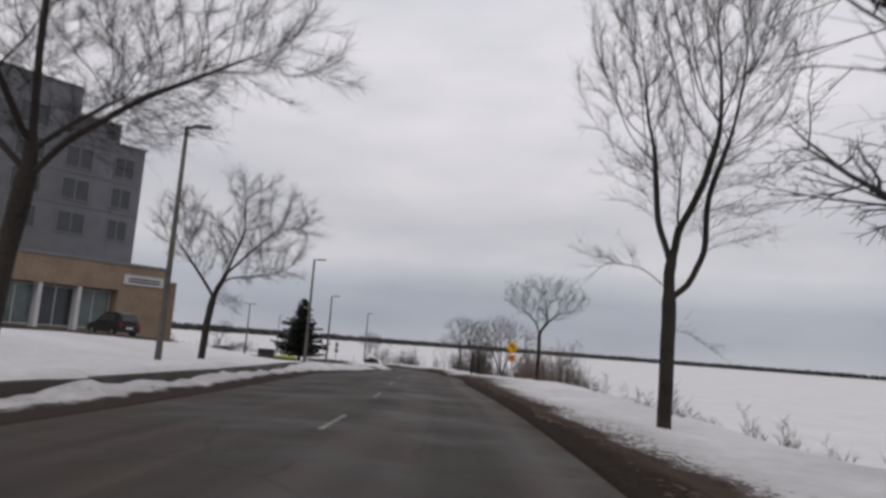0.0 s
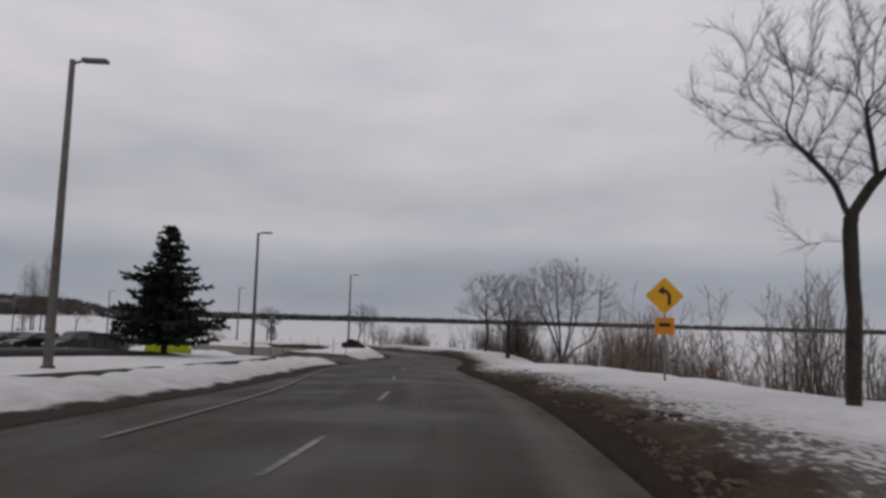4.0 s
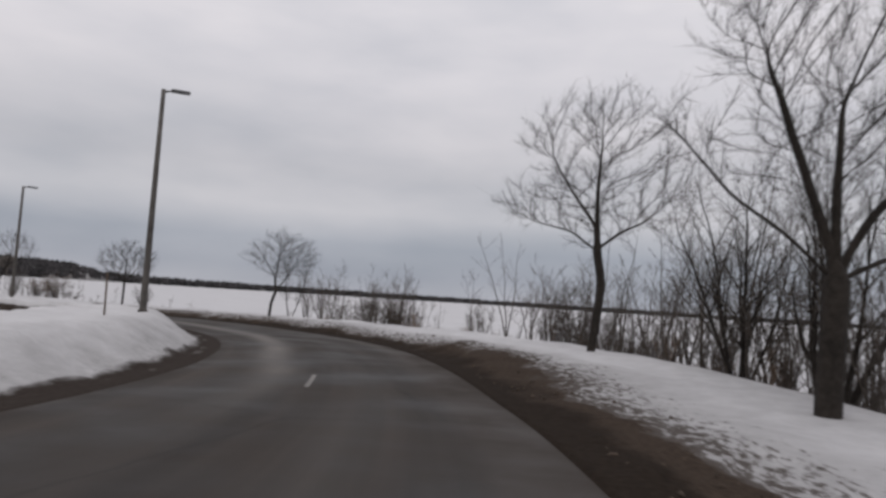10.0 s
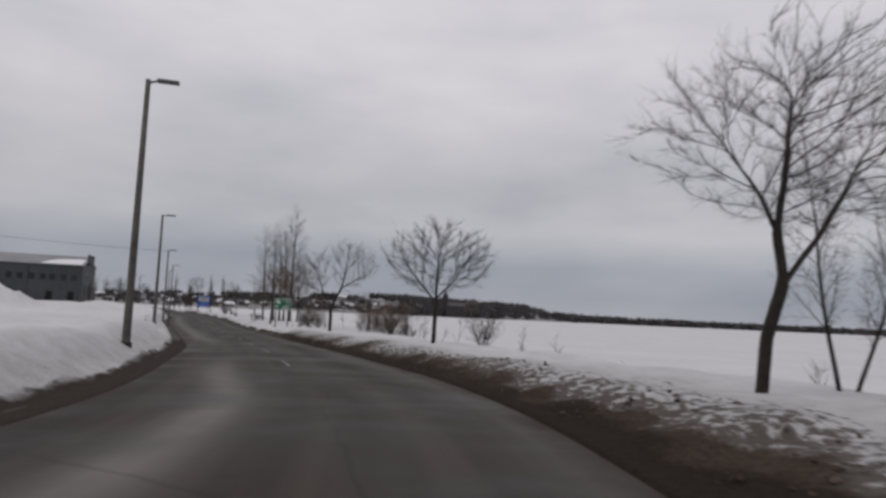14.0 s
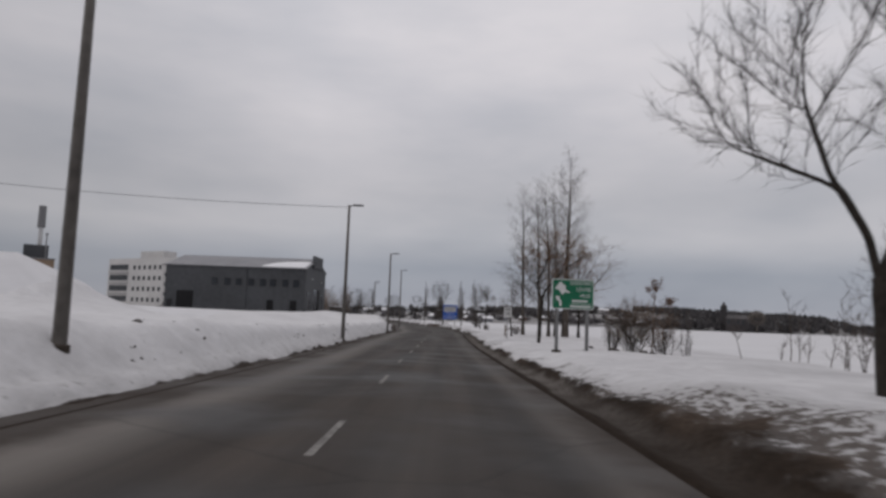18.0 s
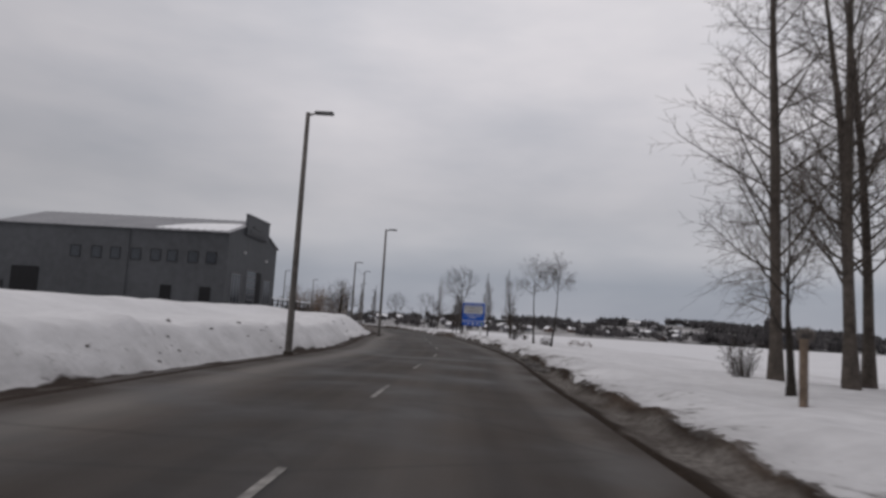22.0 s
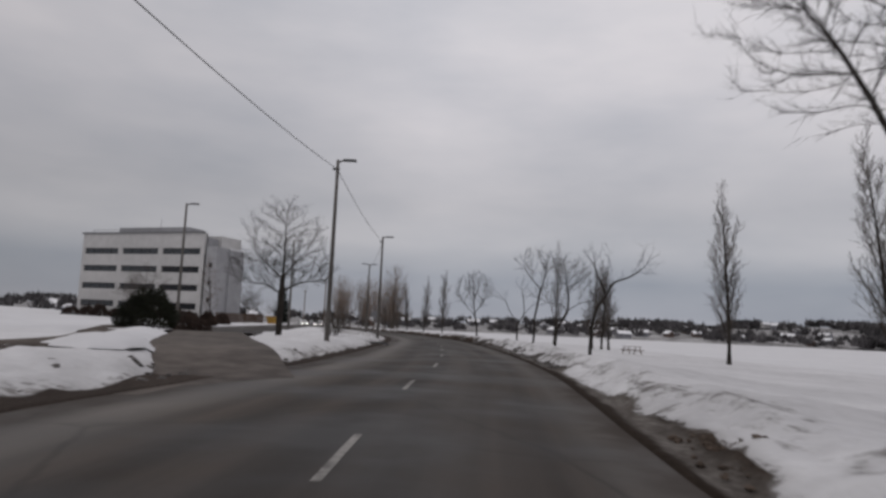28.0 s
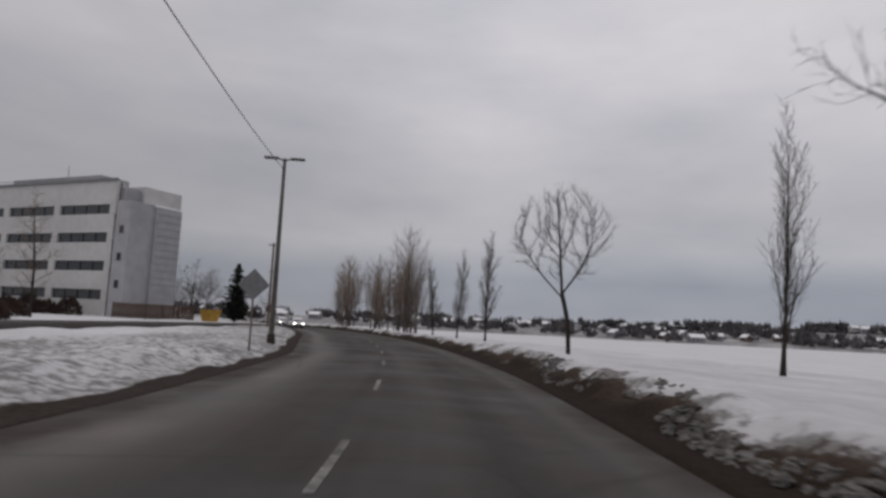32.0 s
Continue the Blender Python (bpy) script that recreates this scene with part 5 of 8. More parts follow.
stem_tree = shaped(6.46, 103.98, "many-stemmed bare tree spreading from its foot", seed=14, radius=0.3, scale=0.95, n=1700, step=0.3, kill=0.52, free=1.6, up=0.16, twig_len=0.5, bark=BARK, twigs=TWIG,
                   stems=[[(0, 0, 0), (-0.3, 0, 1.0), (-1.2, 0, 3.4), (-2.6, 0, 6.0)], [(-0.2, 0, 0.6), (-0.3, 0.3, 3.0), (-0.6, 0.4, 6.5)], [(-0.1, 0, 0.5), (0.5, -0.2, 3.2), (0.9, -0.3, 6.8)], [(0, 0, 0.4), (0.9, 0.2, 1.6), (2.6, 0.2, 2.6), (4.6, 0.2, 3.3)], [(2.6, 0.2, 2.6), (3.4, 0.2, 4.6), (3.5, 0.2, 7.4)], [(-0.2, 0, 0.8), (-0.6, 1.2, 3.6), (-1.2, 2.0, 6.0)], [(0, 0, 0.6), (0.6, -1.4, 3.4), (1.2, -2.2, 6)]],
                   blobs=[((-0.4, 0, 6.6), (4.0, 3.8, 3.0)), ((3.6, 0.2, 6.2), (1.6, 1.6, 2.8)), ((-2.6, 0, 4.6), (1.4, 1.6, 1.4))])
withered_leaves(stem_tree, 4, 240, 6.0)
shaped(2.16, 118.41, "bare rounded tree with a thick trunk on the bank", seed=15, haze=2, radius=0.27, scale=0.9, n=1300, step=0.28, kill=0.5, free=2.7, up=0.14, twig_len=0.5,
       stems=[[(0, 0, 0), (0.1, 0, 1.6), (0.15, 0, 2.8), (0.1, 0, 4.4), (0.2, 0, 6.5)], [(0.1, 0, 2.8), (-1.0, 0, 3.7), (-2.2, 0, 4.4), (-3.6, 0, 5.8)], [(0.15, 0, 3.0), (-0.6, 0.2, 5.4), (-1.4, 0.3, 7.6)], [(0.15, 0, 2.9), (0.9, 0, 4.2), (2.4, 0, 5.6), (3.9, 0, 6.8)], [(0.15, 0, 2.8), (1.4, 0, 3.4), (3.4, 0.2, 4.0)]],
       blobs=[((0.2, 0, 7.2), (3.0, 3.2, 3.0)), ((2.9, 0, 5.9), (2.1, 2.2, 1.9)), ((-3.1, 0, 5.6), (1.0, 1.0, 0.8)), ((2.6, 0, 4.0), (1.9, 1.4, 0.7))])
bare(122.0, 9.8, "multi", 25, 8.0, 6.0, 0.13, "bare tree with several thin stems on the slope", stems=5, spread=2.2, twigs=BARK_MID)
shaped(-0.13, 132.46, "bare rounded tree on the snow bank above the lake", seed=16, haze=2, radius=0.17, n=1050, step=0.27, kill=0.46, free=3.4, up=0.06, twig_len=0.42,
       stems=[[(0, 0, 0), (0.2, 0, 1.3), (0.35, 0, 2.6), (0.1, 0, 3.9), (0.0, 0, 6.0), (0.1, 0, 8.0)], [(0.1, 0, 3.8), (-1.0, 0, 4.5), (-2.8, 0, 4.8)], [(0.1, 0, 3.9), (1.0, 0, 4.6), (2.4, 0, 5.3)], [(0.0, 0, 4.8), (-1.2, 0, 6.2), (-2.0, 0, 7.4)]],
       blobs=[((0.15, 0, 7.1), (3.2, 3.2, 2.8)), ((-2.4, 0, 5.3), (1.8, 1.6, 0.9)), ((1.9, 0, 5.4), (1.5, 1.5, 0.9))])
bare(126.0, 10.2, "multi", 26, 7.0, 5.4, 0.10, "bare tree with several thin stems on the slope", stems=6, spread=2.8, twigs=BARK_MID)
shaped(-21.2, 159.2, "small bare tree with a leaning trunk and a round crown", seed=17, radius=0.115, n=1300, step=0.21, kill=0.36, free=2.5, up=0.04, twig_len=0.34, tip=0.005,
       stems=[[(0, 0, 0), (0.1, 0, 1.0), (0.45, 0, 1.9), (0.3, 0, 2.9), (-0.2, 0, 3.8)], [(0.45, 0, 2.0), (1.2, 0, 2.9), (1.8, 0, 3.9)], [(0.3, 0, 2.8), (0.5, 0, 4.2), (0.6, 0, 5.4)]],
       blobs=[((0.7, 0, 4.75), (2.7, 2.6, 1.85)), ((2.0, 0.3, 4.3), (1.5, 1.5, 1.3))])
bare(163.5, 9.4, "birch", 18, 7.4, 6.6, 0.07, "thin bare birch beside the round tree", stems=2, spread=1.6, twigs=BARK_MID)
shaped(-41.4, 174.6, "small bare round-crowned tree on the verge", seed=19, radius=0.11, n=760, step=0.21, kill=0.36, free=2.2, twig_len=0.34, tip=0.007,
       stems=[[(0, 0, 0), (0.05, 0, 2.3), (0.1, 0, 4.6)], [(0.05, 0, 2.2), (-0.9, 0, 3.2)], [(0.05, 0, 2.4), (1.0, 0, 3.3)]],
       blobs=[((0.1, 0, 4.5), (2.75, 2.7, 1.85))])
shaped(-65.36, 189.06, "bare spreading tree with a forked trunk on the verge", seed=20, radius=0.15, n=1000, step=0.23, kill=0.4, free=2.2, up=0.12, twig_len=0.4, tip=0.0055,
       stems=[[(0, 0, 0), (0.0, 0, 1.4), (-0.2, 0, 2.6), (-0.9, 0, 3.7), (-1.3, 0, 5.0)], [(0, 0, 1.9), (0.35, 0, 2.9), (0.9, 0, 4.0), (1.2, 0, 6.0)], [(-0.6, 0, 3.4), (-2.6, 0, 4.1)], [(0.9, 0, 3.9), (2.2, 0, 4.8), (3.4, 0, 5.3)], [(0, 0, 1.8), (0.6, 0, 2.3), (1.6, 0, 2.4)]],
       blobs=[((-1.5, 0, 5.2), (2.0, 2.1, 1.6)), ((1.3, 0, 5.9), (2.5, 2.4, 2.2)), ((2.2, 0, 3.2), (1.2, 0.9, 0.6))])
leaf_tree = shaped(-98.6, 208.05, "bare tree with withered brown seed clusters", seed=21, haze=2, radius=0.13, n=900, step=0.25, kill=0.44, free=3.2, up=0.06, wob=0.22, twig_len=0.4, twig_n=2, twigs=TWIG_RED,
                   stems=[[(0, 0, 0), (0.05, 0, 1.6), (0.18, 0, 3.1), (-0.35, 0, 4.1), (-0.9, 0.2, 4.9)], [(-0.1, 0, 3.8), (-0.2, 0, 4.4), (0.3, -0.1, 5.4), (0.65, 0, 6.8)], [(0.18, 0, 3.1), (0.35, 0, 3.8), (1.0, 0.1, 4.4), (1.5, 0.2, 5.1), (1.9, 0, 6.2)],
                          [(1.4, 0.15, 5.0), (2.5, 0, 5.9), (3.3, 0, 6.4)], [(0.2, 0, 3.2), (0.6, 0, 3.65), (1.4, 0, 4.1), (2.4, 0, 3.95), (3.3, 0, 3.4), (3.8, 0, 2.9)]],
                   blobs=[((1.0, 0, 6.1), (2.4, 2.2, 1.9)), ((3.2, 0, 3.6), (0.9, 0.7, 0.6)), ((-0.9, 0, 5.4), (0.9, 1.0, 1.0))])
withered_leaves(leaf_tree, 3, 210, 5.2)
bare(278.4, 7.6, "round", 22, 6.6, 3.6, 0.11, "slender young bare tree beside the tall poplars", spread=1.7)
for k, (s, lat, h) in enumerate([(283.3, 9.3, 18.0), (282.6, 11.1, 18.5), (285.5, 12.5, 19.5), (285.9, 13.3, 20.5), (282.9, 13.8, 21.0), (279.9, 13.7, 22.0)]):
    bare(s, lat, "birch", 30 + k, h, h * 0.92, 0.19, "tall slender bare poplar in a loose group", twigs=TWIG, bark=BARK_MID, spread=2.9, more=dict(count=(38, 10, 5), fork=0.28, thin=0.0065))
bare(281.0, 15.2, "round", 37, 12.5, 5.5, 0.17, "bare tree with a long side limb among the poplars", twigs=TWIG_RED, spread=4.8, lean=(0.05, 0))
bare(314.1, 7.9, "round", 40, 7.3, 6.0, 0.085, "thin young tree with a small round bare crown", crown=0.42, spread=1.6, more={"from": (0.76, 0.2, 0.15, 0.1), "angle": ((35, 80), (30, 62), (24, 52), (18, 44)), "lift": (0.02, 0.1, 0.02, -0.02, -0.03)})
bare(326.5, 9.0, "round", 41, 8.5, 7.0, 0.09, "thin young tree with a small round bare crown", crown=0.42, spread=1.85, more={"fork": 0.4, "from": (0.74, 0.2, 0.15, 0.1), "angle": ((35, 80), (30, 62), (24, 52), (18, 44)), "lift": (0.02, 0.1, 0.02, -0.02, -0.03)})
shaped(-201.6, 261.05, "bare forked tree behind the blue sign", seed=42, scale=0.94, radius=0.13, n=720, step=0.26, kill=0.45, free=3.7, up=0.14, twig_len=0.42, tip=0.0065,
       stems=[[(0, 0, 0), (-0.05, 0, 2), (-0.3, 0, 4.4), (-1.0, 0, 5.9), (-1.8, 0, 7.2)], [(-0.3, 0, 4.3), (-0.3, 0, 5.8), (-0.5, 0, 7.8)], [(-0.3, 0, 4.6), (0.3, 0, 6.3), (0.7, 0, 7.9)]],
       blobs=[((-0.8, 0, 8.0), (2.8, 2.7, 2.6))])
for k, (x, y, h) in enumerate([(-216.0, 279.6, 12.5), (-231.3, 284.6, 13.0), (-263.8, 297.3, 11.0), (-262.8, 295.6, 10.0), (-266.2, 296.6, 9.5), (-281.6, 300.3, 15.5), (-332.0, 302.8, 14.0), (-353.0, 306.2, 14.0), (-364.0, 305.7, 13.0)]):
    s, lat, _ = nearest(x, y)
    bare(float(s[0]), float(lat[0]), "poplar", 50 + k, h, h * 0.9, 0.14, "narrow columnar bare poplar in the snow field", spread=1.35, twigs=TWIG, more=dict(thin=0.012 if k < 6 else 0.018))
shaped(-218.5, 265.3, "crooked bare tree leaning over the snow field", seed=60, radius=0.075, n=170, step=0.2, kill=0.42, free=2.4, wob=0.2, twig_len=0.32, twig_n=1,
       stems=[[(0, 0, 0), (0.08, 0, 1.4), (0.3, 0, 2.1), (0.65, 0, 2.6), (0.3, 0, 3.3)], [(0.65, 0, 2.6), (0.9, 0, 3.1), (1.7, 0, 3.4), (2.3, 0, 3.9)]],
       blobs=[((0.1, 0, 3.9), (0.95, 0.8, 0.7)), ((2.1, 0, 4.1), (0.8, 0.7, 0.75))])
shaped(-231.3, 271.1, "crooked bare tree leaning towards the lake", seed=61, radius=0.095, scale=0.9, n=420, step=0.22, kill=0.42, free=2.3, wob=0.15, twig_len=0.36, up=0.12,
       stems=[[(0, 0, 0), (0.12, 0, 1.2), (0.85, 0, 2.5), (0.9, 0, 3.4), (0.7, 0, 4.6)], [(0.8, 0, 2.5), (0.5, 0, 2.9), (-0.4, 0, 3.0), (-1.5, 0, 3.4)], [(0.9, 0, 2.6), (1.7, 0, 3.1), (2.9, 0, 3.4)]],
       blobs=[((1.0, 0, 4.7), (1.9, 1.9, 1.5)), ((-1.2, 0, 3.5), (0.8, 0.7, 0.5)), ((2.6, 0, 3.6), (0.8, 0.8, 0.5))])
shaped(-244.5, 276.8, "crooked bare tree with curling limbs", seed=62, radius=0.09, n=260, step=0.22, kill=0.44, free=4.2, wob=0.18, twig_len=0.34, up=0.12,
       stems=[[(0, 0, 0), (0.1, 0, 2.2), (0.5, 0, 4.5), (-0.3, 0, 5.3), (-0.9, 0, 6.2)], [(0.5, 0, 4.4), (0.8, 0, 5.4), (1.0, 0, 6.6)], [(0.5, 0, 4.5), (1.5, 0, 5.1), (2.4, 0, 5.0)]],
       blobs=[((0.3, 0, 6.6), (1.9, 1.8, 1.2)), ((2.5, 0, 4.7), (0.6, 0.5, 0.5))])
shaped(-257.8, 282.2, "low-forked crooked bare tree in the snow", seed=63, radius=0.09, n=210, step=0.22, kill=0.46, free=2.6, wob=0.2, twig_len=0.32, twig_n=1, up=0.1,
       stems=[[(0, 0, 0), (-0.05, 0, 2.0), (-0.9, 0, 3.2), (-1.3, 0, 4.2), (-2.6, 0, 4.7)], [(0, 0, 1.9), (0.65, 0, 2.9), (0.6, 0, 4.0), (0.3, 0, 5.6)], [(0.65, 0, 2.9), (1.5, 0, 3.9), (2.8, 0, 3.9)]],
       blobs=[((-1.9, 0, 4.8), (1.4, 0.9, 0.6)), ((0.45, 0, 5.7), (0.9, 0.9, 1.3)), ((2.2, 0, 4.1), (1.1, 0.8, 0.4))])
shaped(-288.0, 291.2, "bare forked tree beside the bend of the road", seed=64, radius=0.13, n=560, step=0.27, kill=0.47, free=3.2, twig_len=0.44, tip=0.008, up=0.14,
       stems=[[(0, 0, 0), (-0.1, 0, 2.0), (-0.5, 0, 3.6), (-0.7, 0, 6.0)], [(-0.4, 0, 3.3), (-1.6, 0, 4.5), (-2.8, 0, 6.0)], [(-0.5, 0, 3.6), (0.5, 0, 5.0), (1.2, 0, 6.6)]],
       blobs=[((-0.6, 0, 6.9), (2.8, 2.7, 2.6)), ((-2.5, 0, 5.8), (1.0, 1.0, 0.9))])
shaped(-239.5, 255.76, "bare broad-crowned tree before the white building", seed=65, haze=2, radius=0.24, scale=0.87, n=1900, step=0.27, kill=0.46, free=2.9, up=0.02, twig_len=0.42,
       stems=[[(0, 0, 0), (0.0, 0, 3.2), (0.05, 0, 6.0), (0, 0, 8.6)], [(0, 0, 3.1), (-1.2, 0, 3.8), (-3.0, 0, 3.9)], [(0, 0, 3.3), (1.3, 0, 4.0), (3.0, 0, 4.3)], [(0, 0, 4.2), (-1.4, 0.6, 5.4), (-2.6, 1, 6.4)], [(0, 0, 4.4), (1.3, -0.5, 5.8)]],
       blobs=[((0, 0, 7.2), (2.9, 2.9, 2.6)), ((0, 0, 5.0), (3.8, 3.8, 1.6))])
bush_s, bush_lat, _ = nearest(-246.5, 260.9)
bare(float(bush_s[0]), float(bush_lat[0]), "multi", 66, 2.2, 1.8, 0.04, "leafless low bush on the snow island", stems=9, spread=1.5, more=dict(count=(8, 6, 4)))
bare(364.1, 14.7, "multi", 67, 3.2, 2.3, 0.06, "leafless rounded bush in the snow field", stems=9, spread=2.0, more=dict(count=(8, 6, 5)))
# trees closing the view along the road
rng = random.Random(77)
far_a = tree_meshes("birch", 80, 15, 13.5, 0.16, twigs=TWIG_RED, spread=2.6, more=dict(count=(26, 6, 4), thin=0.016))
far_b = tree_meshes("round", 81, 10, 4.2, 0.15, spread=3.6, more=dict(count=(8, 9, 5, 4), thin=0.008))
for s, lat, kind, f in [
                        (530, 12, 1, 0.9), (562, -16, 1, 1.0), (590, -20, 1, 0.9), (610, -14, 1, 1.0), (545, -30, 1, 1.0), (520, -45, 1, 1.1), (615, 6, 1, 0.8), (470, -38, 1, 0.9), (488, -30, 0, 0.8)]:
    m = on_ground(s, lat, 0.05, rng.uniform(0, 360)) @ Matrix.Scale(f, 4)
    tree(m, far_a if kind == 0 else far_b, "bare tree beyond the bend of the road", group="trees beyond the bend")

for x, y, f in ((-376.0, 267.0, 1.05), (-381.0, 262.5, 0.8)):
    s, lat, _ = nearest(x, y)
    tree(on_ground(float(s[0]), float(lat[0]), 0.05, 40 * f) @ Matrix.Scale(f, 4), far_b, "bare tree beside the low buildings at the bend", group="trees beyond the bend")

grove = [shaped_tree(seed=84 + k, haze=0, radius=0.15, n=170, step=0.42, kill=0.75, free=1.2, up=0.35, tip=0.011, twig_len=1.0, bark=BARK_MID, twigs=(TWIG_PALE, TWIG_RED, TWIG_RED)[k],
                     stems=[[(0, 0, 0), (0, 0, 2.0), (0.2, 0, 6.5), (0.3, 0, 10.5)], [(0, 0, 1.0), (-0.9, 0.3, 4), (-1.6, 0.5, 8.5)], [(0, 0, 1.4), (0.9, -0.4, 4.2), (1.7, -0.5, 8)], [(0, 0, 1.2), (0.2, 1.0, 4.5), (0.3, 1.6, 8)]],
                     blobs=[((0, 0, 8.2), (2.6, 2.6, 4.6)), ((0, 0, 5), (2.2, 2.2, 2.4))]) for k in range(3)]
# a dense grove of young reddish trees where the road bends away
for k in range(46):
    d, u = rng.uniform(92, 170), rng.uniform(0.0, 1.0)
    gx, gy = -251.4 - d * (0.990 - 0.026 * u), 272.1 + d * (0.150 + 0.115 * u)
    gs, gl, _ = nearest(gx, gy)
    if float(gl[0]) > 7:
        f = rng.uniform(0.55, 1.15) * (0.85 + 0.2 * d / 120)
        tree(on_ground(float(gs[0]), float(gl[0]), 0.05, rng.uniform(0, 360)) @ Matrix.Scale(f, 4), grove[k % 3], "reddish bare young tree in a dense grove", group="grove where the road bends")


# ---- thickets on the slope to the lake ----
def thicket(name, spots, seed, mats, label):
    """Young stems of many sizes as one mass."""
    rng, nrng = random.Random(seed), np.random.RandomState(seed)
    wood, twig = Wood(), Wood()
    base, way = [], []
    for x, y, z, h in spots:
        stems = 1 if rng.random() < 0.55 else rng.choice((2, 3, 4))
        for _ in range(stems):
            lean = 0.10 if stems == 1 else 0.30
            d = Vector((rng.uniform(-lean, lean), rng.uniform(-lean, lean), 1)).normalized()
            hh, r = h * rng.uniform(0.7, 1.05), 0.010 + 0.0055 * h
            p, line = Vector((x, y, z - 0.2)), [Vector((x, y, z - 0.2))]
            for k in range(5):
                d = (d + Vector((rng.uniform(-0.13, 0.13), rng.uniform(-0.13, 0.13), 0.03))).normalized()
                p = p + d * hh / 5
                line.append(p.copy())
            wood.limb(line, [r * (1 - 0.17 * k) for k in range(6)], 3)
            for k in range(9):
                u = rng.uniform(0.18, 0.97) * 5
                i = min(int(u), 4)
                q = line[i].lerp(line[i + 1], u - i)
                a, rise = rng.uniform(0, 6.283), rng.uniform(0.7, 1.7)
                e = Vector((math.cos(a), math.sin(a), rise)).normalized() * hh * rng.uniform(0.16, 0.34) * (1.1 - 0.12 * u)
                mid = q + e * 0.5 + Vector((rng.uniform(-1, 1), rng.uniform(-1, 1), rng.uniform(-0.5, 1))) * 0.06
                twig.limb([q, mid, q + e + Vector((0, 0, 0.08 * e.length))], [0.009, 0.007, 0.004], 3)
                for _ in range(4):
                    t = rng.uniform(0.25, 1)
                    base.append(q + e * t)
                    way.append((e.normalized() + Vector((rng.uniform(-0.7, 0.7), rng.uniform(-0.7, 0.7), rng.uniform(-0.2, 0.7)))) * rng.uniform(0.12, 0.42))
    twig.spikes(np.array([tuple(q) for q in base]), np.array([tuple(q) for q in way]), 0.006)
    ob = new(name, wood.mesh(name, mats[0]))
    tagged(ob, label, "thicket", kind="stuff")
    part("twigs", twig.mesh("twigs", mats[1]), None, ob)


def strip_spots(seed, n, s0, s1, lo, hi, h0, h1, clump=0.0):
    rng = random.Random(seed)
    out = []
    while len(out) < n:
        s = rng.uniform(s0, s1)
        if clump and math.sin(s * 0.31 + seed) + math.sin(s * 0.83) < rng.uniform(-1, 1) * clump:
            continue
        lat = float(flat_right(s)) + rng.uniform(lo, hi)
        if 109 < s < 121 and lat > 10.5:  # the track behind the gate stays open
            continue
        x, y, z = spot(s, lat)
        hh = float(land(np.array([s]), np.array([lat]), np.array([z]), np.array([x]), np.array([y]))[0])
        out.append((float(x), float(y), hh, rng.uniform(h0, h1) * rng.uniform(0.7, 1.1)))
    return out


thicket("thicket", strip_spots(1, 330, 62, 104, 1.6, 9.0, 2.0, 5.4), 5, (TWIG, TWIG_PALE), "dense leafless saplings on the slope above the lake")
thicket("thicket", strip_spots(12, 120, 84, 103, 1.2, 6.0, 3.4, 6.2), 15, (BARK_MID, TWIG_RED), "tall reddish leafless saplings crowding the slope")
thicket("thicket", strip_spots(2, 150, 104, 140, 1.2, 6.0, 1.6, 4.6, 0.9), 6, (BARK_MID, TWIG), "dense leafless saplings on the slope above the lake")
thicket("thicket", strip_spots(10, 70, 121, 142, 0.6, 4.5, 3.4, 7.0), 16, (BARK_MID, TWIG), "tall thin leafless stems round the bank trees")
thicket("thicket", strip_spots(3, 175, 137, 166, 0.3, 5.0, 1.6, 5.0, 0.25), 7, (BARK_MID, TWIG), "leafless saplings on the bank of the lake")
thicket("thicket", strip_spots(4, 170, 18, 74, 5.6, 10.5, 1.6, 3.4), 8, (TWIG, TWIG), "leafless bushes at the foot of the slope")
thicket("undergrowth", strip_spots(8, 150, 98, 140, 0.6, 5.0, 0.8, 2.4), 12, (TWIG, TWIG), "dense leafless undergrowth below the trees")
thicket("undergrowth", strip_spots(5, 200, 64, 162, 1.2, 5.5, 0.6, 1.6, 0.6), 9, (TWIG_RED, TWIG_RED), "low reddish undergrowth on the slope")
thicket("thicket", strip_spots(7, 70, 204, 234, -0.5, 4.0, 1.0, 3.6), 11, (TWIG, TWIG), "leafless brush at the edge of the shore")
thicket("thicket", strip_spots(6, 20, 164, 200, 2.0, 8.0, 1.0, 2.6), 10, (TWIG, TWIG), "scattered leafless saplings on the shore")
for s, lat, h, sp, twigs in [(214.5, 12.0, 3.0, 2.6, TWIG_RED), (209, 11.2, 3.4, 2.3, TWIG_RED), (222, 12.5, 4.4, 1.5, TWIG), (190, 11.6, 2.6, 1.2, TWIG), (327, 10.2, 1.0, 0.5, TWIG), (388, 21.5, 1.2, 0.8, TWIG), (284, 8.6, 1.4, 0.6, TWIG)]:
    bare(s, lat, "multi", int(s), h, h * 0.7, 0.035, "leafless bush with many thin stems in the snow", stems=8, twigs=twigs, spread=sp, more=dict(count=(7, 6, 4)))

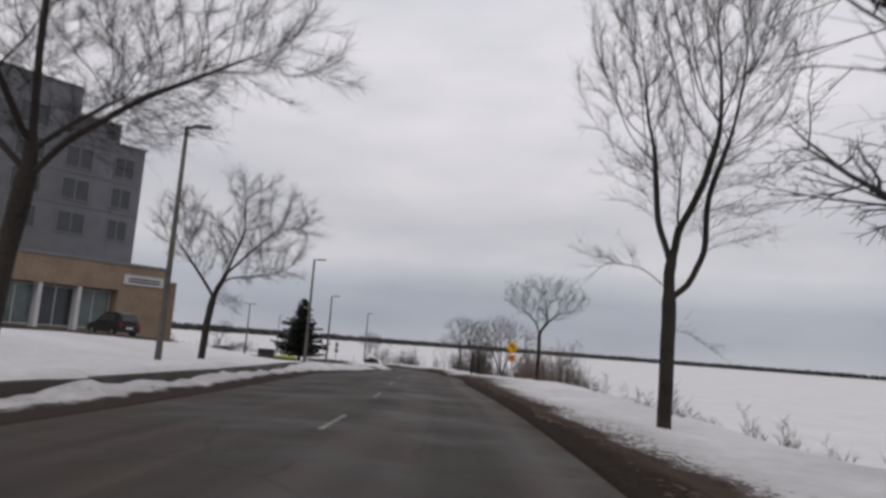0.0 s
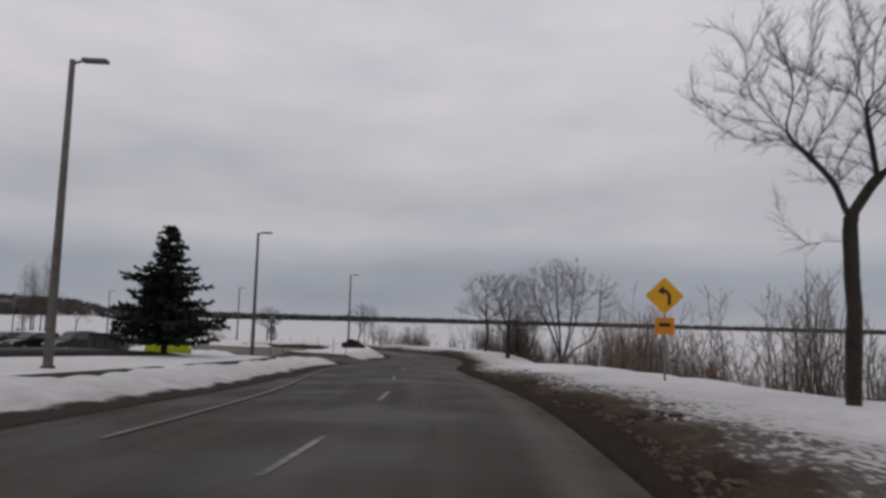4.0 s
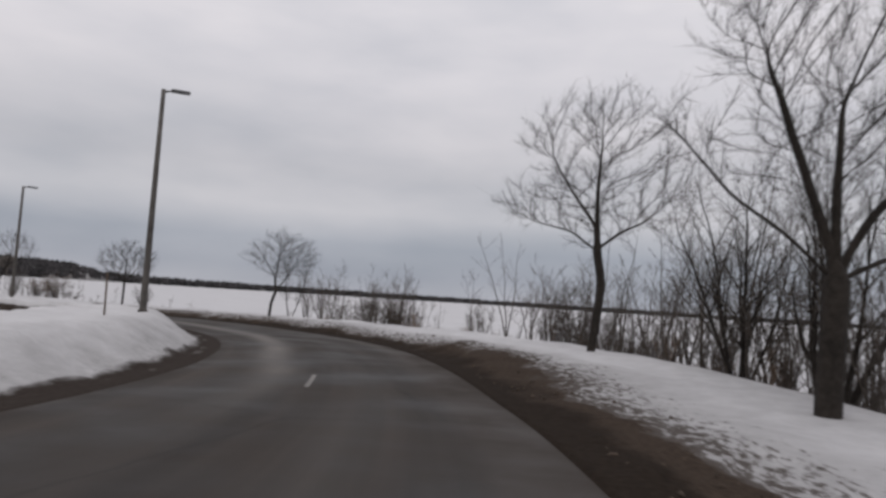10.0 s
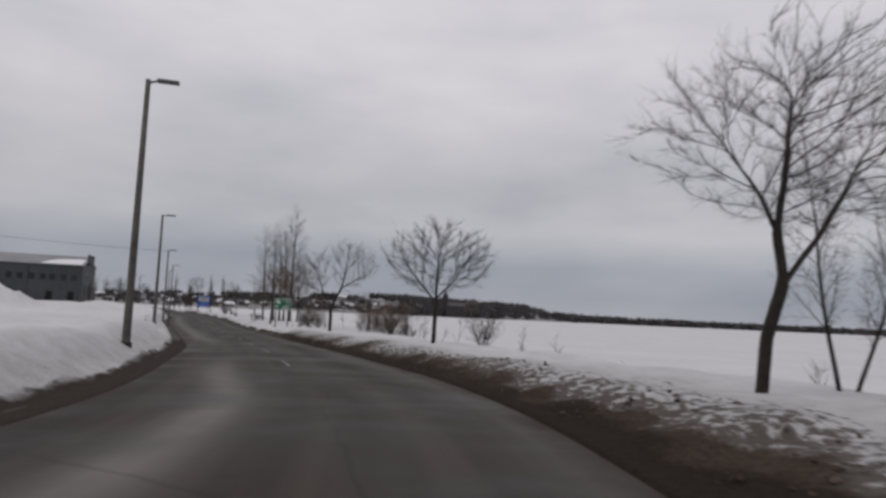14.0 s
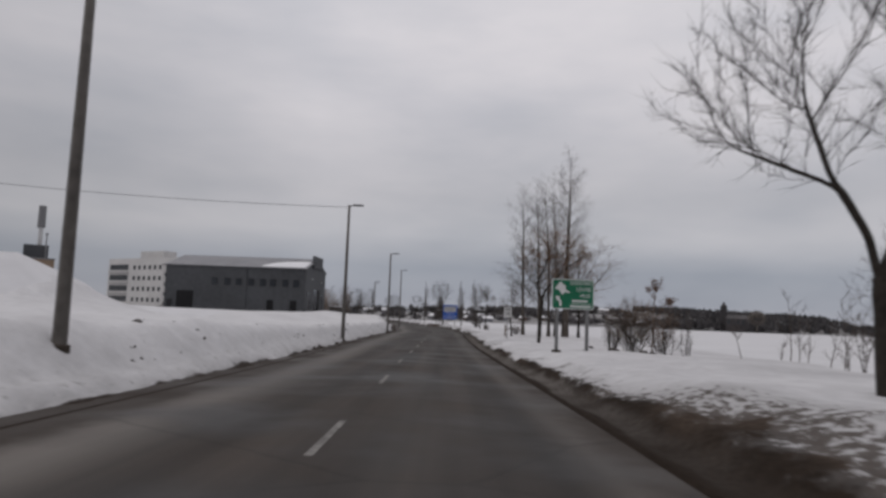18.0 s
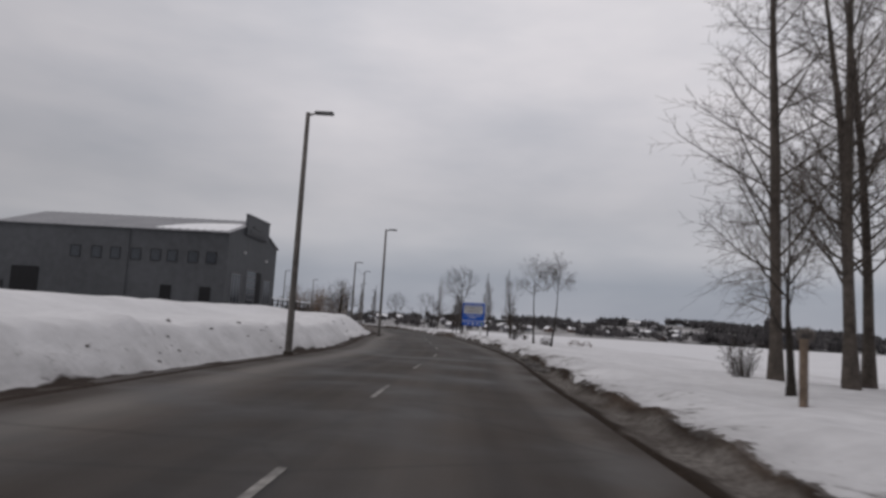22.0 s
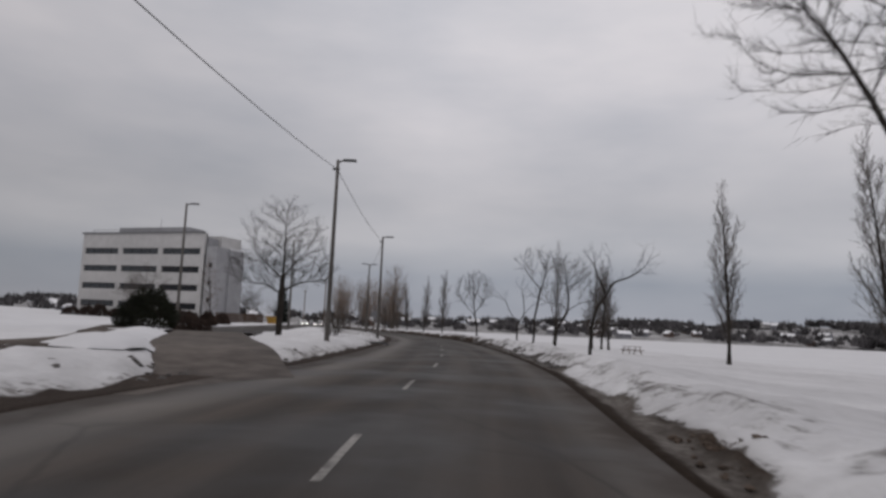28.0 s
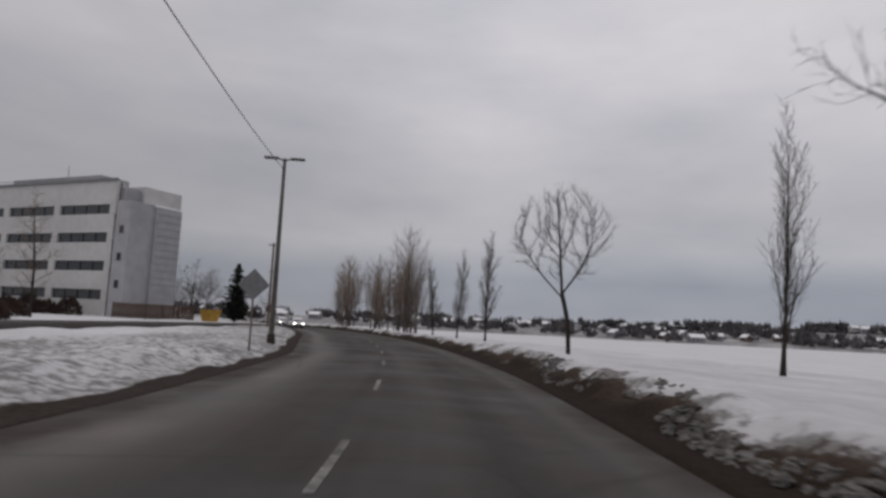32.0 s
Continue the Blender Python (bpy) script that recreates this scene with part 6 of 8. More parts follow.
for x, y, h, sp, twigs in [(-84.3, 202.9, 2.9, 1.3, TWIG), (-85.6, 203.6, 3.2, 1.2, TWIG_RED), (-83.3, 203.4, 2.5, 1.0, TWIG_RED), (-87.2, 204.0, 2.3, 0.6, TWIG_PALE), (-80.9, 201.2, 2.0, 0.35, TWIG), (-80.1, 201.6, 2.2, 0.35, TWIG)]:
    s, lat, _ = nearest(x, y)
    bare(float(s[0]), float(lat[0]), "multi", int(h * 100), h, h * 0.75, 0.035, "leafless brush with many thin stems on the lake bank", stems=9 if sp > 0.5 else 3, twigs=twigs, spread=sp, more=dict(count=(8, 6, 4)))
tuft = shaped(-85.3, 205.0, "thin reddish sapling with withered seed clusters", seed=71, scale=0.75, radius=0.05, n=70, step=0.25, kill=0.5, free=2.6, twig_len=0.3, twig_n=1, bark=TWIG_RED, twigs=TWIG_RED,
              stems=[[(0, 0, 0), (0.1, 0, 2), (0.2, 0, 4.6)], [(0.1, 0, 2.2), (0.8, 0, 3.2), (1.3, 0, 3.7)]], blobs=[((0.2, 0, 4.4), (0.8, 0.8, 0.8)), ((1.1, 0, 3.5), (0.5, 0.5, 0.4))])
withered_leaves(tuft, 5, 70, 2.2)

# ---- buildings ----
GREYCLAD = material("pale grey panels", (0.135, 0.135, 0.148), 0.7, var=0.10, scale=0.9, bump=0.1, bump_scale=4)
DARKCLAD = material("dark grey metal cladding", (0.062, 0.065, 0.070), 0.6, var=0.14, scale=1.2, bump=0.15, bump_scale=8)
TANBRICK = material("tan brick", (0.235, 0.175, 0.125), 0.9, var=0.15, scale=5, bump=0.35, bump_scale=40)
WHITECLAD = material("off-white cladding", (0.50, 0.49, 0.48), 0.7, var=0.08, scale=0.8, bump=0.1)
GREYWALL = material("grey wall panels", (0.34, 0.34, 0.35), 0.7, var=0.1, scale=0.6)
ROOFMETAL = material("grey metal roof", (0.26, 0.26, 0.27), 0.5, metal=0.2, var=0.12, scale=1.5)
GLASS_DARK = material("dark window glass", (0.030, 0.034, 0.040), 0.12, var=0.15, spec=0.6)
GLASS_GREEN = material("greenish shop glass", (0.10, 0.13, 0.125), 0.15, var=0.15, spec=0.6)
FRAME = material("window frame", (0.16, 0.16, 0.165), 0.5, var=0.08)
FRAME_PALE = material("pale window frame", (0.45, 0.45, 0.45), 0.5, var=0.08)
# near-black paint on solid panels, in place of the unlit depth of doorways
OPENING = material("unlit dark opening", (0.010, 0.010, 0.011), 0.8, var=0.2)
ROOFSNOW = material("roof snow", (0.80, 0.80, 0.81), 0.8, var=0.06, scale=1.0, bump=0.5, bump_scale=2)


def window_unit(parent, m, w, h, frame=FRAME, glass=GLASS_DARK, depth=0.12, bars=0, rows=0):
    """A window in the plane x = 0 of m, facing +x: frame with panes set back in it."""
    key = ("window", round(w, 2), round(h, 2), frame.name, glass.name, bars, rows)
    if key not in CACHE:
        bm = bmesh.new()
        t = 0.09
        for y0, y1, z0, z1 in ((-w / 2, w / 2, -h / 2, -h / 2 + t), (-w / 2, w / 2, h / 2 - t, h / 2), (-w / 2, -w / 2 + t, -h / 2 + t, h / 2 - t), (w / 2 - t, w / 2, -h / 2 + t, h / 2 - t)):
            add_box(bm, -0.05, 0.05, y0, y1, z0, z1)
        for k in range(bars):
            c = -w / 2 + w * (k + 1) / (bars + 1)
            add_box(bm, -0.04, 0.04, c - 0.04, c + 0.04, -h / 2 + t, h / 2 - t)
        for k in range(rows):
            c = -h / 2 + h * (k + 1) / (rows + 1)
            add_box(bm, -0.03, 0.045, -w / 2 + t, w / 2 - t, c - 0.04, c + 0.04)
        CACHE[key] = finish(bm, "window", frame), finish(box(-0.03, 0.012, -w / 2 + t * 0.8, w / 2 - t * 0.8, -h / 2 + t * 0.8, h / 2 - t * 0.8), "pane", glass)
    fr, pn = CACHE[key]
    ob = part("window", fr, None, parent)
    ob.matrix_local = m
    part("pane", pn, None, ob, "dark glass pane")
    return ob


CACHE = {}


def build_hotel():
    """Facade in the plane x = 0, running along y to the corner at y = 64, turned to face the street at a slant."""
    m = pose(-28, 64, 5.35, 0, 0, -37) @ Matrix.Translation((0, -64, 0))
    hotel = thing("hotel_building", m, "grey panelled hotel over a tan brick ground floor", "building")
    bm = bmesh.new()
    add_box(bm, -18, -0.25, 57.7, 60.2, 5.9, 16.6)
    add_box(bm, -18, -0.27, 54.0, 57.698, 5.9, 18.3)
    add_box(bm, -18, -0.25, 10, 53.998, 5.9, 20.6)
    part("upper_wall", bm, GREYCLAD, hotel, "pale grey panelled upper storeys")
    for q in ((-18, 0, 10, 30, -2, 5.9), (-18, 0, 59.3, 64, -2, 5.9), (-18, 0, 30.003, 59.297, 3.6, 5.898), (-18, -1.2, 30.003, 59.297, -2, 3.597)):
        part("ground_floor_wall", box(*q), TANBRICK, hotel, "tan brick ground floor")
    part("cornice", box(-18.2, 0.12, 9.9, 64.1, 5.9, 6.12, 0.02), FRAME, hotel)
    part("end_step", box(-16, -0.6, 64.0, 65.2, -2, 4.9), TANBRICK, hotel, "lower tan brick end step")
    for y0, y1, z in ((57.8, 60.3, 16.6), (54.0, 57.7, 18.3), (9.9, 53.9, 20.6)):
        part("parapet_cap", box(-18.1, -0.12, y0, y1, z, z + 0.18, 0.02), FRAME, hotel)
    for z in (10.4, 13.2, 16.0):
        part("band", box(-0.3, -0.2, 10, 60.2 if z < 16 else 57.6, z, z + 0.05), FRAME, hotel)
    for k in range(10):
        y = 58.4 - 4.0 * k
        for z in (8.9, 11.8, 14.6) + ((17.4,) if k > 1 else ()):
            window_unit(hotel, Matrix.Translation((-0.22, y, z)), 2.4 if k else 1.9, 1.9, bars=1)
    for k in range(9):
        window_unit(hotel, Matrix.Translation((-1.1, 32.0 + 3.2 * k, 1.75)), 3.0, 3.4, FRAME_PALE, GLASS_GREEN if k % 2 == 0 else GLASS_DARK, bars=1)
        part("pier", box(-1.2, -0.05, 30.2 + 3.2 * k, 30.5 + 3.2 * k, -1.5, 3.6), FRAME_PALE, hotel)
    part("wall_sign", box(0.0, 0.16, 59.6, 63.4, 4.2, 5.1, 0.02), FRAME_PALE, hotel, "pale sign box")
    for z in (4.42, 4.68):
        part("text_bar", box(0.162, 0.172, 60.0, 63.0, z, z + 0.14), DARK, hotel)


def build_hall():
    m = Matrix.Translation((-193, 224, -0.7)) @ Matrix.Rotation(math.atan2(9.7, -14.7), 4, "Z")
    hall = thing("industrial_building", m, "dark grey metal industrial hall with a stepped gable", "building")
    W, Ln, E, R = 17.6, 28.5, 10.5, 13.0
    bm = bmesh.new()  # walls with the gable outline, x across the front, +y to the back
    ring = [(0, 0), (W, 0), (W, E), (W / 2, R), (0, E)]
    f = [bm.verts.new((x, 0, z)) for x, z in ring]
    b = [bm.verts.new((x, Ln, z)) for x, z in ring]
    bm.faces.new(f)
    bm.faces.new(b[::-1])
    for i, j in ((0, 4), (4, 3), (3, 2), (2, 1), (1, 0)):
        bm.faces.new((f[i], f[j], b[j], b[i]))
    bmesh.ops.recalc_face_normals(bm, faces=bm.faces)
    part("wall", bm, DARKCLAD, hall, "dark grey sheet cladding")
    part("gable_parapet", box(4.8, 12.8, -0.35, 0.0, 11.0, 13.4), DARKCLAD, hall)
    part("parapet_cap", box(4.7, 12.9, -0.42, 0.05, 13.4, 13.55, 0.02), FRAME, hall)
    for sg, x0, x1 in ((1, -0.35, W / 2), (-1, W + 0.35, W / 2)):
        bm = bmesh.new()
        z0 = E - 0.35 * (R - E) / (W / 2)
        q = [(x0, -0.2, z0 + 0.06), (x1, -0.2, R + 0.06), (x1, Ln + 0.2, R + 0.06), (x0, Ln + 0.2, z0 + 0.06)]
        lo = [bm.verts.new(v) for v in q]
        hi = [bm.verts.new((v[0], v[1], v[2] + 0.12)) for v in q]
        bm.faces.new(lo)
        bm.faces.new(hi)
        for i in range(4):
            bm.faces.new((lo[i], lo[(i + 1) % 4], hi[(i + 1) % 4], hi[i]))
        bmesh.ops.recalc_face_normals(bm, faces=bm.faces)
        roof = part("roof", bm, ROOFMETAL, hall, "grey standing-seam metal roof")
        bm = bmesh.new()
        v = [bm.verts.new(c) for c in ((x0, -0.03, z0 + 0.18), (x0, 0.03, z0 + 0.18), (x1, 0.03, R + 0.18), (x1, -0.03, R + 0.18), (x0, 0, z0 + 0.25), (x1, 0, R + 0.25))]
        bm.faces.new((v[0], v[4], v[5], v[3]))
        bm.faces.new((v[1], v[2], v[5], v[4]))
        rib = finish(bm, "seam", ROOFMETAL)
        for k in range(1, 28):
            part("seam", rib, None, roof).matrix_local = Matrix.Translation((0, k * Ln / 28, 0))
    # snow left on the roof by the gable
    n, mm = 26, 12
    v, z0 = [], E
    rg = np.random.RandomState(4)
    for i in range(n):
        for j in range(mm):
            y, x = 0.3 + 9.5 * i / (n - 1), 0.1 + 5.5 * j / (mm - 1)
            inside = min(1, max(0, (1 - (y / 9.8) ** 2 - ((x - 0.3) / 5.6) ** 2 * 0.8) * 2.2 + rg.uniform(-0.12, 0.12)))
            v.append((x, y, E + x * (R - E) / (W / 2) + 0.12 + 0.22 * inside * (1 if 0 < i < n - 1 and 0 < j < mm - 1 else 0)))
    sn = sheet("roof_snow", np.array(v), n, mm, ROOFSNOW, flip=True)
    sn.parent = hall
    side = Matrix.Rotation(math.pi, 4, "Z")
    for u in (1.9, 4.1, 6.6, 8.6, 11.0, 13.5, 15.8, 18.4):
        window_unit(hall, Matrix.Translation((-0.02, u, 7.5)) @ side, 1.25, 1.4, DARK)
    for u in (2.3, 7.0):
        part("door", box(-0.08, 0.0, u - 0.65, u + 0.65, 1.5, 4.1, 0.02), OPENING, hall, "dark steel door")
    part("garage_door", box(-0.1, 0.0, 22.6, 26.0, 0.8, 5.4, 0.02), OPENING, hall, "dark open loading door")
    part("garage_door", box(-0.1, 0.0, 26.9, 27.9, 0.8, 3.6, 0.02), DARK, hall, "dark steel door")
    front = Matrix.Rotation(-math.pi / 2, 4, "Z")
    window_unit(hall, Matrix.Translation((3.1, -0.03, 4.25)) @ front, 3.0, 3.6, FRAME, GLASS_DARK, bars=2)
    window_unit(hall, Matrix.Translation((14.4, -0.03, 4.25)) @ front, 2.8, 3.4, FRAME, GLASS_DARK, bars=2)
    window_unit(hall, Matrix.Translation((8.2, -0.03, 4.15)) @ front, 3.4, 5.2, FRAME, GLASS_DARK, rows=6)
    part("door", box(10.0, 11.8, -0.1, 0.0, 1.5, 6.7, 0.02), OPENING, hall, "tall dark sliding door")
    part("wall_sign", box(6.6, 9.9, -0.45, -0.352, 12.0, 12.25), DARK, hall, "unreadable dark lettering strip")
    part("wall_sign", box(5.6, 11.2, -0.45, -0.352, 11.35, 11.65), DARK, hall, "unreadable dark lettering strip")
    part("downpipe", tube([(-0.12, 11.9, 0), (-0.12, 11.9, E)], [0.07, 0.07], 6), DARKCLAD, hall)
    part("wall_lamp", box(4.9, 5.3, -0.25, 0.0, 8.6, 8.9, 0.03), FRAME_PALE, hall)
    part("wall_lamp", box(13.0, 13.4, -0.25, 0.0, 8.3, 8.6, 0.03), FRAME_PALE, hall)


BODY = [(0, 0.9), (38.4, 0.9), (26.3, 14), (-6, 14)]


def slab(bm, ring, z0, z1):
    lo, hi = [bm.verts.new((x, y, z0)) for x, y in ring], [bm.verts.new((x, y, z1)) for x, y in ring]
    bm.faces.new(lo[::-1])
    bm.faces.new(hi)
    for i in range(len(ring)):
        j = (i + 1) % len(ring)
        bm.faces.new((lo[i], lo[j], hi[j], hi[i]))


def build_office():
    m = Matrix.Translation((-391.5, 227.5, -0.6)) @ Matrix.Rotation(math.atan2(28.4, 26.4), 4, "Z")
    office = thing("office_building", m, "white four-storey office building with dark window bands", "building")
    cols = [(1.0, 12.0), (13.4, 24.6), (26.0, 37.2)]
    rows = [3.4, 7.7, 12.0, 16.3]
    bm = bmesh.new()  # facade as piers and bands, so that the windows lie in real openings
    zs = [0] + [q for r in rows for q in (r - 0.75, r + 0.75)] + [20.6]
    for k in range(0, len(zs), 2):
        add_box(bm, 0, 38.4, 0, 0.5, zs[k], zs[k + 1])
    for x0, x1 in ((0, 1.0), (12.0, 13.4), (24.6, 26.0), (37.2, 38.4)):
        for r in rows:
            add_box(bm, x0, x1, 0, 0.5, r - 0.75, r + 0.75)
    slab(bm, BODY, 0, 20.6)
    part("wall", bm, WHITECLAD, office, "off-white panelled facade")
    for x0, x1 in cols:
        for r in rows:
            w = part("window", box(x0 + 0.02, x1 - 0.02, 0.35, 0.5, r - 0.73, r + 0.73), GLASS_DARK, office, "long dark window band")
            for k in range(1, 4):
                c = x0 + (x1 - x0) * k / 4
                part("mullion", box(c - 0.05, c + 0.05, 0.26, 0.36, r - 0.73, r + 0.73), DARK, w)
    bm = bmesh.new()
    slab(bm, [(-0.3, -0.3), (38.7, -0.3), (26.4, 14.3), (-6.6, 14.3)], 20.6, 20.95)
    part("roof", bm, FRAME, office, "dark roof edge")
    part("roof_box", box(8, 30, 3.5, 9, 20.9, 22.6, 0.05), GREYWALL, office, "pale rooftop plant room")
    part("roof_rail", tube([(2, 1.2, 21.7), (24, 1.2, 21.7)], [0.06, 0.06], 6), FRAME, office)
    for x in (2, 13, 24):
        part("rail_post", tube([(x, 1.2, 20.9), (x, 1.2, 21.7)], [0.05, 0.05], 6), FRAME, office)
    part("aerial", tube([(20, 5, 22.5), (20, 5, 25)], [0.07, 0.03], 6), FRAME, office)
    part("rear_block", box(30, 40.1, 3.7, 11.0, 0, 20.3, 0.05), WHITECLAD, office, "off-white rear block")
    part("recess", box(38.42, 39.3, 0.8, 3.6, 0, 19.6), GREYWALL, office, "shaded recess")
    for z in (5, 9, 13, 17):
        part("balcony", box(38.42, 39.9, -0.5, 0.8, z - 1.6, z - 1.45, 0.02), GREYWALL, office)
    part("stair_tower", box(39.9, 42.8, -0.9, 3.4, 0, 17.3, 0.05), GREYWALL, office, "pale grey ribbed stair tower")
    for z in (5, 9, 13):
        window_unit(office, Matrix.Translation((41.3, -0.92, z)) @ Matrix.Rotation(-math.pi / 2, 4, "Z"), 0.9, 1.2)
    bm = bmesh.new()
    add_box(bm, 40.2, 43.2, 3.4, 8.4, 0, 17.0)
    wing = part("wing", bm, GREYWALL, office, "pale grey corrugated wing")
    rib = finish(box(43.204, 43.3, 3.4, 8.4, 1.0, 1.16), "rib", GREYWALL)
    for k in range(15):
        part("rib", rib, None, wing).matrix_local = Matrix.Translation((0, 0, 1.07 * k))
    part("wing_roof_snow", box(40.3, 43.1, 3.5, 8.3, 17.0, 17.3, 0.1), ROOFSNOW, office)
    # the long back wing, set out from its own corner
    back = m.inverted() @ pose(-514, 216.5, -0.6, 0, 0, 26) @ Matrix.Diagonal((1.06, 1.06, 1.2, 1))
    wing = part("back_wing", box(0, 62, 0, 14, 0, 24, 0.05), WHITECLAD, office, "white back wing with balconies")
    wing.matrix_local = back
    for r in (4.5, 9.5, 14.5, 19.5):
        part("balcony", box(1, 19, -1.5, -0.003, r - 2.1, r - 1.7, 0.03), WHITECLAD, wing)
        part("window_band", box(1.5, 18.5, -0.06, 0.002, r - 1.0, r + 1.6), GLASS_DARK, wing, "dark glazed balcony wall")
        for k in range(6):
            part("window", box(23 + 4.5 * k, 25.2 + 4.5 * k, -0.06, 0.002, r - 0.9, r + 1.1), GLASS_DARK, wing)
    part("roof_box", box(24, 44, 3, 11, 24, 27.5, 0.05), WHITECLAD, wing)


def build_mill():
    mill = thing("brick_building", pose(-345, 184, -0.6, 0, 0, 0), "tan brick works with a dark rooftop box and chimney", "building")
    part("wall", box(-26, 0, -14, 0, 0, 17, 0.04), TANBRICK, mill)
    part("roof", box(-26.2, 0.2, -14.2, 0.2, 17, 17.5, 0.03), FRAME, mill)
    part("roof_box", box(-16, -7, -10, -2, 17.5, 22.5, 0.05), DARKCLAD, mill)
    part("chimney", tube([(-9, -5, 22), (-9, -5, 33)], [0.8, 0.7], 12), FRAME_PALE, mill)
    part("mast", tube([(-2.5, -3, 17), (-2.5, -3, 26)], [0.25, 0.2], 8), FRAME, mill)
    part("mast_head", box(-3.3, -1.7, -3.5, -2.5, 26, 26.5, 0.05), FRAME, mill)
    part("chimney_top", tube([(-9, -5, 29), (-9, -5, 37)], [1.4, 1.3], 12), FRAME, mill)
    for k in range(4):
        for z in (4, 8.5, 13):
            window_unit(mill, Matrix.Translation((0.02, -1.9 - 3.4 * k, z)), 1.8, 2.2)
    for k in range(5):
        for z in (4, 8.5, 13):
            window_unit(mill, Matrix.Translation((-3 - 4.8 * k, 0.02, z)) @ Matrix.Rotation(math.pi / 2, 4, "Z"), 2.2, 2.0)


def loading_fence():
    """Dark railing on the loading deck before the hall's gable."""
    m = Matrix.Translation((-208.5, 239.1, -0.3)) @ Matrix.Rotation(math.atan2(-9.0, 13.6), 4, "Z")
    ob = thing("railing", m, "dark timber railing of a loading deck", "railing")
    part("deck", box(0, 16, -2.4, 0.2, 0, 1.5, 0.03), DARKCLAD, ob, "dark loading deck")
    for k in range(9):
        part("post", box(2 * k - 0.08, 2 * k + 0.08, -0.06, 0.1, 1.5, 3.0), DARKWOOD, ob)
    for z in (1.9, 2.3, 2.7):
        part("rail", box(-0.1, 16.1, 0.1, 0.16, z - 0.06, z + 0.06), DARKWOOD, ob)
    part("top_rail", box(-0.15, 16.15, -0.1, 0.2, 3.0, 3.08), ROOFSNOW, ob, "snow-topped rail")


DARKWOOD = material("dark timber", (0.035, 0.030, 0.027), 0.9, var=0.2, scale=3)
loading_fence()
build_hotel()
build_hall()
build_office()
build_mill()

# ---- signs ----
GREEN = material("green sign face", (0.008, 0.13, 0.065), 0.45, var=0.08, scale=3)
BLUE = material("blue sign face", (0.012, 0.075, 0.35), 0.5, var=0.08, scale=3)
YELLOW = material("amber sign face", (0.62, 0.32, 0.012), 0.5, var=0.08, scale=6)
ORANGE = material("orange tab face", (0.55, 0.20, 0.015), 0.5, var=0.08, scale=6)
WHITE = material("white sign paint", (0.62, 0.62, 0.61), 0.5, var=0.06, scale=6)
PANEL = material("pale grey sign panel", (0.42, 0.42, 0.42), 0.6, var=0.06, scale=3)
BLACK = material("black sign paint", (0.015, 0.015, 0.015), 0.5, var=0.05)
SIGNBACK = material("bare aluminium", (0.22, 0.22, 0.225), 0.45, metal=0.6, var=0.12, scale=5)
LIME = material("lime green plastic", (0.38, 0.46, 0.015), 0.5, var=0.1, scale=3)
TYRE = material("tyre rubber", (0.018, 0.018, 0.018), 0.85, var=0.1)


def lettering(name, text, size, m, mat, parent, width=None):
    """Flat letters with a little depth, facing -y of m."""
    cu = bpy.data.curves.new(name, "FONT")
    cu.body, cu.size, cu.align_x, cu.align_y, cu.extrude = text, size, "CENTER", "CENTER", 0.004
    ob = bpy.data.objects.new(name, cu)
    scene.collection.objects.link(ob)
    bpy.context.view_layer.update()
    me = bpy.data.meshes.new_from_object(ob.evaluated_get(bpy.context.evaluated_depsgraph_get()))
    bpy.data.objects.remove(ob)
    me.materials.clear()
    me.materials.append(mat)
    xs = [v.co.x for v in me.vertices]
    k = (width / (max(xs) - min(xs))) if width else 1
    R = m @ Matrix.Rotation(math.pi / 2, 4, "X") @ Matrix.Diagonal((k, 1, 1, 1))
    me.transform(R)
    return part(name, me, None, parent)


def plate(pts, y0, y1):
    """A flat plate in the x-z plane from its outline."""
    bm = bmesh.new()
    a = [bm.verts.new((x, y0, z)) for x, z in pts]
    b = [bm.verts.new((x, y1, z)) for x, z in pts]
    bm.faces.new(a)
    bm.faces.new(b[::-1])
    for i in range(len(pts)):
        j = (i + 1) % len(pts)
        bm.faces.new((a[j], a[i], b[i], b[j]))
    bmesh.ops.recalc_face_normals(bm, faces=bm.faces)
    return bm


def rounded(w, h, r, n=5):
    out = []
    for cx, cz, a0 in ((w / 2 - r, h / 2 - r, 0), (-w / 2 + r, h / 2 - r, 90), (-w / 2 + r, -h / 2 + r, 180), (w / 2 - r, -h / 2 + r, 270)):
        out += [(cx + r * math.cos(radians(a0 + 90 * k / n)), cz + r * math.sin(radians(a0 + 90 * k / n))) for k in range(n + 1)]
    return out


def shifted(pts, x, z):
    return [(a + x, b + z) for a, b in pts]


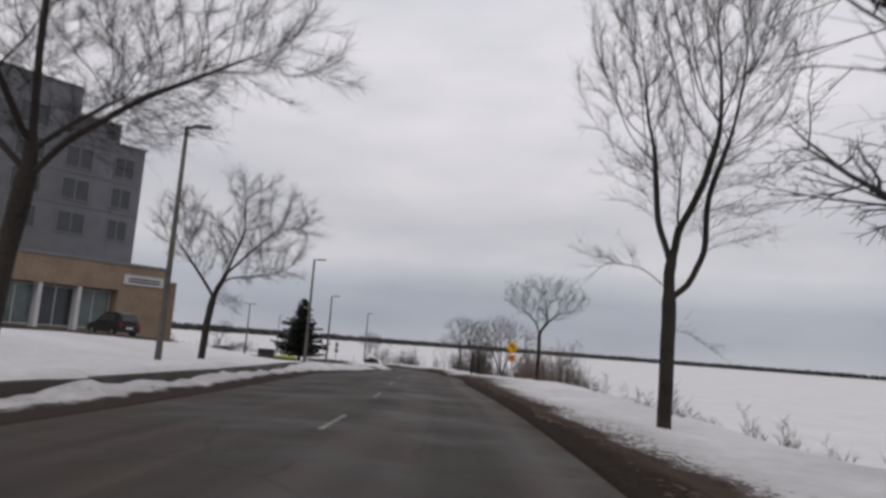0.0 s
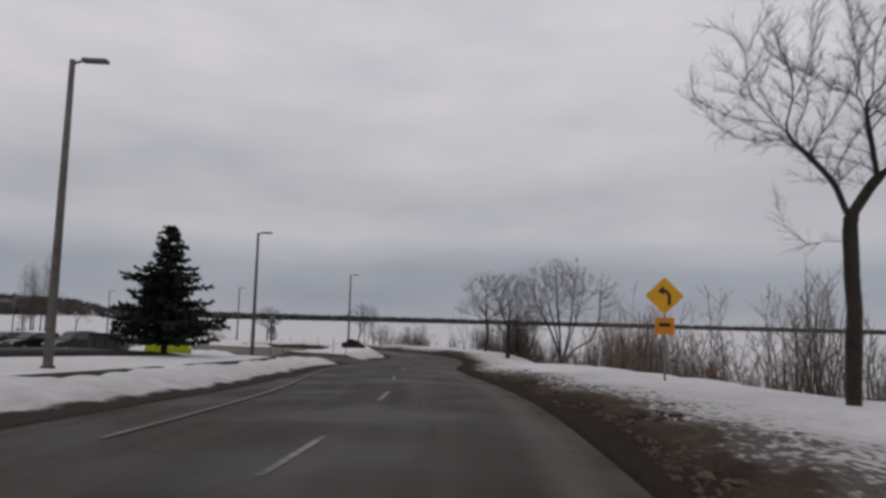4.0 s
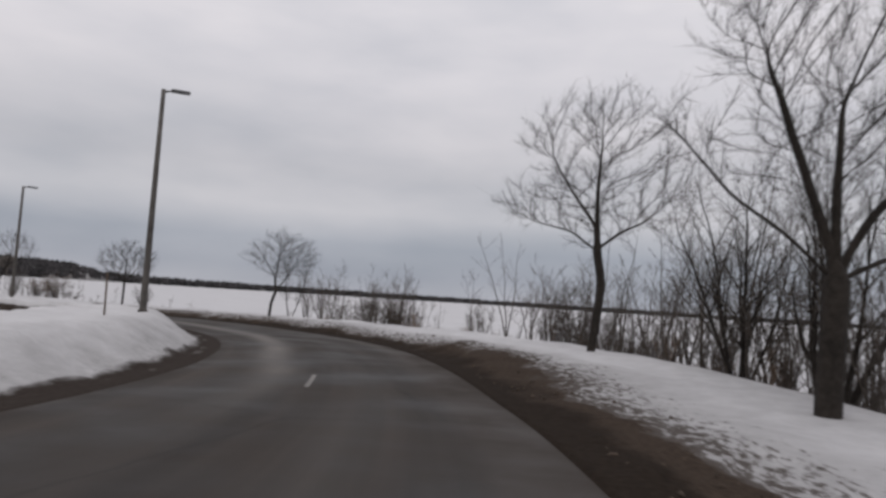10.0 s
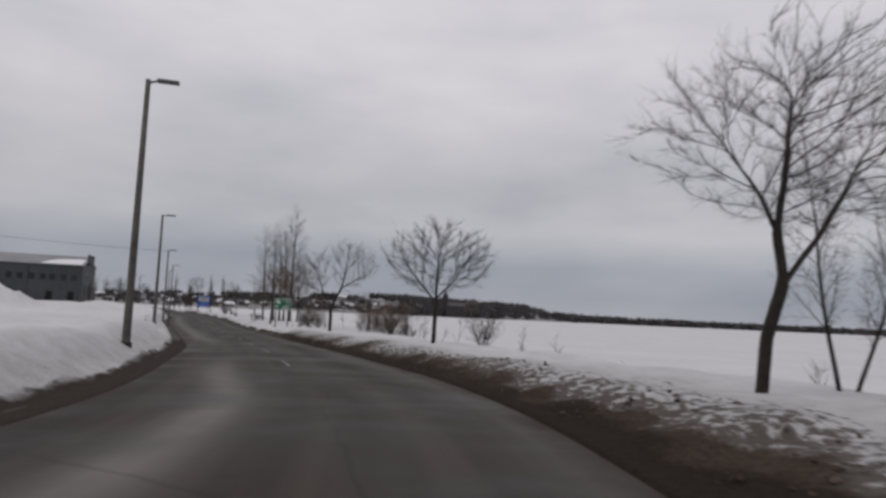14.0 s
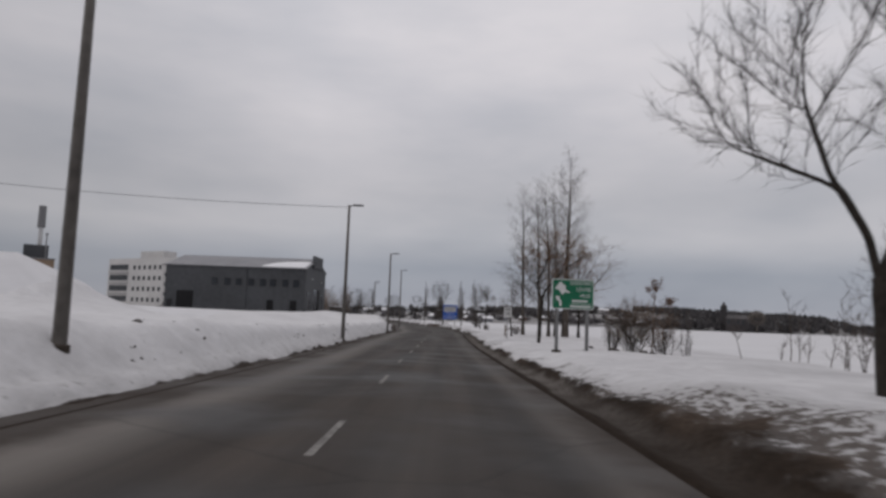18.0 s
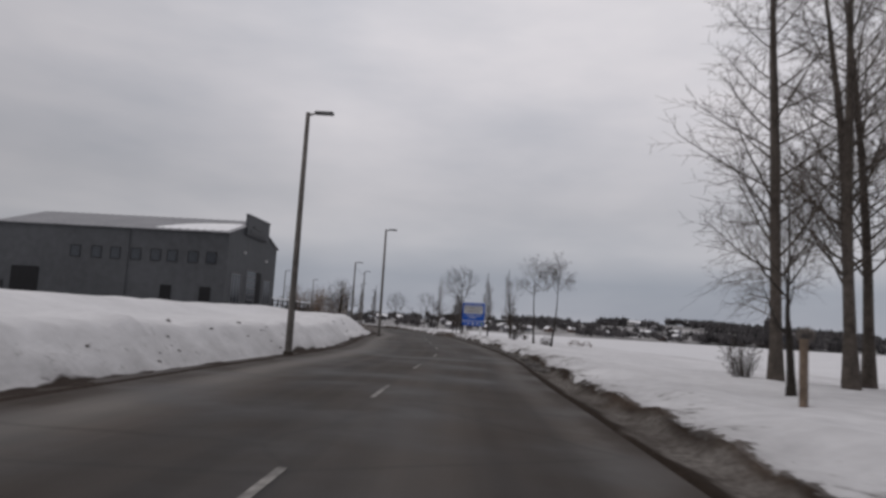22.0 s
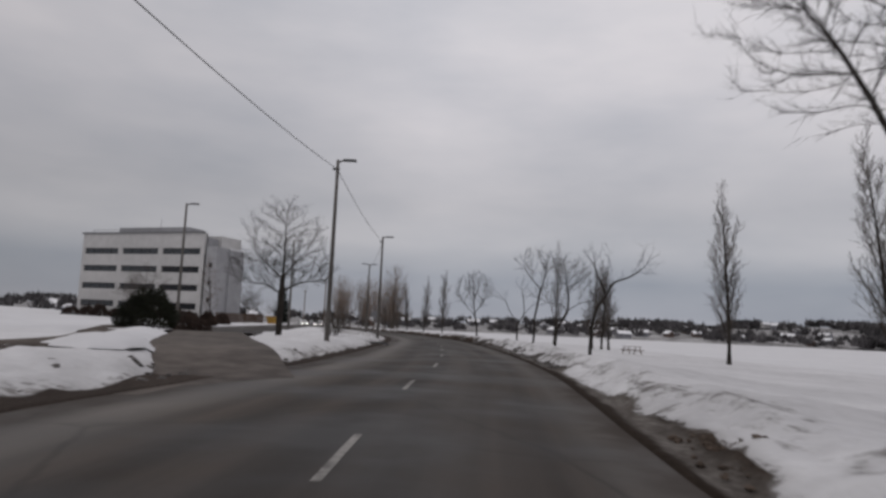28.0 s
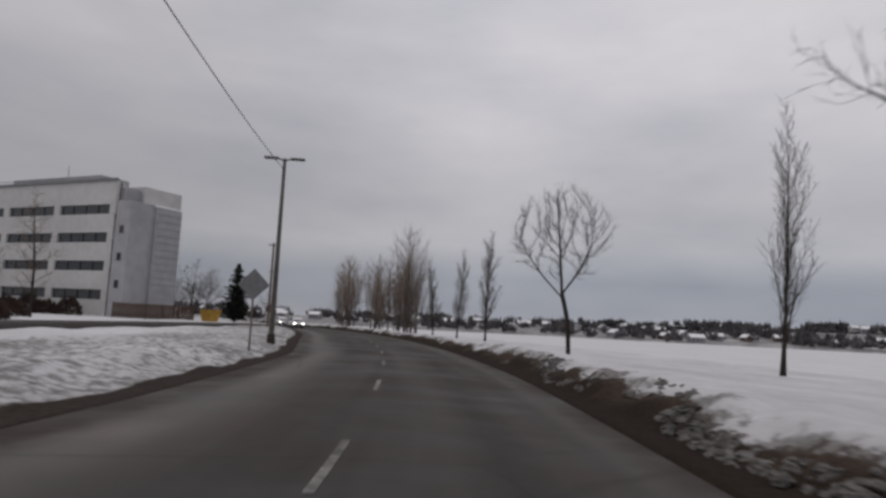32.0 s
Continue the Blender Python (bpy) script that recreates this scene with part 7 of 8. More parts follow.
def build_green_sign():
    # board face plane through its two upper corners
    ax, ay, bx, by = -84.05, 197.25, -83.2, 199.0
    W, Hh = math.hypot(bx - ax, by - ay), 1.36
    mx, my = (ax + bx) / 2, (ay + by) / 2
    rz = math.degrees(math.atan2(by - ay, bx - ax))
    zc = 3.14 - Hh / 2
    ob = thing("direction_sign", pose(mx, my, zc, 0, 0, rz), "green direction sign with white lettering on two steel posts", "sign")
    part("board", plate(rounded(W, Hh, 0.09), 0.0, 0.035), WHITE, ob, "white rim")
    part("face", plate(rounded(W - 0.07, Hh - 0.07, 0.08), -0.006, 0.0), GREEN, ob, "green reflective face")
    part("board_back", plate(rounded(W - 0.02, Hh - 0.02, 0.08), 0.035, 0.045), SIGNBACK, ob)
    for x in (-W * 0.36, W * 0.36):
        gz = float(ground_at(mx + x * math.cos(radians(rz)), my + x * math.sin(radians(rz)))[0]) - zc
        part("post", box(x - 0.07, x + 0.07, 0.05, 0.17, gz - 0.4, Hh / 2 - 0.1, 0.01), GALV, ob)
        part("footing", tube([(x, 0.11, gz - 0.3), (x, 0.11, gz + 0.05)], [0.3, 0.2], 10), EARTH, ob, "bare earth round the post")
    u = W / 2.2
    lettering("word", "DOWNTOWN", 0.24, Matrix.Translation((0.42 * u, -0.012, 0.50)), WHITE, ob, 1.12 * u)
    lettering("word", "CENTRE", 0.24, Matrix.Translation((0.56 * u, -0.012, 0.22)), WHITE, ob, 0.76 * u)
    lettering("word", "VILLE", 0.24, Matrix.Translation((0.64 * u, -0.012, -0.06)), WHITE, ob, 0.55 * u)
    for x, z, w in ((0.36, -0.30, 0.82), (0.42, -0.43, 1.05), (0.40, -0.55, 1.1)):
        part("text_bar", box((x - w / 2) * u, (x + w / 2) * u, -0.012, -0.006, z - (0.012 if z == -0.43 else 0.04), z + (0.012 if z == -0.43 else 0.04)), WHITE, ob)
    blob = [(-0.95, 0.26), (-0.72, 0.52), (-0.58, 0.56), (-0.56, 0.45), (-0.42, 0.42), (-0.38, 0.2), (-0.12, 0.08), (-0.28, 0.06), (-0.42, 0.10), (-0.56, -0.04), (-0.76, 0.2), (-0.88, 0.2)]
    part("emblem", plate([(x * u, z) for x, z in blob], -0.012, -0.006), WHITE, ob, "white map shape")
    arrow = [(-0.60, -0.55), (-0.71, -0.55), (-0.71, -0.38), (-0.76, -0.28), (-0.83, -0.34), (-0.92, -0.10), (-0.67, -0.12), (-0.72, -0.20), (-0.62, -0.30), (-0.60, -0.42)]
    part("arrow", plate([(x * u, z) for x, z in arrow], -0.012, -0.006), WHITE, ob, "white arrow bending left")


def build_blue_sign():
    ax, ay, bx, by = -199.46, 259.65, -196.4, 261.5
    W, Hh = math.hypot(bx - ax, by - ay), 3.35
    rz = math.degrees(math.atan2(by - ay, bx - ax))
    zc = 4.27 - Hh / 2
    mx, my = (ax + bx) / 2, (ay + by) / 2
    ob = thing("waterfront_sign", pose(mx, my, zc, 0, 0, rz), "large blue waterfront sign with a pale panel on two posts", "sign")
    part("board", box(-W / 2, W / 2, 0, 0.16, -Hh / 2 + 0.65, Hh / 2, 0.015), BLUE, ob)
    part("lower_board", box(-W / 2 + 0.02, W / 2 - 0.02, 0.02, 0.14, -Hh / 2, -Hh / 2 + 0.63, 0.01), BLUE, ob)
    part("rim", box(-W / 2, W / 2, -0.012, 0.0, -Hh / 2 + 0.66, -Hh / 2 + 0.72), WHITE, ob)
    part("rim", box(-W / 2, W / 2, -0.012, 0.0, Hh / 2 - 0.06, Hh / 2 - 0.02), WHITE, ob)
    part("panel", plate(shifted(rounded(W * 0.86, 1.12, 0.05), 0.0, 0.62), -0.02, 0.0), PANEL, ob, "pale grey name panel")
    lettering("word", "LA PROMENADE", 0.36, Matrix.Translation((0, -0.03, 0.86)), BLACK, ob, W * 0.74)
    lettering("word", "WATERFRONT", 0.36, Matrix.Translation((0, -0.03, 0.40)), BLACK, ob, W * 0.62)
    for x, z, w, h in ((-0.85, 1.37, 1.2, 0.10), (0.75, 1.37, 1.4, 0.10), (-0.55, -0.19, 1.35, 0.09), (0.85, -0.19, 0.95, 0.09), (-0.55, -0.48, 0.35, 0.12), (0.1, -0.48, 0.7, 0.14)):
        part("text_bar", box(x - w / 2, x + w / 2, -0.014, -0.001, z - h / 2, z + h / 2), PANEL, ob)
    for k in range(5):
        c = -W / 2 + W * (k + 0.5) / 5 + 0.02
        part("icon_tile", plate(shifted(rounded(0.52, 0.52, 0.04), c, -Hh / 2 + 0.33), -0.004, 0.02), BLUE, ob)
    z = -Hh / 2 + 0.33
    c = [-W / 2 + W * (k + 0.5) / 5 + 0.02 for k in range(5)]
    lettering("question_mark", "?", 0.42, Matrix.Translation((c[0], -0.015, z)), WHITE, ob)
    part("icon", plate([(c[1] - 0.16, z + 0.10), (c[1] + 0.16, z + 0.10), (c[1] + 0.09, z - 0.02), (c[1] + 0.12, z - 0.16), (c[1] + 0.05, z - 0.04), (c[1] - 0.05, z - 0.04), (c[1] - 0.12, z - 0.16), (c[1] - 0.09, z - 0.02)], -0.014, -0.005), WHITE, ob, "white picnic table mark")
    part("icon", plate([(c[2] - 0.14, z + 0.02), (c[2] - 0.05, z + 0.17), (c[2] + 0.1, z + 0.15), (c[2] + 0.06, z + 0.0), (c[2] + 0.18, z - 0.12), (c[2] - 0.1, z - 0.17)], -0.014, -0.005), WHITE, ob, "white mark")
    for d in (-0.1, 0.1):
        part("icon", plate(shifted(rounded(0.09, 0.30, 0.04), c[3] + d, z), -0.014, -0.005), WHITE, ob, "white upright mark")
    part("icon", plate([(c[4] - 0.13, z - 0.15), (c[4] - 0.13, z + 0.16), (c[4] + 0.03, z + 0.12), (c[4] + 0.15, z - 0.15)], -0.014, -0.005), LIME, ob, "green and white mark")
    for x in (-W * 0.39, W * 0.31):
        gz = float(ground_at(mx + x * math.cos(radians(rz)), my + x * math.sin(radians(rz)))[0]) - zc
        part("post", box(x - 0.11, x + 0.11, 0.17, 0.39, gz - 0.4, Hh / 2 - 0.3, 0.015), WHITE, ob, "white painted timber post")
        part("footing", tube([(x, 0.28, gz - 0.3), (x, 0.28, gz + 0.06)], [0.4, 0.26], 10), EARTH, ob, "bare earth round the post")
    for x in (-W / 2 + 0.05, W * 0.22):
        gz = float(ground_at(mx + x * math.cos(radians(rz)), my + x * math.sin(radians(rz)))[0]) - zc
        part("back_post", box(x - 0.08, x + 0.08, 1.0, 1.16, gz - 0.4, -0.6, 0.01), WOODPOST, ob, "dark timber back post")
        part("brace", tube([(x, 1.05, -0.7), (x, 0.25, 0.3)], [0.05, 0.05], 6), WOODPOST, ob)


def sign_post(m, h, mat=GALV):
    return box(-0.03, 0.03, 0.02, 0.08, -0.5, h, 0.006)


def build_small_signs():
    # curve warning: amber diamond with a bent arrow and a tab below
    x, y = 4.87, 63.9
    gz = float(ground_at(x, y)[0])
    ob = thing("curve_sign", pose(x, y, gz, 0, 0, -4), "amber diamond curve sign with an orange tab on a post", "sign")
    H0 = 6.48 - gz
    part("post", sign_post(None, H0 + 0.4), GALV, ob)
    d = 0.62
    part("diamond", plate([(0, H0 - d), (d, H0), (0, H0 + d), (-d, H0)], -0.015, 0.0), YELLOW, ob)
    part("arrow", plate(shifted([(0.10, -0.30), (0.20, -0.30), (0.20, 0.02), (0.10, 0.18), (-0.02, 0.22), (-0.02, 0.32), (-0.22, 0.16), (-0.02, 0.02), (-0.02, 0.12), (0.06, 0.08), (0.10, 0.0)], 0, H0), -0.022, -0.016), BLACK, ob, "black arrow bending left")
    part("tab", plate(shifted(rounded(0.62, 0.55, 0.05), 0, H0 - 0.98), -0.015, 0.0), ORANGE, ob)
    part("text_bar", box(-0.18, 0.18, -0.022, -0.016, H0 - 1.0, H0 - 0.88), BLACK, ob)
    # speed limit
    x, y = -106.1, 210.7
    gz = float(ground_at(x, y)[0])
    ob = thing("speed_sign", pose(x, y, gz, 0, 0, heading(260)), "white speed limit sign on a thin post", "sign")
    part("post", sign_post(None, 2.55), GALV, ob)
    part("board", plate(shifted(rounded(0.62, 0.78, 0.05), 0, 2.25), -0.012, 0.0), WHITE, ob)
    lettering("number", "50", 0.44, Matrix.Translation((0, -0.018, 2.14)), BLACK, ob)
    part("text_bar", box(-0.24, 0.24, -0.018, -0.012, 2.44, 2.53), BLACK, ob)
    x, y = -118.6, 219.45
    ob = thing("marker_post", pose(x, y, float(ground_at(x, y)[0])), "short grey marker post in the snow", "post")
    part("post", box(-0.06, 0.06, -0.06, 0.06, -0.4, 1.2, 0.01), WOODPOST, ob)
    # signs seen from the back
    x, y = -16.45, 92.6
    gz = float(land_slope(y)) + 0.15
    ob = thing("stop_sign", pose(x, y, gz, 0, 0, 60), "stop sign and plate seen from their bare backs", "sign")
    part("post", sign_post(None, 3.2), WOODPOST, ob)
    part("octagon", plate([(0.38 * math.cos(radians(22.5 + 45 * k)), 2.0 + 0.38 * math.sin(radians(22.5 + 45 * k))) for k in range(8)], -0.012, 0.0), SIGNBACK, ob)
    part("upper_plate", plate(shifted(rounded(0.6, 0.6, 0.04), 0, 2.75), -0.012, 0.0), SIGNBACK, ob)
    for x, y, zt in ((-279.2, 273.2, 2.5),):
        gz = float(ground_at(x, y)[0])
        ob = thing("diamond_sign", pose(x, y, gz, 0, 0, 70), "diamond sign seen from its bare grey back", "sign")
        part("post", sign_post(None, zt + 0.3), WOODPOST, ob)
        part("diamond", plate([(0, zt - 0.62), (0.62, zt), (0, zt + 0.62), (-0.62, zt)], -0.012, 0.0), SIGNBACK, ob)


build_green_sign()
build_blue_sign()
build_small_signs()


# ---- cables ----
def cable(a, b, sag, label):
    a, b = Vector(a), Vector(b)
    pts = [a.lerp(b, k / 16) - Vector((0, 0, sag * 4 * (k / 16) * (1 - k / 16))) for k in range(17)]
    ob = new("cable", finish(tube(pts, [0.019] * 17, 5), "cable", BLACK))
    tagged(ob, label, "cable", "overhead cables")


for a, b in zip([9, 10, 11], [10, 11, 12]):
    P = [(*LAMPS[k][:2], LAMP_BASE[k] + LAMPS[k][2] - 0.55) if k < 12 else (-288.3, 274.6, 8.4) for k in (a, b)]
    cable(P[0], P[1], 0.35, "thin black cable strung between lamp poles")
cable((-106.7, 196.55, 9.0), (-133, 152, 12.4), 0.9, "thin black cable from a lamp pole over the snow")
x, y = -133, 152
ob = thing("utility_pole", pose(x, y, float(ground_at(x, y)[0])), "wooden utility pole in the snow field", "pole")
part("pole", tube([(0, 0, -0.5), (0, 0, 12.9)], [0.17, 0.1], 8), WOODPOST, ob)
for k in (10, 11):
    ob = thing("cable_bracket", pose(*LAMPS[k][:2], LAMP_BASE[k] + LAMPS[k][2] - 0.6, 0, 0, heading(390)), "small cable bracket on a lamp pole", "bracket")
    part("bracket", box(-0.28, 0.12, -0.05, 0.05, 0, 0.12, 0.01), LAMPHEAD, ob)

# ---- gate ----
gx, gy = 5.75, 121.5


def build_gate():
    g0 = float(ground_at(gx + 2.2, gy - 0.6)[0])
    ob = thing("field_gate", pose(gx, gy, g0, 0, 0, -15), "rusty tubular steel gate across a lake track", "gate")
    part("gate_post", box(-0.07, 0.07, -0.07, 0.07, -0.5, 1.5, 0.01), BARK, ob)
    part("hinge", box(-0.02, 0.14, -0.03, 0.03, 0.95, 1.05), STEEL, ob)
    Lg = 4.9
    for z in (0.55, 1.30):
        part("rail", tube([(0.1, 0, z), (Lg, 0, z + 0.02)], [0.035, 0.035], 8), STEEL, ob)
    for x0, x1, z0, z1 in ((0.1, 1.3, 0.55, 1.3), (1.3, 2.5, 1.3, 0.55), (2.5, 3.7, 0.55, 1.3), (3.7, Lg, 1.3, 0.55)):
        part("brace", tube([(x0, 0, z0), (x1, 0, z1)], [0.026, 0.026], 6), STEEL, ob)
    for x in (0.12, Lg):
        part("stile", tube([(x, 0, 0.5), (x, 0, 1.34)], [0.035, 0.035], 8), STEEL, ob)
    part("gate_post", box(Lg + 0.05, Lg + 0.19, -0.07, 0.07, -0.8, 1.4, 0.01), BARK, ob)


build_gate()


# ---- evergreens ----
def spruce(m, height, radius, seed, label, bare_foot=0.1):
    """Whorls of drooping boughs, each a fan of needle sprays."""
    rng = random.Random(seed)
    ob = thing("spruce_tree", m, label, "tree")
    part("trunk", tube([(0, 0, -0.4), (0, 0, height * 0.5), (0, 0, height * 0.98)], [0.2, 0.12, 0.02], 8), BARK, ob)
    v, f = [], []
    z = height * bare_foot
    while z < height * 0.985:
        u = (z / height - bare_foot) / (1 - bare_foot)
        R = radius * (1 - u) ** 0.8 * (0.75 + 0.25 * math.sin(min(1, u * 5) * 1.57)) + 0.12
        n = 8 if u < 0.6 else 6
        a0, whorl = rng.uniform(0, 6.28), rng.uniform(0.72, 1.15)
        for k in range(n):
            a = a0 + 6.283 * k / n + rng.uniform(-0.25, 0.25)
            r = R * rng.uniform(0.5, 1.2) * whorl
            d = Vector((math.cos(a), math.sin(a), 0))
            s = Vector((-d.y, d.x, 0))
            lift = rng.uniform(-0.16, 0.16)
            steps = max(3, int(r / 0.16))
            for q in range(steps):
                t = (q + 0.6) / steps
                c = d * r * t + Vector((0, 0, z + lift + 0.30 * t * t * r * 0.5 - 0.10 * t * r + rng.uniform(-0.07, 0.07)))
                for w in range(9):
                    sp = s * rng.uniform(-1, 1) + d * rng.uniform(0.1, 0.8) + Vector((0, 0, rng.uniform(-0.35, 0.65)))
                    sp = sp.normalized() * rng.uniform(0.2, 0.42) * (0.6 + 0.5 * (1 - u))
                    wd = sp.cross(Vector((rng.uniform(-1, 1), rng.uniform(-1, 1), rng.uniform(-1, 1)))).normalized() * rng.uniform(0.05, 0.1)
                    b = len(v)
                    v += [tuple(c - wd), tuple(c + wd), tuple(c + sp)]
                    f.append((b, b + 1, b + 2))
        z += height * 0.027 * (1.15 - 0.4 * u)
    me = bpy.data.meshes.new("foliage")
    me.from_pydata(v, [], f)
    me.materials.append(NEEDLE)
    part("foliage", me, None, ob, "dark green needles")
    return ob


x, y = -18.1, 78.2
spruce(pose(x, y, 2.95), 7.4, 3.1, 5, "dark green spruce in the snow beside a lamp pole", 0.13)


def leafy_mound(name, m, rx, ry, h, n, mat, seed, label, category, blade=0.22):
    """A clipped or snow-pressed shrub: many small sprays over a mound of stems."""
    rng = random.Random(seed)
    v, f = [], []
    for _ in range(n):
        a, c = rng.uniform(0, 6.283), rng.uniform(0, 1)
        r = math.sqrt(1 - c * c) * rng.uniform(0.75, 1.04)
        bump_ = 1 + 0.12 * math.sin(3 * a + seed) + 0.1 * math.sin(5 * a + 9 * c)
        p = Vector((rx * r * math.cos(a) * bump_, ry * r * math.sin(a) * bump_, h * (0.06 + 0.94 * c * rng.uniform(0.8, 1.06) * bump_)))
        out = Vector((p.x / rx, p.y / ry, p.z / h + 0.2)).normalized()
        d = (out + Vector((rng.uniform(-0.8, 0.8), rng.uniform(-0.8, 0.8), rng.uniform(-0.3, 0.9)))).normalized() * blade * rng.uniform(0.6, 1.3)
        w = d.cross(Vector((rng.uniform(-1, 1), rng.uniform(-1, 1), rng.uniform(-1, 1)))).normalized() * blade * 0.24
        b = len(v)
        v += [tuple(p - w), tuple(p + w), tuple(p + d)]
        f.append((b, b + 1, b + 2))
    ob = thing(name, m, label, category)
    me = bpy.data.meshes.new("foliage")
    me.from_pydata(v, [], f)
    me.materials.append(mat)
    part("foliage", me, None, ob)
    bm = bmesh.new()
    for k in range(9):
        a = 6.283 * k / 9
        add_tube(bm, [(0.1 * math.cos(a), 0.1 * math.sin(a), -0.2), (rx * 0.5 * math.cos(a), ry * 0.5 * math.sin(a), h * 0.45), (rx * 0.7 * math.cos(a), ry * 0.7 * math.sin(a), h * 0.7)], [0.05, 0.03, 0.01], 5)
    part("stems", bm, BARK, ob)
    return ob


SHRUB = material("dense brown twigs", (0.060, 0.040, 0.032), 0.95, var=0.3, scale=5)
tx, ty = -14.6, 116.4
leafy_mound("low_shrub", pose(tx, ty, float(ground_at(tx, ty)[0]) - 0.12, 0, 8, 35), 1.2, 0.55, 0.85, 5200, SHRUB, 3, "low dark brown shrub pressed into the snow island", "shrub", 0.16)
hx, hy = -247.6, 247.9
leafy_mound("cedar_hedge", pose(hx, hy, float(ground_at(hx, hy)[0]) - 0.1, 0, 0, heading(400)), 1.9, 2.6, 2.6, 9000, CEDAR, 4, "dark clipped cedar shrub on the snow", "shrub", 0.2)
hx, hy = spot(398.5, -16.2)[:2]
leafy_mound("cedar_shrub", pose(float(hx), float(hy), float(ground_at(hx, hy)[0]) - 0.1), 1.0, 1.2, 1.1, 3500, SHRUB, 5, "small dark shrub beside the hedge", "shrub", 0.16)
for k, (s, lat, w) in enumerate([(470, -27, 3.5), (492, -33, 4.5), (455, -30, 3.0), (446, -26, 1.6)]):
    hx, hy = spot(s, lat)[:2]
    leafy_mound("brown_hedge", pose(float(hx), float(hy), float(ground_at(hx, hy)[0]) - 0.1, 0, 0, heading(s)), 1.0, w, 1.5, 3500, SHRUB, 20 + k, "brown leafless hedge before the white building", "hedge", 0.25)

OFFICE_FOOT = Matrix.Translation((-391.5, 227.5, -0.6)) @ Matrix.Rotation(math.atan2(28.4, 26.4), 4, "Z")
for k in range(8):
    p = OFFICE_FOOT @ Vector((3 + 4.6 * k, -4.0 + 0.6 * (k % 2), 0))
    leafy_mound("brown_hedge", pose(p.x, p.y, float(ground_at(p.x, p.y)[0]) - 0.1, 0, 0, 47), 2.5, 1.2, 1.9 + 0.4 * (k % 3), 1500, SHRUB, 40 + k, "brown leafless hedge before the white building", "hedge", 0.4)
SKIPPAINT = material("dull yellow paint", (0.36, 0.21, 0.035), 0.6, var=0.25, scale=3)
YARDFENCE = material("brown fence boards", (0.085, 0.055, 0.040), 0.9, var=0.25, scale=3)


def yard_fence():
    """A board fence beside the office yard."""
    x0, y0 = -352.0, 258.5
    gz = float(ground_at(x0, y0)[0])
    ob = thing("board_fence", pose(x0, y0, gz, 0, 0, 92), "brown wooden board fence beside the office yard", "fence")
    board, post = finish(box(-0.09, 0.09, -0.02, 0.02, 0.05, 2.0, 0.01), "board", YARDFENCE), finish(box(-0.06, 0.06, 0.02, 0.14, -0.4, 2.1), "post", YARDFENCE)
    for k in range(46):
        part("board", board, None, ob).matrix_local = Matrix.Translation((0.22 * k, 0, 0))
    for k in range(6):
        part("post", post, None, ob).matrix_local = Matrix.Translation((2.0 * k, 0, 0))
    for z in (0.5, 1.6):
        part("rail", box(-0.1, 10.1, 0.02, 0.07, z - 0.05, z + 0.05), YARDFENCE, ob)
    x0, y0 = -352.0, 270.6
    gz = float(ground_at(x0, y0)[0])
    ob = thing("yellow_skip", pose(x0, y0, gz, 0, 0, 92), "yellow steel skip beside the board fence", "skip")
    bm = bmesh.new()
    lo = [bm.verts.new(c) for c in ((-1.0, -0.8, 0), (1.0, -0.8, 0), (1.0, 0.8, 0), (-1.0, 0.8, 0))]
    hi = [bm.verts.new(c) for c in ((-1.4, -0.9, 1.5), (1.4, -0.9, 1.5), (1.4, 0.9, 1.5), (-1.4, 0.9, 1.5))]
    bm.faces.new(lo[::-1])
    bm.faces.new(hi)
    for i in range(4):
        bm.faces.new((lo[i], lo[(i + 1) % 4], hi[(i + 1) % 4], hi[i]))
    part("body", bm, SKIPPAINT, ob)
    for y in (-0.93, 0.93):
        part("rim", box(-1.45, 1.45, y - 0.05, y + 0.05, 1.5, 1.6, 0.01), SKIPPAINT, ob)
    for x in (-0.6, 0.0, 0.6):
        part("rib", box(x - 0.06, x + 0.06, -0.97, -0.9, 0.2, 1.45, 0.01), SKIPPAINT, ob)


yard_fence()
spruce(pose(-362.0, 274.0, float(ground_at(-362.0, 274.0)[0])), 8.8, 2.7, 91, "dark tree beside the yard fence", 0.05)


# ---- loose things ----
def build_bin():
    ob = thing("grit_bin", pose(-22.0, 87.6, float(land_slope(87.6)) - 0.08, 0, 0, 12) @ Matrix.Diagonal((0.76, 0.85, 0.9, 1)), "lime green plastic grit bin with sloping lid", "bin")
    part("body", plate([(-1.75, 0.0), (1.75, 0.0), (1.85, 0.75), (-1.85, 0.75)], -0.65, 0.65), LIME, ob)
    bm = plate([(-1.9, 0.75), (1.9, 0.75), (1.65, 1.1), (-1.65, 1.1)], -0.7, 0.7)
    part("lid", bm, LIME, ob, "sloping lime green lid")
    ob = thing("dumpster", pose(-22.6, 80.9, 3.0, 0, 0, 8), "dark grey steel waste container", "container")
    part("body", box(-0.9, 0.9, -0.7, 0.7, 0, 1.15, 0.03), DARKCLAD, ob)
    part("lid", box(-0.95, 0.95, -0.75, 0.75, 1.15, 1.24, 0.02), BLACK, ob)
    for x in (-0.6, 0.0, 0.6):
        part("rib", box(x - 0.05, x + 0.05, -0.76, -0.7, 0.05, 1.1), DARKCLAD, ob)


build_bin()


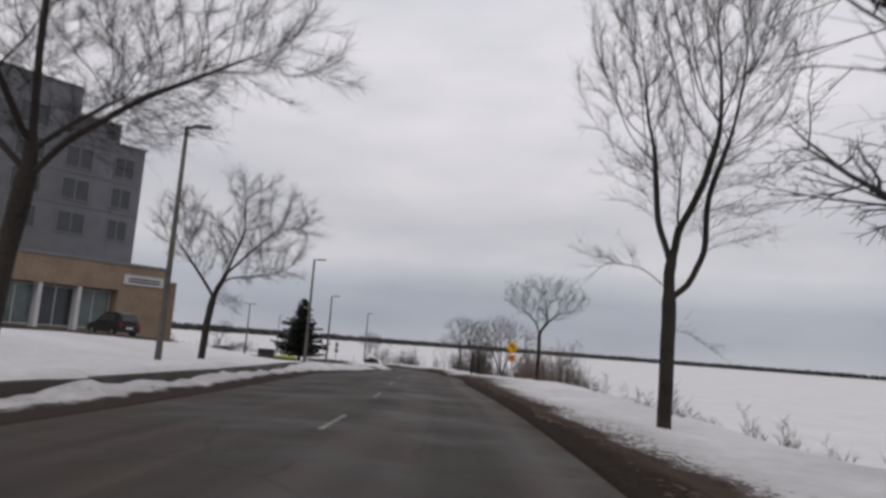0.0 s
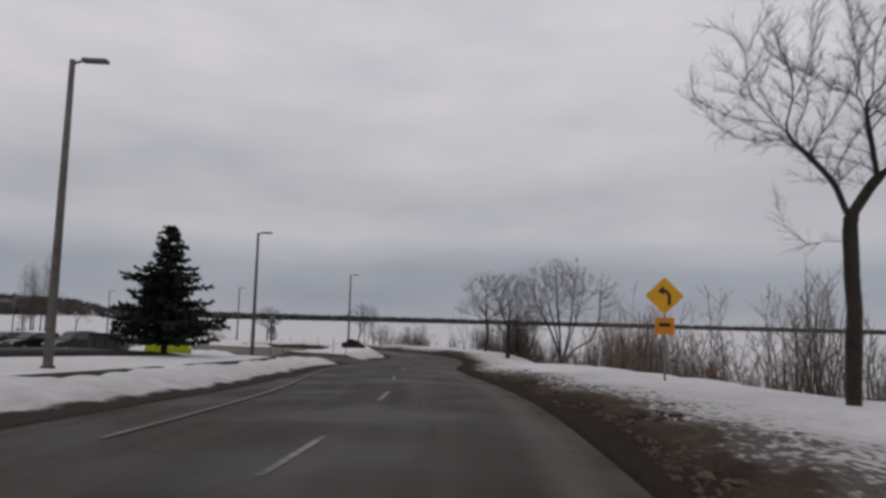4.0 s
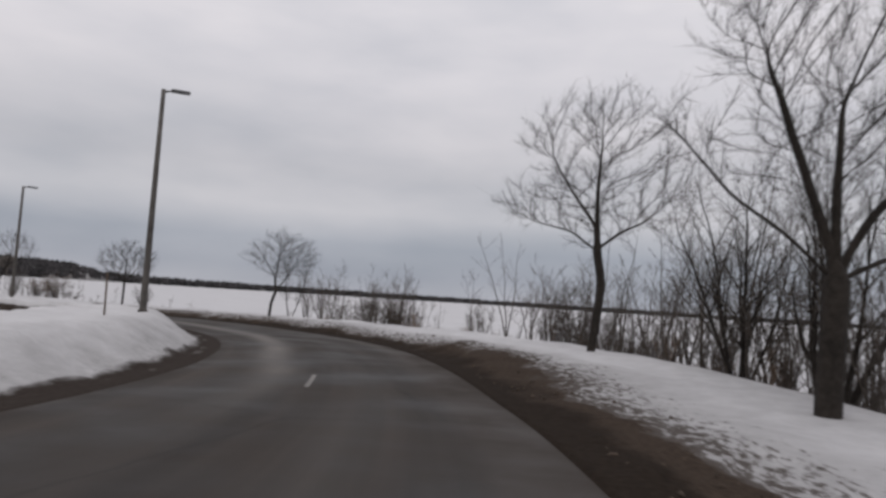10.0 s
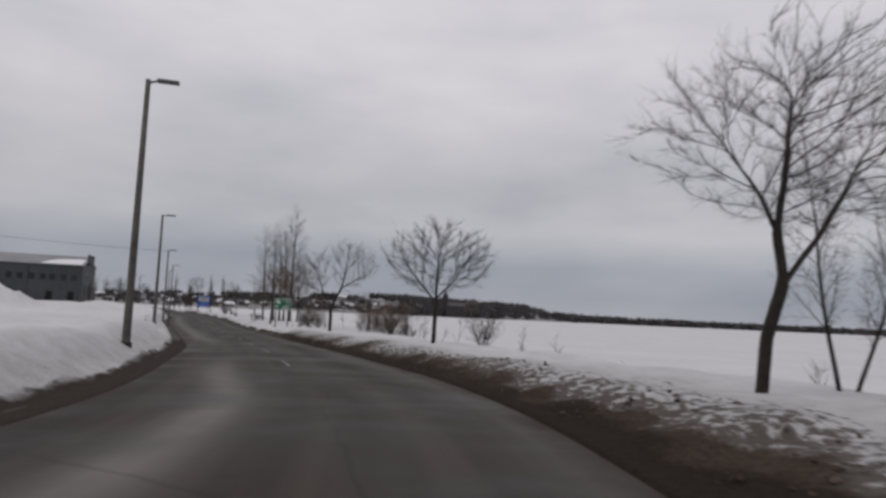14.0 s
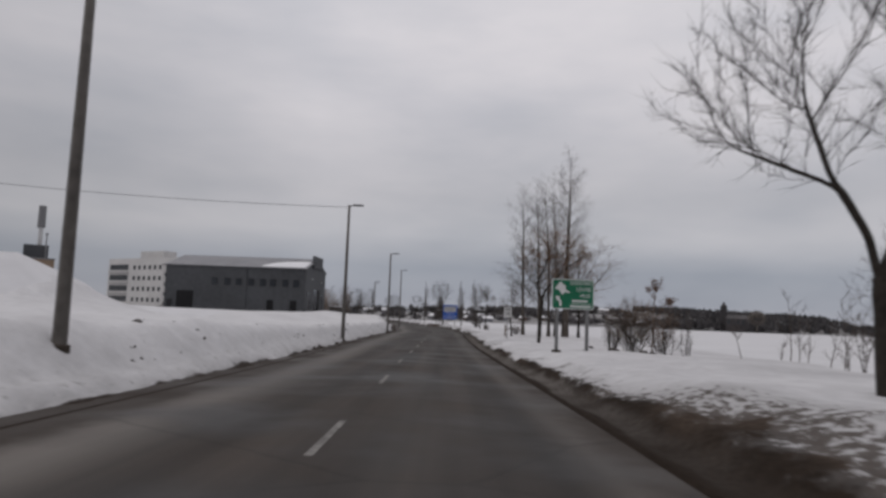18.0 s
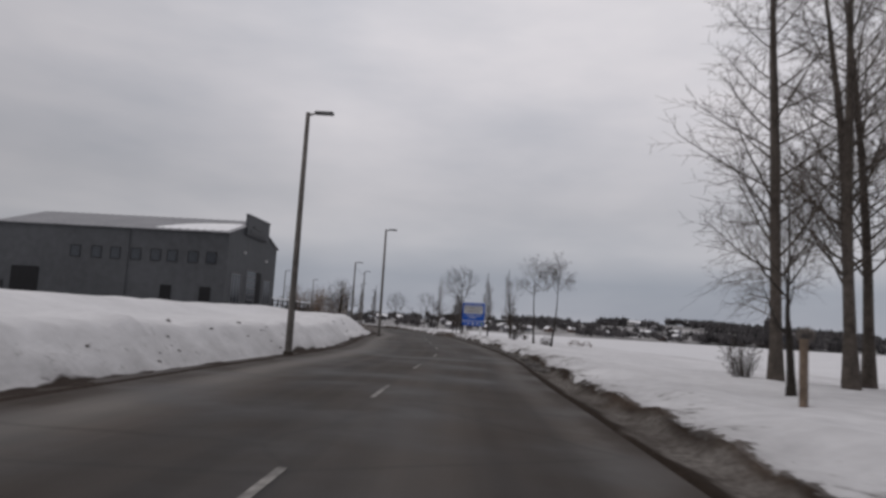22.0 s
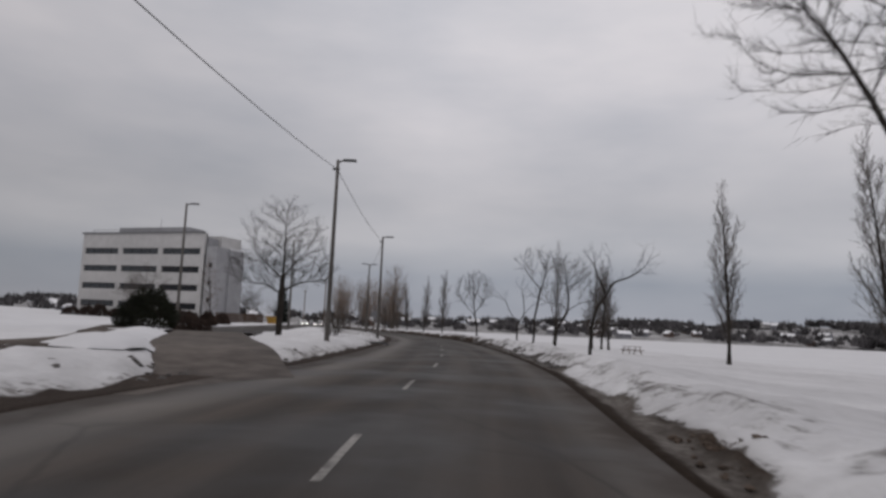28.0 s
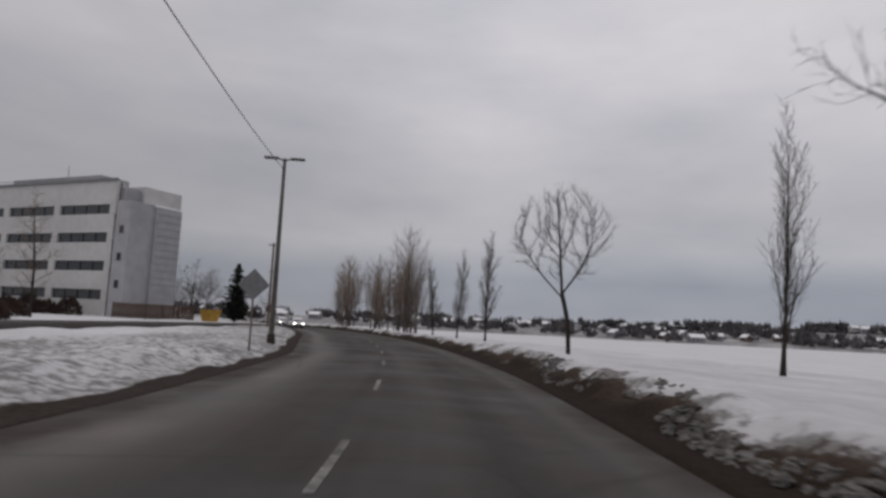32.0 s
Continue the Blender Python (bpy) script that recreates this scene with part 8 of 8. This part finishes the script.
def picnic_table(m):
    ob = thing("picnic_table", m, "weathered wooden picnic table in the snow", "table", "picnic tables on the snow field")
    for k in range(5):
        part("top_plank", box(-0.9, 0.9, -0.36 + 0.148 * k, -0.236 + 0.148 * k, 0.72, 0.76, 0.006), WOODPOST, ob)
    for y in (-0.72, 0.58):
        part("seat_plank", box(-0.9, 0.9, y, y + 0.14, 0.42, 0.46, 0.006), WOODPOST, ob)
    for x in (-0.65, 0.65):
        part("crossbar", box(x - 0.03, x + 0.03, -0.72, 0.72, 0.36, 0.42), WOODPOST, ob)
        for sg in (-1, 1):
            part("leg", tube([(x, sg * 0.66, -0.1), (x, sg * 0.28, 0.72)], [0.045, 0.045], 6), WOODPOST, ob)
    return ob


# a log and stones on the lake bank
log = thing("fallen_log", pose(-88.1, 203.4, float(ground_at(-88.1, 203.4)[0]), 0, 0, -36), "dark fallen log lying in the snow", "log")
part("log", tube([(-1.3, 0, 0.05), (-0.4, 0.05, 0.08), (0.5, -0.03, 0.07), (1.3, 0.04, 0.0)], [0.07, 0.08, 0.07, 0.05], 8), BARK, log)
rng = random.Random(12)
for x, y, r in ((-84.6, 201.6, 0.3), (-81.5, 200.4, 0.24), (-80.9, 200.3, 0.2), (-83.0, 201.3, 0.16)):
    stone = thing("rock", pose(x, y, float(ground_at(x, y)[0]), 0, 0, rng.uniform(0, 360)), "dark rock half buried in the snow", "rock", "rocks on the lake bank")
    bm = bmesh.new()
    bmesh.ops.create_icosphere(bm, subdivisions=2, radius=r)
    for q in bm.verts:
        q.co = Vector((q.co.x * 1.3, q.co.y, q.co.z * 0.75)) * rng.uniform(0.82, 1.12)
    part("stone", bm, EARTH, stone)

# bare poles beyond the bend
pole_one = None
for x, y, top in ((-327.5, 276.75, 8.6), (-360.7, 278.8, 7.9)):
    g = float(ground_at(x, y)[0])
    if pole_one is None:
        pole_one = thing("utility_pole", pose(x, y, g, 0, 0, 80), "dark wooden utility pole with a short crossarm", "pole", "poles beyond the bend")
        part("pole", tube([(0, 0, -0.5), (0, 0, top - g)], [0.14, 0.10], 8), WOODPOST, pole_one)
        part("crossarm", box(-0.5, 0.5, -0.05, 0.05, top - g - 0.3, top - g - 0.18, 0.01), WOODPOST, pole_one)
    else:
        copy_thing(pole_one, pose(x, y, top - 8.6 + float(ground_at(-327.5, 276.75)[0]), 0, 0, 75))
pipe = thing("drain_pipe", pose(-241.6, 263.0, float(ground_at(-241.6, 263.0)[0]), 0, 0, 75), "short dark curved pipe lying in the snow", "pipe")
part("pipe", tube([(-0.8, 0, 0.0), (-0.55, 0.02, 0.11), (0, 0.06, 0.14), (0.5, 0.02, 0.10), (0.75, 0, -0.02)], [0.05, 0.055, 0.055, 0.055, 0.05], 8), DARKCLAD, pipe)

table_one = None
for s, lat, turn in ((347.6, 19.0, 60), (347.8, 20.6, 70), (422.5, 18.2, 15)):
    m = on_ground(s, lat, 0.05, turn)
    if table_one is None:
        table_one = picnic_table(m)
    else:
        copy_thing(table_one, m)

# marker stakes on the snow island
stake = None
for s, lat, h in ((101.3, -8.1, 1.3), (109.8, -12.0, 0.9), (118.9, -12.1, 0.9), (94.9, -11.8, 1.3), (115.6, -13.4, 1.0), (103.5, -9.5, 1.2), (128, -7.6, 1.1), (366.5, -12.5, 1.1)):
    m = on_ground(s, lat, 0.0)
    if stake is None:
        stake = thing("marker_stake", m, "thin dark plough marker stake in the snow", "stake", "plough marker stakes")
        part("stake", tube([(0, 0, -0.4), (0.05, 0, 1.2)], [0.03, 0.025], 6), WOODPOST, stake)
    else:
        copy_thing(stake, m @ Matrix.Rotation(s, 4, "Z"))


# ---- vehicles ----
CARPAINT = {n: material(n, c, 0.3, 0.2, var=0.06, spec=0.5) for n, c in (("black car paint", (0.014, 0.014, 0.016)), ("dark grey car paint", (0.04, 0.042, 0.046)), ("silver car paint", (0.36, 0.36, 0.37)), ("white car paint", (0.62, 0.62, 0.62)))}
RIM = material("alloy rim", (0.3, 0.3, 0.3), 0.4, metal=0.7, var=0.1)
LIGHTGLASS = material("red lamp glass", (0.22, 0.012, 0.010), 0.3, var=0.1)
headlamp = bpy.data.materials.new("lit headlamp")
headlamp.use_nodes = True
headlamp.node_tree.nodes["Principled BSDF"].inputs["Emission Color"].default_value = (1, 0.97, 0.9, 1)
headlamp.node_tree.nodes["Principled BSDF"].inputs["Emission Strength"].default_value = 6.0


def car(m, paint, suv, label, lit=False):
    """A car along +x on wheels, from a side outline swept across with tumblehome."""
    ob = thing("parked_car", m, label, "car")
    L0, top = (4.5, 1.66) if suv else (4.5, 1.44)
    lower = [(-L0 / 2, 0.35), (L0 / 2, 0.32), (L0 / 2 + 0.02, 0.62), (L0 / 2 - 0.12, 0.80), (1.05, 0.96), (-L0 / 2 + (0.12 if suv else 0.5), 1.0), (-L0 / 2, 0.92)]
    upper = [(1.08, 0.94), (0.35, top - 0.08), (0.0, top), (-1.2, top), (-1.55 if not suv else -1.8, top - 0.1), (-2.0 if not suv else -2.12, 0.98)]

    def sweep(outline, w0, w1, z0, z1):
        bm = bmesh.new()
        cols = []
        for sg in (-1, 1):
            cols.append([bm.verts.new((x, sg * (w0 + (w1 - w0) * min(1, max(0, (z - z0) / (z1 - z0)))), z)) for x, z in outline])
        bm.faces.new(cols[0])
        bm.faces.new(cols[1][::-1])
        n = len(outline)
        for i in range(n):
            bm.faces.new((cols[0][(i + 1) % n], cols[0][i], cols[1][i], cols[1][(i + 1) % n]))
        bmesh.ops.recalc_face_normals(bm, faces=bm.faces)
        bmesh.ops.bevel(bm, geom=bm.edges[:], offset=0.05, segments=2, affect="EDGES")
        return bm

    part("body", sweep(lower, 0.86, 0.88, 0.3, 1.0), CARPAINT[paint], ob)
    cab = part("cabin", sweep(upper, 0.84, 0.62, 0.95, top), CARPAINT[paint], ob)
    part("windscreen", plate([(0, 0), (1, 0), (0.92, 1), (0.08, 1)], -0.01, 0.01), GLASS_DARK, cab).matrix_local = Matrix.Translation((1.0, -0.68, 1.02)) @ Matrix.Rotation(math.pi / 2, 4, "Z") @ Matrix.Rotation(-0.92, 4, "X") @ Matrix.Diagonal((1.36, 1, 0.68, 1))
    part("rear_window", plate([(0, 0), (1, 0), (0.9, 1), (0.1, 1)], -0.01, 0.01), GLASS_DARK, cab).matrix_local = Matrix.Translation((-2.03 if not suv else -2.13, 0.62, 1.08)) @ Matrix.Rotation(-math.pi / 2, 4, "Z") @ Matrix.Rotation(-0.75 if not suv else -0.35, 4, "X") @ Matrix.Diagonal((1.24, 1, 0.48, 1))
    for sg in (-1, 1):
        for x0, x1, q in ((-0.45, 0.55, 0.0), (-1.55, -0.52, 0.0)):
            pts = [(x0, 1.03), (x1, 1.03), (x1 - (0.42 if x1 > 0 else 0), top - 0.13), (x0 + (0.25 if x0 < -1 else 0), top - 0.13)]
            w = part("side_window", plate(pts, -0.012, 0.012), GLASS_DARK, cab)
            for v in w.data.vertices:
                t = (v.co.z - 0.95) / (top - 0.95)
                v.co.y += sg * (0.845 - 0.22 * t)
    for x in (-1.4, 1.38):
        for sg in (-1, 1):
            t = part("tyre", tube([(x, sg * 0.68, 0.33), (x, sg * 0.88, 0.33)], [0.33, 0.33], 20), TYRE, ob)
            part("rim", tube([(x, sg * 0.875, 0.33), (x, sg * 0.895, 0.33)], [0.2, 0.19], 14), RIM, t)
    for sg in (-1, 1):
        part("headlight", box(L0 / 2 - 0.05, L0 / 2 + 0.035, sg * 0.62 - 0.16, sg * 0.62 + 0.16, 0.60, 0.74, 0.02), headlamp if lit else FRAME_PALE, ob)
        part("tail_light", box(-L0 / 2 - 0.025, -L0 / 2 + 0.05, sg * 0.70 - 0.12, sg * 0.70 + 0.12, 0.72, 0.92, 0.02), LIGHTGLASS, ob)
        part("mirror", box(0.62, 0.78, sg * 0.98 - 0.09, sg * 0.98 + 0.09, 1.0, 1.13, 0.02), CARPAINT[paint], ob)
    part("bumper", box(L0 / 2 - 0.02, L0 / 2 + 0.05, -0.8, 0.8, 0.34, 0.52, 0.02), BLACK, ob)
    part("number_plate", box(-L0 / 2 - 0.02, -L0 / 2 - 0.005, -0.26, 0.26, 0.58, 0.70), WHITE, ob)
    return ob


def parked(x, y, rz, paint, suv, label, lit=False, z=None):
    g = float(ground_at(x, y)[0]) if z is None else z
    return car(pose(x, y, g, 0, 0, rz), paint, suv, label, lit)


hotel_car = parked(-26.2, 50.8, 146, "black car paint", True, "black parked car before the hotel entrance", z=float(ground_at(-26.2, 50.8)[0]) + 0.1)
hotel_car.scale = (1.0, 1.0, 1.12)
for k, (x, y, p, suv) in enumerate([(-33.5, 96.0, "dark grey car paint", True), (-36.6, 95.6, "black car paint", False), (-39.6, 96.6, "dark grey car paint", False), (-43.0, 97.5, "silver car paint", False)]):
    parked(x, y, 250, p, suv, f"{p.replace(' paint', '')} parked in the snowy lot", z=float(land_slope(y)) + 0.05)
for s, lat, rz, p, suv in ((529, -4.2, 180, "white car paint", True), (537, -3.9, 180, "silver car paint", False), (552, -3.6, 180, "white car paint", True)):
    x, y = spot(s, lat)[:2]
    g = float(ground_at(x, y)[0]) + 0.05
    car(pose(float(x), float(y), g, 0, 0, heading(s) + 90 + rz), p, suv, "white car with lit headlights coming along the street" if p[0] == "w" else "silver car with lit headlights coming along the street", True)

# ---- the far shore ----
SHORE = [(-700, -40, 9), (-760, 180, 9), (-790, 320, 7), (-750, 420, 8), (-720, 520, 9), (-690, 620, 11), (-665, 750, 15), (-640, 870, 25), (-560, 1040, 22), (-450, 1240, 9), (-250, 1500, 9), (0, 1720, 7), (500, 1880, 7), (1100, 1800, 8), (1700, 1350, 8), (1950, 700, 8), (1900, -100, 8)]


def shore_line(step):
    pts = [Vector(p) for p in SHORE]
    out = []
    for a, b in zip(pts, pts[1:]):
        n = max(1, int((b.xy - a.xy).length / step))
        out += [a.lerp(b, k / n) for k in range(n)]
    return out + [pts[-1]]


def build_far():
    line = shore_line(18)
    P = np.array([tuple(p) for p in line])
    for _ in range(5):
        P[1:-1] = 0.5 * P[1:-1] + 0.25 * (P[:-2] + P[2:])
    P[:, :2] += 12 * np.stack([lumps(P[:, 0], P[:, 1], 60, 11), lumps(P[:, 0], P[:, 1], 60, 12)], -1)
    t = np.gradient(P[:, :2], axis=0)
    t /= np.hypot(*t.T)[:, None]
    n = np.stack([-t[:, 1], t[:, 0]], -1)  # inland, away from the lake
    depth = np.array([0, 6, 20, 45, 80, 130, 190, 260, 340])
    rise = np.array([-1.0, 0.06, 0.12, 0.3, 0.55, 0.8, 0.95, 1.0, 0.9])
    X = P[:, None, 0] + n[:, None, 0] * depth
    Y = P[:, None, 1] + n[:, None, 1] * depth
    Z = LAKE + np.where(rise < 0, -1.0, rise) * np.where(rise < 0, 1.0, P[:, None, 2]) + 1.5 * lumps(X, Y, 70, 13) * (rise > 0.2)
    hills = sheet("far_hills", np.dstack([X, Y, Z]).reshape(-1, 3), len(P), len(depth), FARHILL, flip=True)
    tagged(hills, "snowy hills along the far shore of the lake", "hills", kind="structure")

    def hill_at(i, d):
        return X[i, 0] + n[i, 0] * d, Y[i, 0] + n[i, 1] * d, float(np.interp(d, depth, Z[i]))

    # leafless woods: each tree a tuft of thin spikes
    rng = random.Random(31)
    groups = {"far_woods": ([], []), "far_conifers": ([], [])}
    for i in range(len(P) - 1):
        x, y = P[i, :2]
        town = -40 < y < 860 and x < -560
        forest = 880 < y < 1090 and x < -380
        count = 70 if town else 95 if forest else 52
        for _ in range(count):
            d = rng.uniform(3, 40) if not (town or forest) else rng.uniform(2, 230) ** 1.0
            if town and rng.random() < 0.35:
                d = rng.uniform(150, 260)
            px, py, pz = hill_at(i, d)
            px += t[i, 0] * rng.uniform(-9, 9)
            py += t[i, 1] * rng.uniform(-9, 9)
            if town and lumps(px, py, 42, 17) + 0.5 * lumps(px, py, 17, 18) < -0.12:  # gaps between the woods
                continue
            con = rng.random() < (0.05 if town else 0.22)
            v, f = groups["far_conifers" if con else "far_woods"]
            h = rng.uniform(5, 12) if town else rng.uniform(8, 13)
            w = h * (0.2 if con else rng.uniform(0.38, 0.62))
            for k in range(7 if con else 13):
                a = rng.uniform(0, 6.283)
                if con:
                    z0 = pz + h * 0.1 * k
                    r = w * (1 - k / 8)
                    b = len(v)
                    v += [(px + r * math.cos(a), py + r * math.sin(a), z0), (px + r * math.cos(a + 2.1), py + r * math.sin(a + 2.1), z0), (px + r * math.cos(a + 4.2), py + r * math.sin(a + 4.2), z0), (px, py, z0 + h * 0.42)]
                    f += [(b, b + 1, b + 3), (b + 1, b + 2, b + 3), (b + 2, b, b + 3)]
                else:
                    r = w * math.sqrt(rng.random())
                    tp = (px + r * math.cos(a), py + r * math.sin(a), pz + h * (1 - 0.45 * (r / w) ** 2) * rng.uniform(0.8, 1.05))
                    mx, my, mz = px + 0.5 * r * math.cos(a), py + 0.5 * r * math.sin(a), pz + h * 0.2
                    e = w * 0.28
                    b = len(v)
                    v += [(mx - e * math.sin(a + 0.8), my + e * math.cos(a + 0.8), mz), (mx + e * math.sin(a + 0.8), my - e * math.cos(a + 0.8), mz), tp]
                    f.append((b, b + 1, b + 2))
    for _ in range(150):  # woods below the church
        i = int(np.argmin(np.hypot(P[:, 0] + 622, P[:, 1] - 903))) + rng.randrange(-4, 5)
        px, py, pz = hill_at(i, rng.uniform(1, 9))
        px, py, h = px + t[i, 0] * rng.uniform(-9, 9), py + t[i, 1] * rng.uniform(-9, 9), rng.uniform(10, 17)
        v, f = groups["far_woods"]
        for k in range(13):
            a, r = rng.uniform(0, 6.283), h * 0.5 * math.sqrt(rng.random())
            b, e = len(v), h * 0.14
            mx, my = px + 0.5 * r * math.cos(a), py + 0.5 * r * math.sin(a)
            v += [(mx - e * math.sin(a + 0.8), my + e * math.cos(a + 0.8), pz + h * 0.2), (mx + e * math.sin(a + 0.8), my - e * math.cos(a + 0.8), pz + h * 0.2), (px + r * math.cos(a), py + r * math.sin(a), pz + h * (1 - 0.45 * (2 * r / h) ** 2) * rng.uniform(0.8, 1.05))]
            f.append((b, b + 1, b + 2))
    for name, (v, f) in groups.items():
        me = bpy.data.meshes.new(name)
        me.from_pydata(v, [], f)
        me.materials.append(FARWOOD if name == "far_woods" else FARPINE)
        tagged(new(name, me), "dark leafless woods on the far shore" if name == "far_woods" else "dark conifers on the far shore", "woods", kind="stuff")

    # houses in rows on the slope across the bay
    kinds = []
    for k, (w, l, h, mat) in enumerate([(7, 10, 3.6, HOUSE_PALE), (7, 11, 4.6, HOUSE_GREY), (8, 9, 3.4, HOUSE_BROWN), (8, 14, 4.2, HOUSE_GREY)]):
        bm = bmesh.new()
        ring = [(-w / 2, -2), (w / 2, -2), (w / 2, h), (0, h + w * 0.34), (-w / 2, h)]
        a = [bm.verts.new((x, -l / 2, z)) for x, z in ring]
        b = [bm.verts.new((x, l / 2, z)) for x, z in ring]
        bm.faces.new(a)
        bm.faces.new(b[::-1])
        for i in range(5):
            bm.faces.new((a[(i + 1) % 5], a[i], b[i], b[(i + 1) % 5]))
        bmesh.ops.recalc_face_normals(bm, faces=bm.faces)
        wall = finish(bm, "wall", mat)
        bm = bmesh.new()
        for sg in (-1, 1):
            q = [(sg * (w / 2 + 0.5), h - 0.34), (0, h + w * 0.34 + 0.02), (0, h + w * 0.34 + 0.4), (sg * (w / 2 + 0.5), h + 0.06)]
            a = [bm.verts.new((x, -l / 2 - 0.4, z)) for x, z in q]
            b = [bm.verts.new((x, l / 2 + 0.4, z)) for x, z in q]
            bm.faces.new(a)
            bm.faces.new(b[::-1])
            for i in range(4):
                bm.faces.new((a[(i + 1) % 4], a[i], b[i], b[(i + 1) % 4]))
        bmesh.ops.recalc_face_normals(bm, faces=bm.faces)
        roof = finish(bm, "roof", ROOFSNOW)
        wins = []
        for c in (-l * 0.3, 0, l * 0.3):
            for sg in (-1, 1):
                wins.append(finish(box(sg * w / 2 - 0.06, sg * w / 2 + 0.06, c - 0.7, c + 0.7, h * 0.35, h * 0.35 + 1.4), "window", GLASS_DARK))
        for sg in (-1, 1):
            wins.append(finish(box(-0.8, 0.8, sg * l / 2 - 0.06, sg * l / 2 + 0.06, h * 0.35, h * 0.35 + 1.4), "window", GLASS_DARK))
        kinds.append((wall, roof, wins))
    for i in range(3, len(P) - 1):
        x, y = P[i, :2]
        if not (y < 900 and x < -560):
            continue
        for row in (22, 60, 105, 160):
            if rng.random() < 0.45:
                px, py, pz = hill_at(i, row + rng.uniform(-12, 12))
                wall, roof, wins = rng.choice(kinds)
                ang = math.degrees(math.atan2(t[i, 1], t[i, 0])) + rng.choice((0, 90, 20, 70))
                ob = thing("house", pose(px, py, pz + 0.3, 0, 0, ang) @ Matrix.Scale(0.85, 4), "small house with a snowy roof across the bay", "house", "houses across the bay")
                part("wall", wall, None, ob)
                part("roof", roof, None, ob, "snow-covered roof")
                for wn in wins:
                    part("window", wn, None, ob)
    # church on its hill
    cx, cy = -622, 903
    i = int(np.argmin(np.hypot(P[:, 0] - cx, P[:, 1] - cy)))
    d = float((cx - P[i, 0]) * n[i, 0] + (cy - P[i, 1]) * n[i, 1])
    gz = float(np.interp(max(d, 0), depth, Z[i])) + 9
    ob = thing("church", pose(cx, cy, gz, 0, 0, 32), "dark stone church with a square tower on the hill", "church")
    part("nave", box(3, 27, -8, 8, -24, 8, 0.1), STONE, ob)
    bm = bmesh.new()
    a = [bm.verts.new((3, y, z)) for y, z in ((-8.4, 7.8), (8.4, 7.8), (0, 12.5))]
    b = [bm.verts.new((27.4, y, z)) for y, z in ((-8.4, 7.8), (8.4, 7.8), (0, 12.5))]
    bm.faces.new(a)
    bm.faces.new(b[::-1])
    for k in range(3):
        bm.faces.new((a[(k + 1) % 3], a[k], b[k], b[(k + 1) % 3]))
    bmesh.ops.recalc_face_normals(bm, faces=bm.faces)
    part("roof", bm, FARWOOD, ob)
    part("tower", box(-3.5, 3.5, -3.5, 3.5, -24, 23, 0.1), STONE, ob)
    part("spire", tube([(0, 0, 23), (0, 0, 28)], [3.0, 0.3], 8), FARWOOD, ob)
    # a broad pale crown beside it
    nrng = np.random.RandomState(8)
    pale = thing("willow_tree", pose(-572, 895.8, gz - 9), "broad pale leafless willow beside the church", "tree")
    part("trunk", tube([(0, 0, 0), (0, 0, 12)], [0.9, 0.6], 8), TWIG_PALE, pale)
    d = nrng.normal(size=(700, 3))
    d /= np.linalg.norm(d, axis=1)[:, None]
    crown = Wood()
    crown.spikes(np.array((0, 0, 17.0)) + d * (6, 6, 5), d * (5, 5, 4.5) + (0, 0, 1.0), 0.26)
    part("crown", crown.mesh("crown", TWIG_PALE), None, pale)
    for k in range(4):
        part("window", box(5.5 + 5.2 * k, 7.5 + 5.2 * k, -8.1, -7.9, 1, 6.5), GLASS_DARK, ob)


# blue-grey tint in the base colour stands for haze over the far shore
FARPINE = material("far dark conifers", (0.045, 0.049, 0.049), 1.0, var=0.3, scale=0.3)
STONE = material("dark church stone", (0.048, 0.044, 0.045), 0.9, var=0.2, scale=0.3)
HOUSE_PALE = material("pale house siding", (0.40, 0.39, 0.38), 0.8, var=0.15, scale=0.3)
HOUSE_GREY = material("grey house siding", (0.26, 0.26, 0.28), 0.8, var=0.15, scale=0.3)
HOUSE_BROWN = material("brown house brick", (0.14, 0.10, 0.085), 0.9, var=0.2, scale=0.3)
FARHILL = material("snow and brush on the far slope", (0.42, 0.415, 0.415), 0.9, var=0.1, scale=0.3, dark=(0.06, 0.054, 0.05))
build_far()
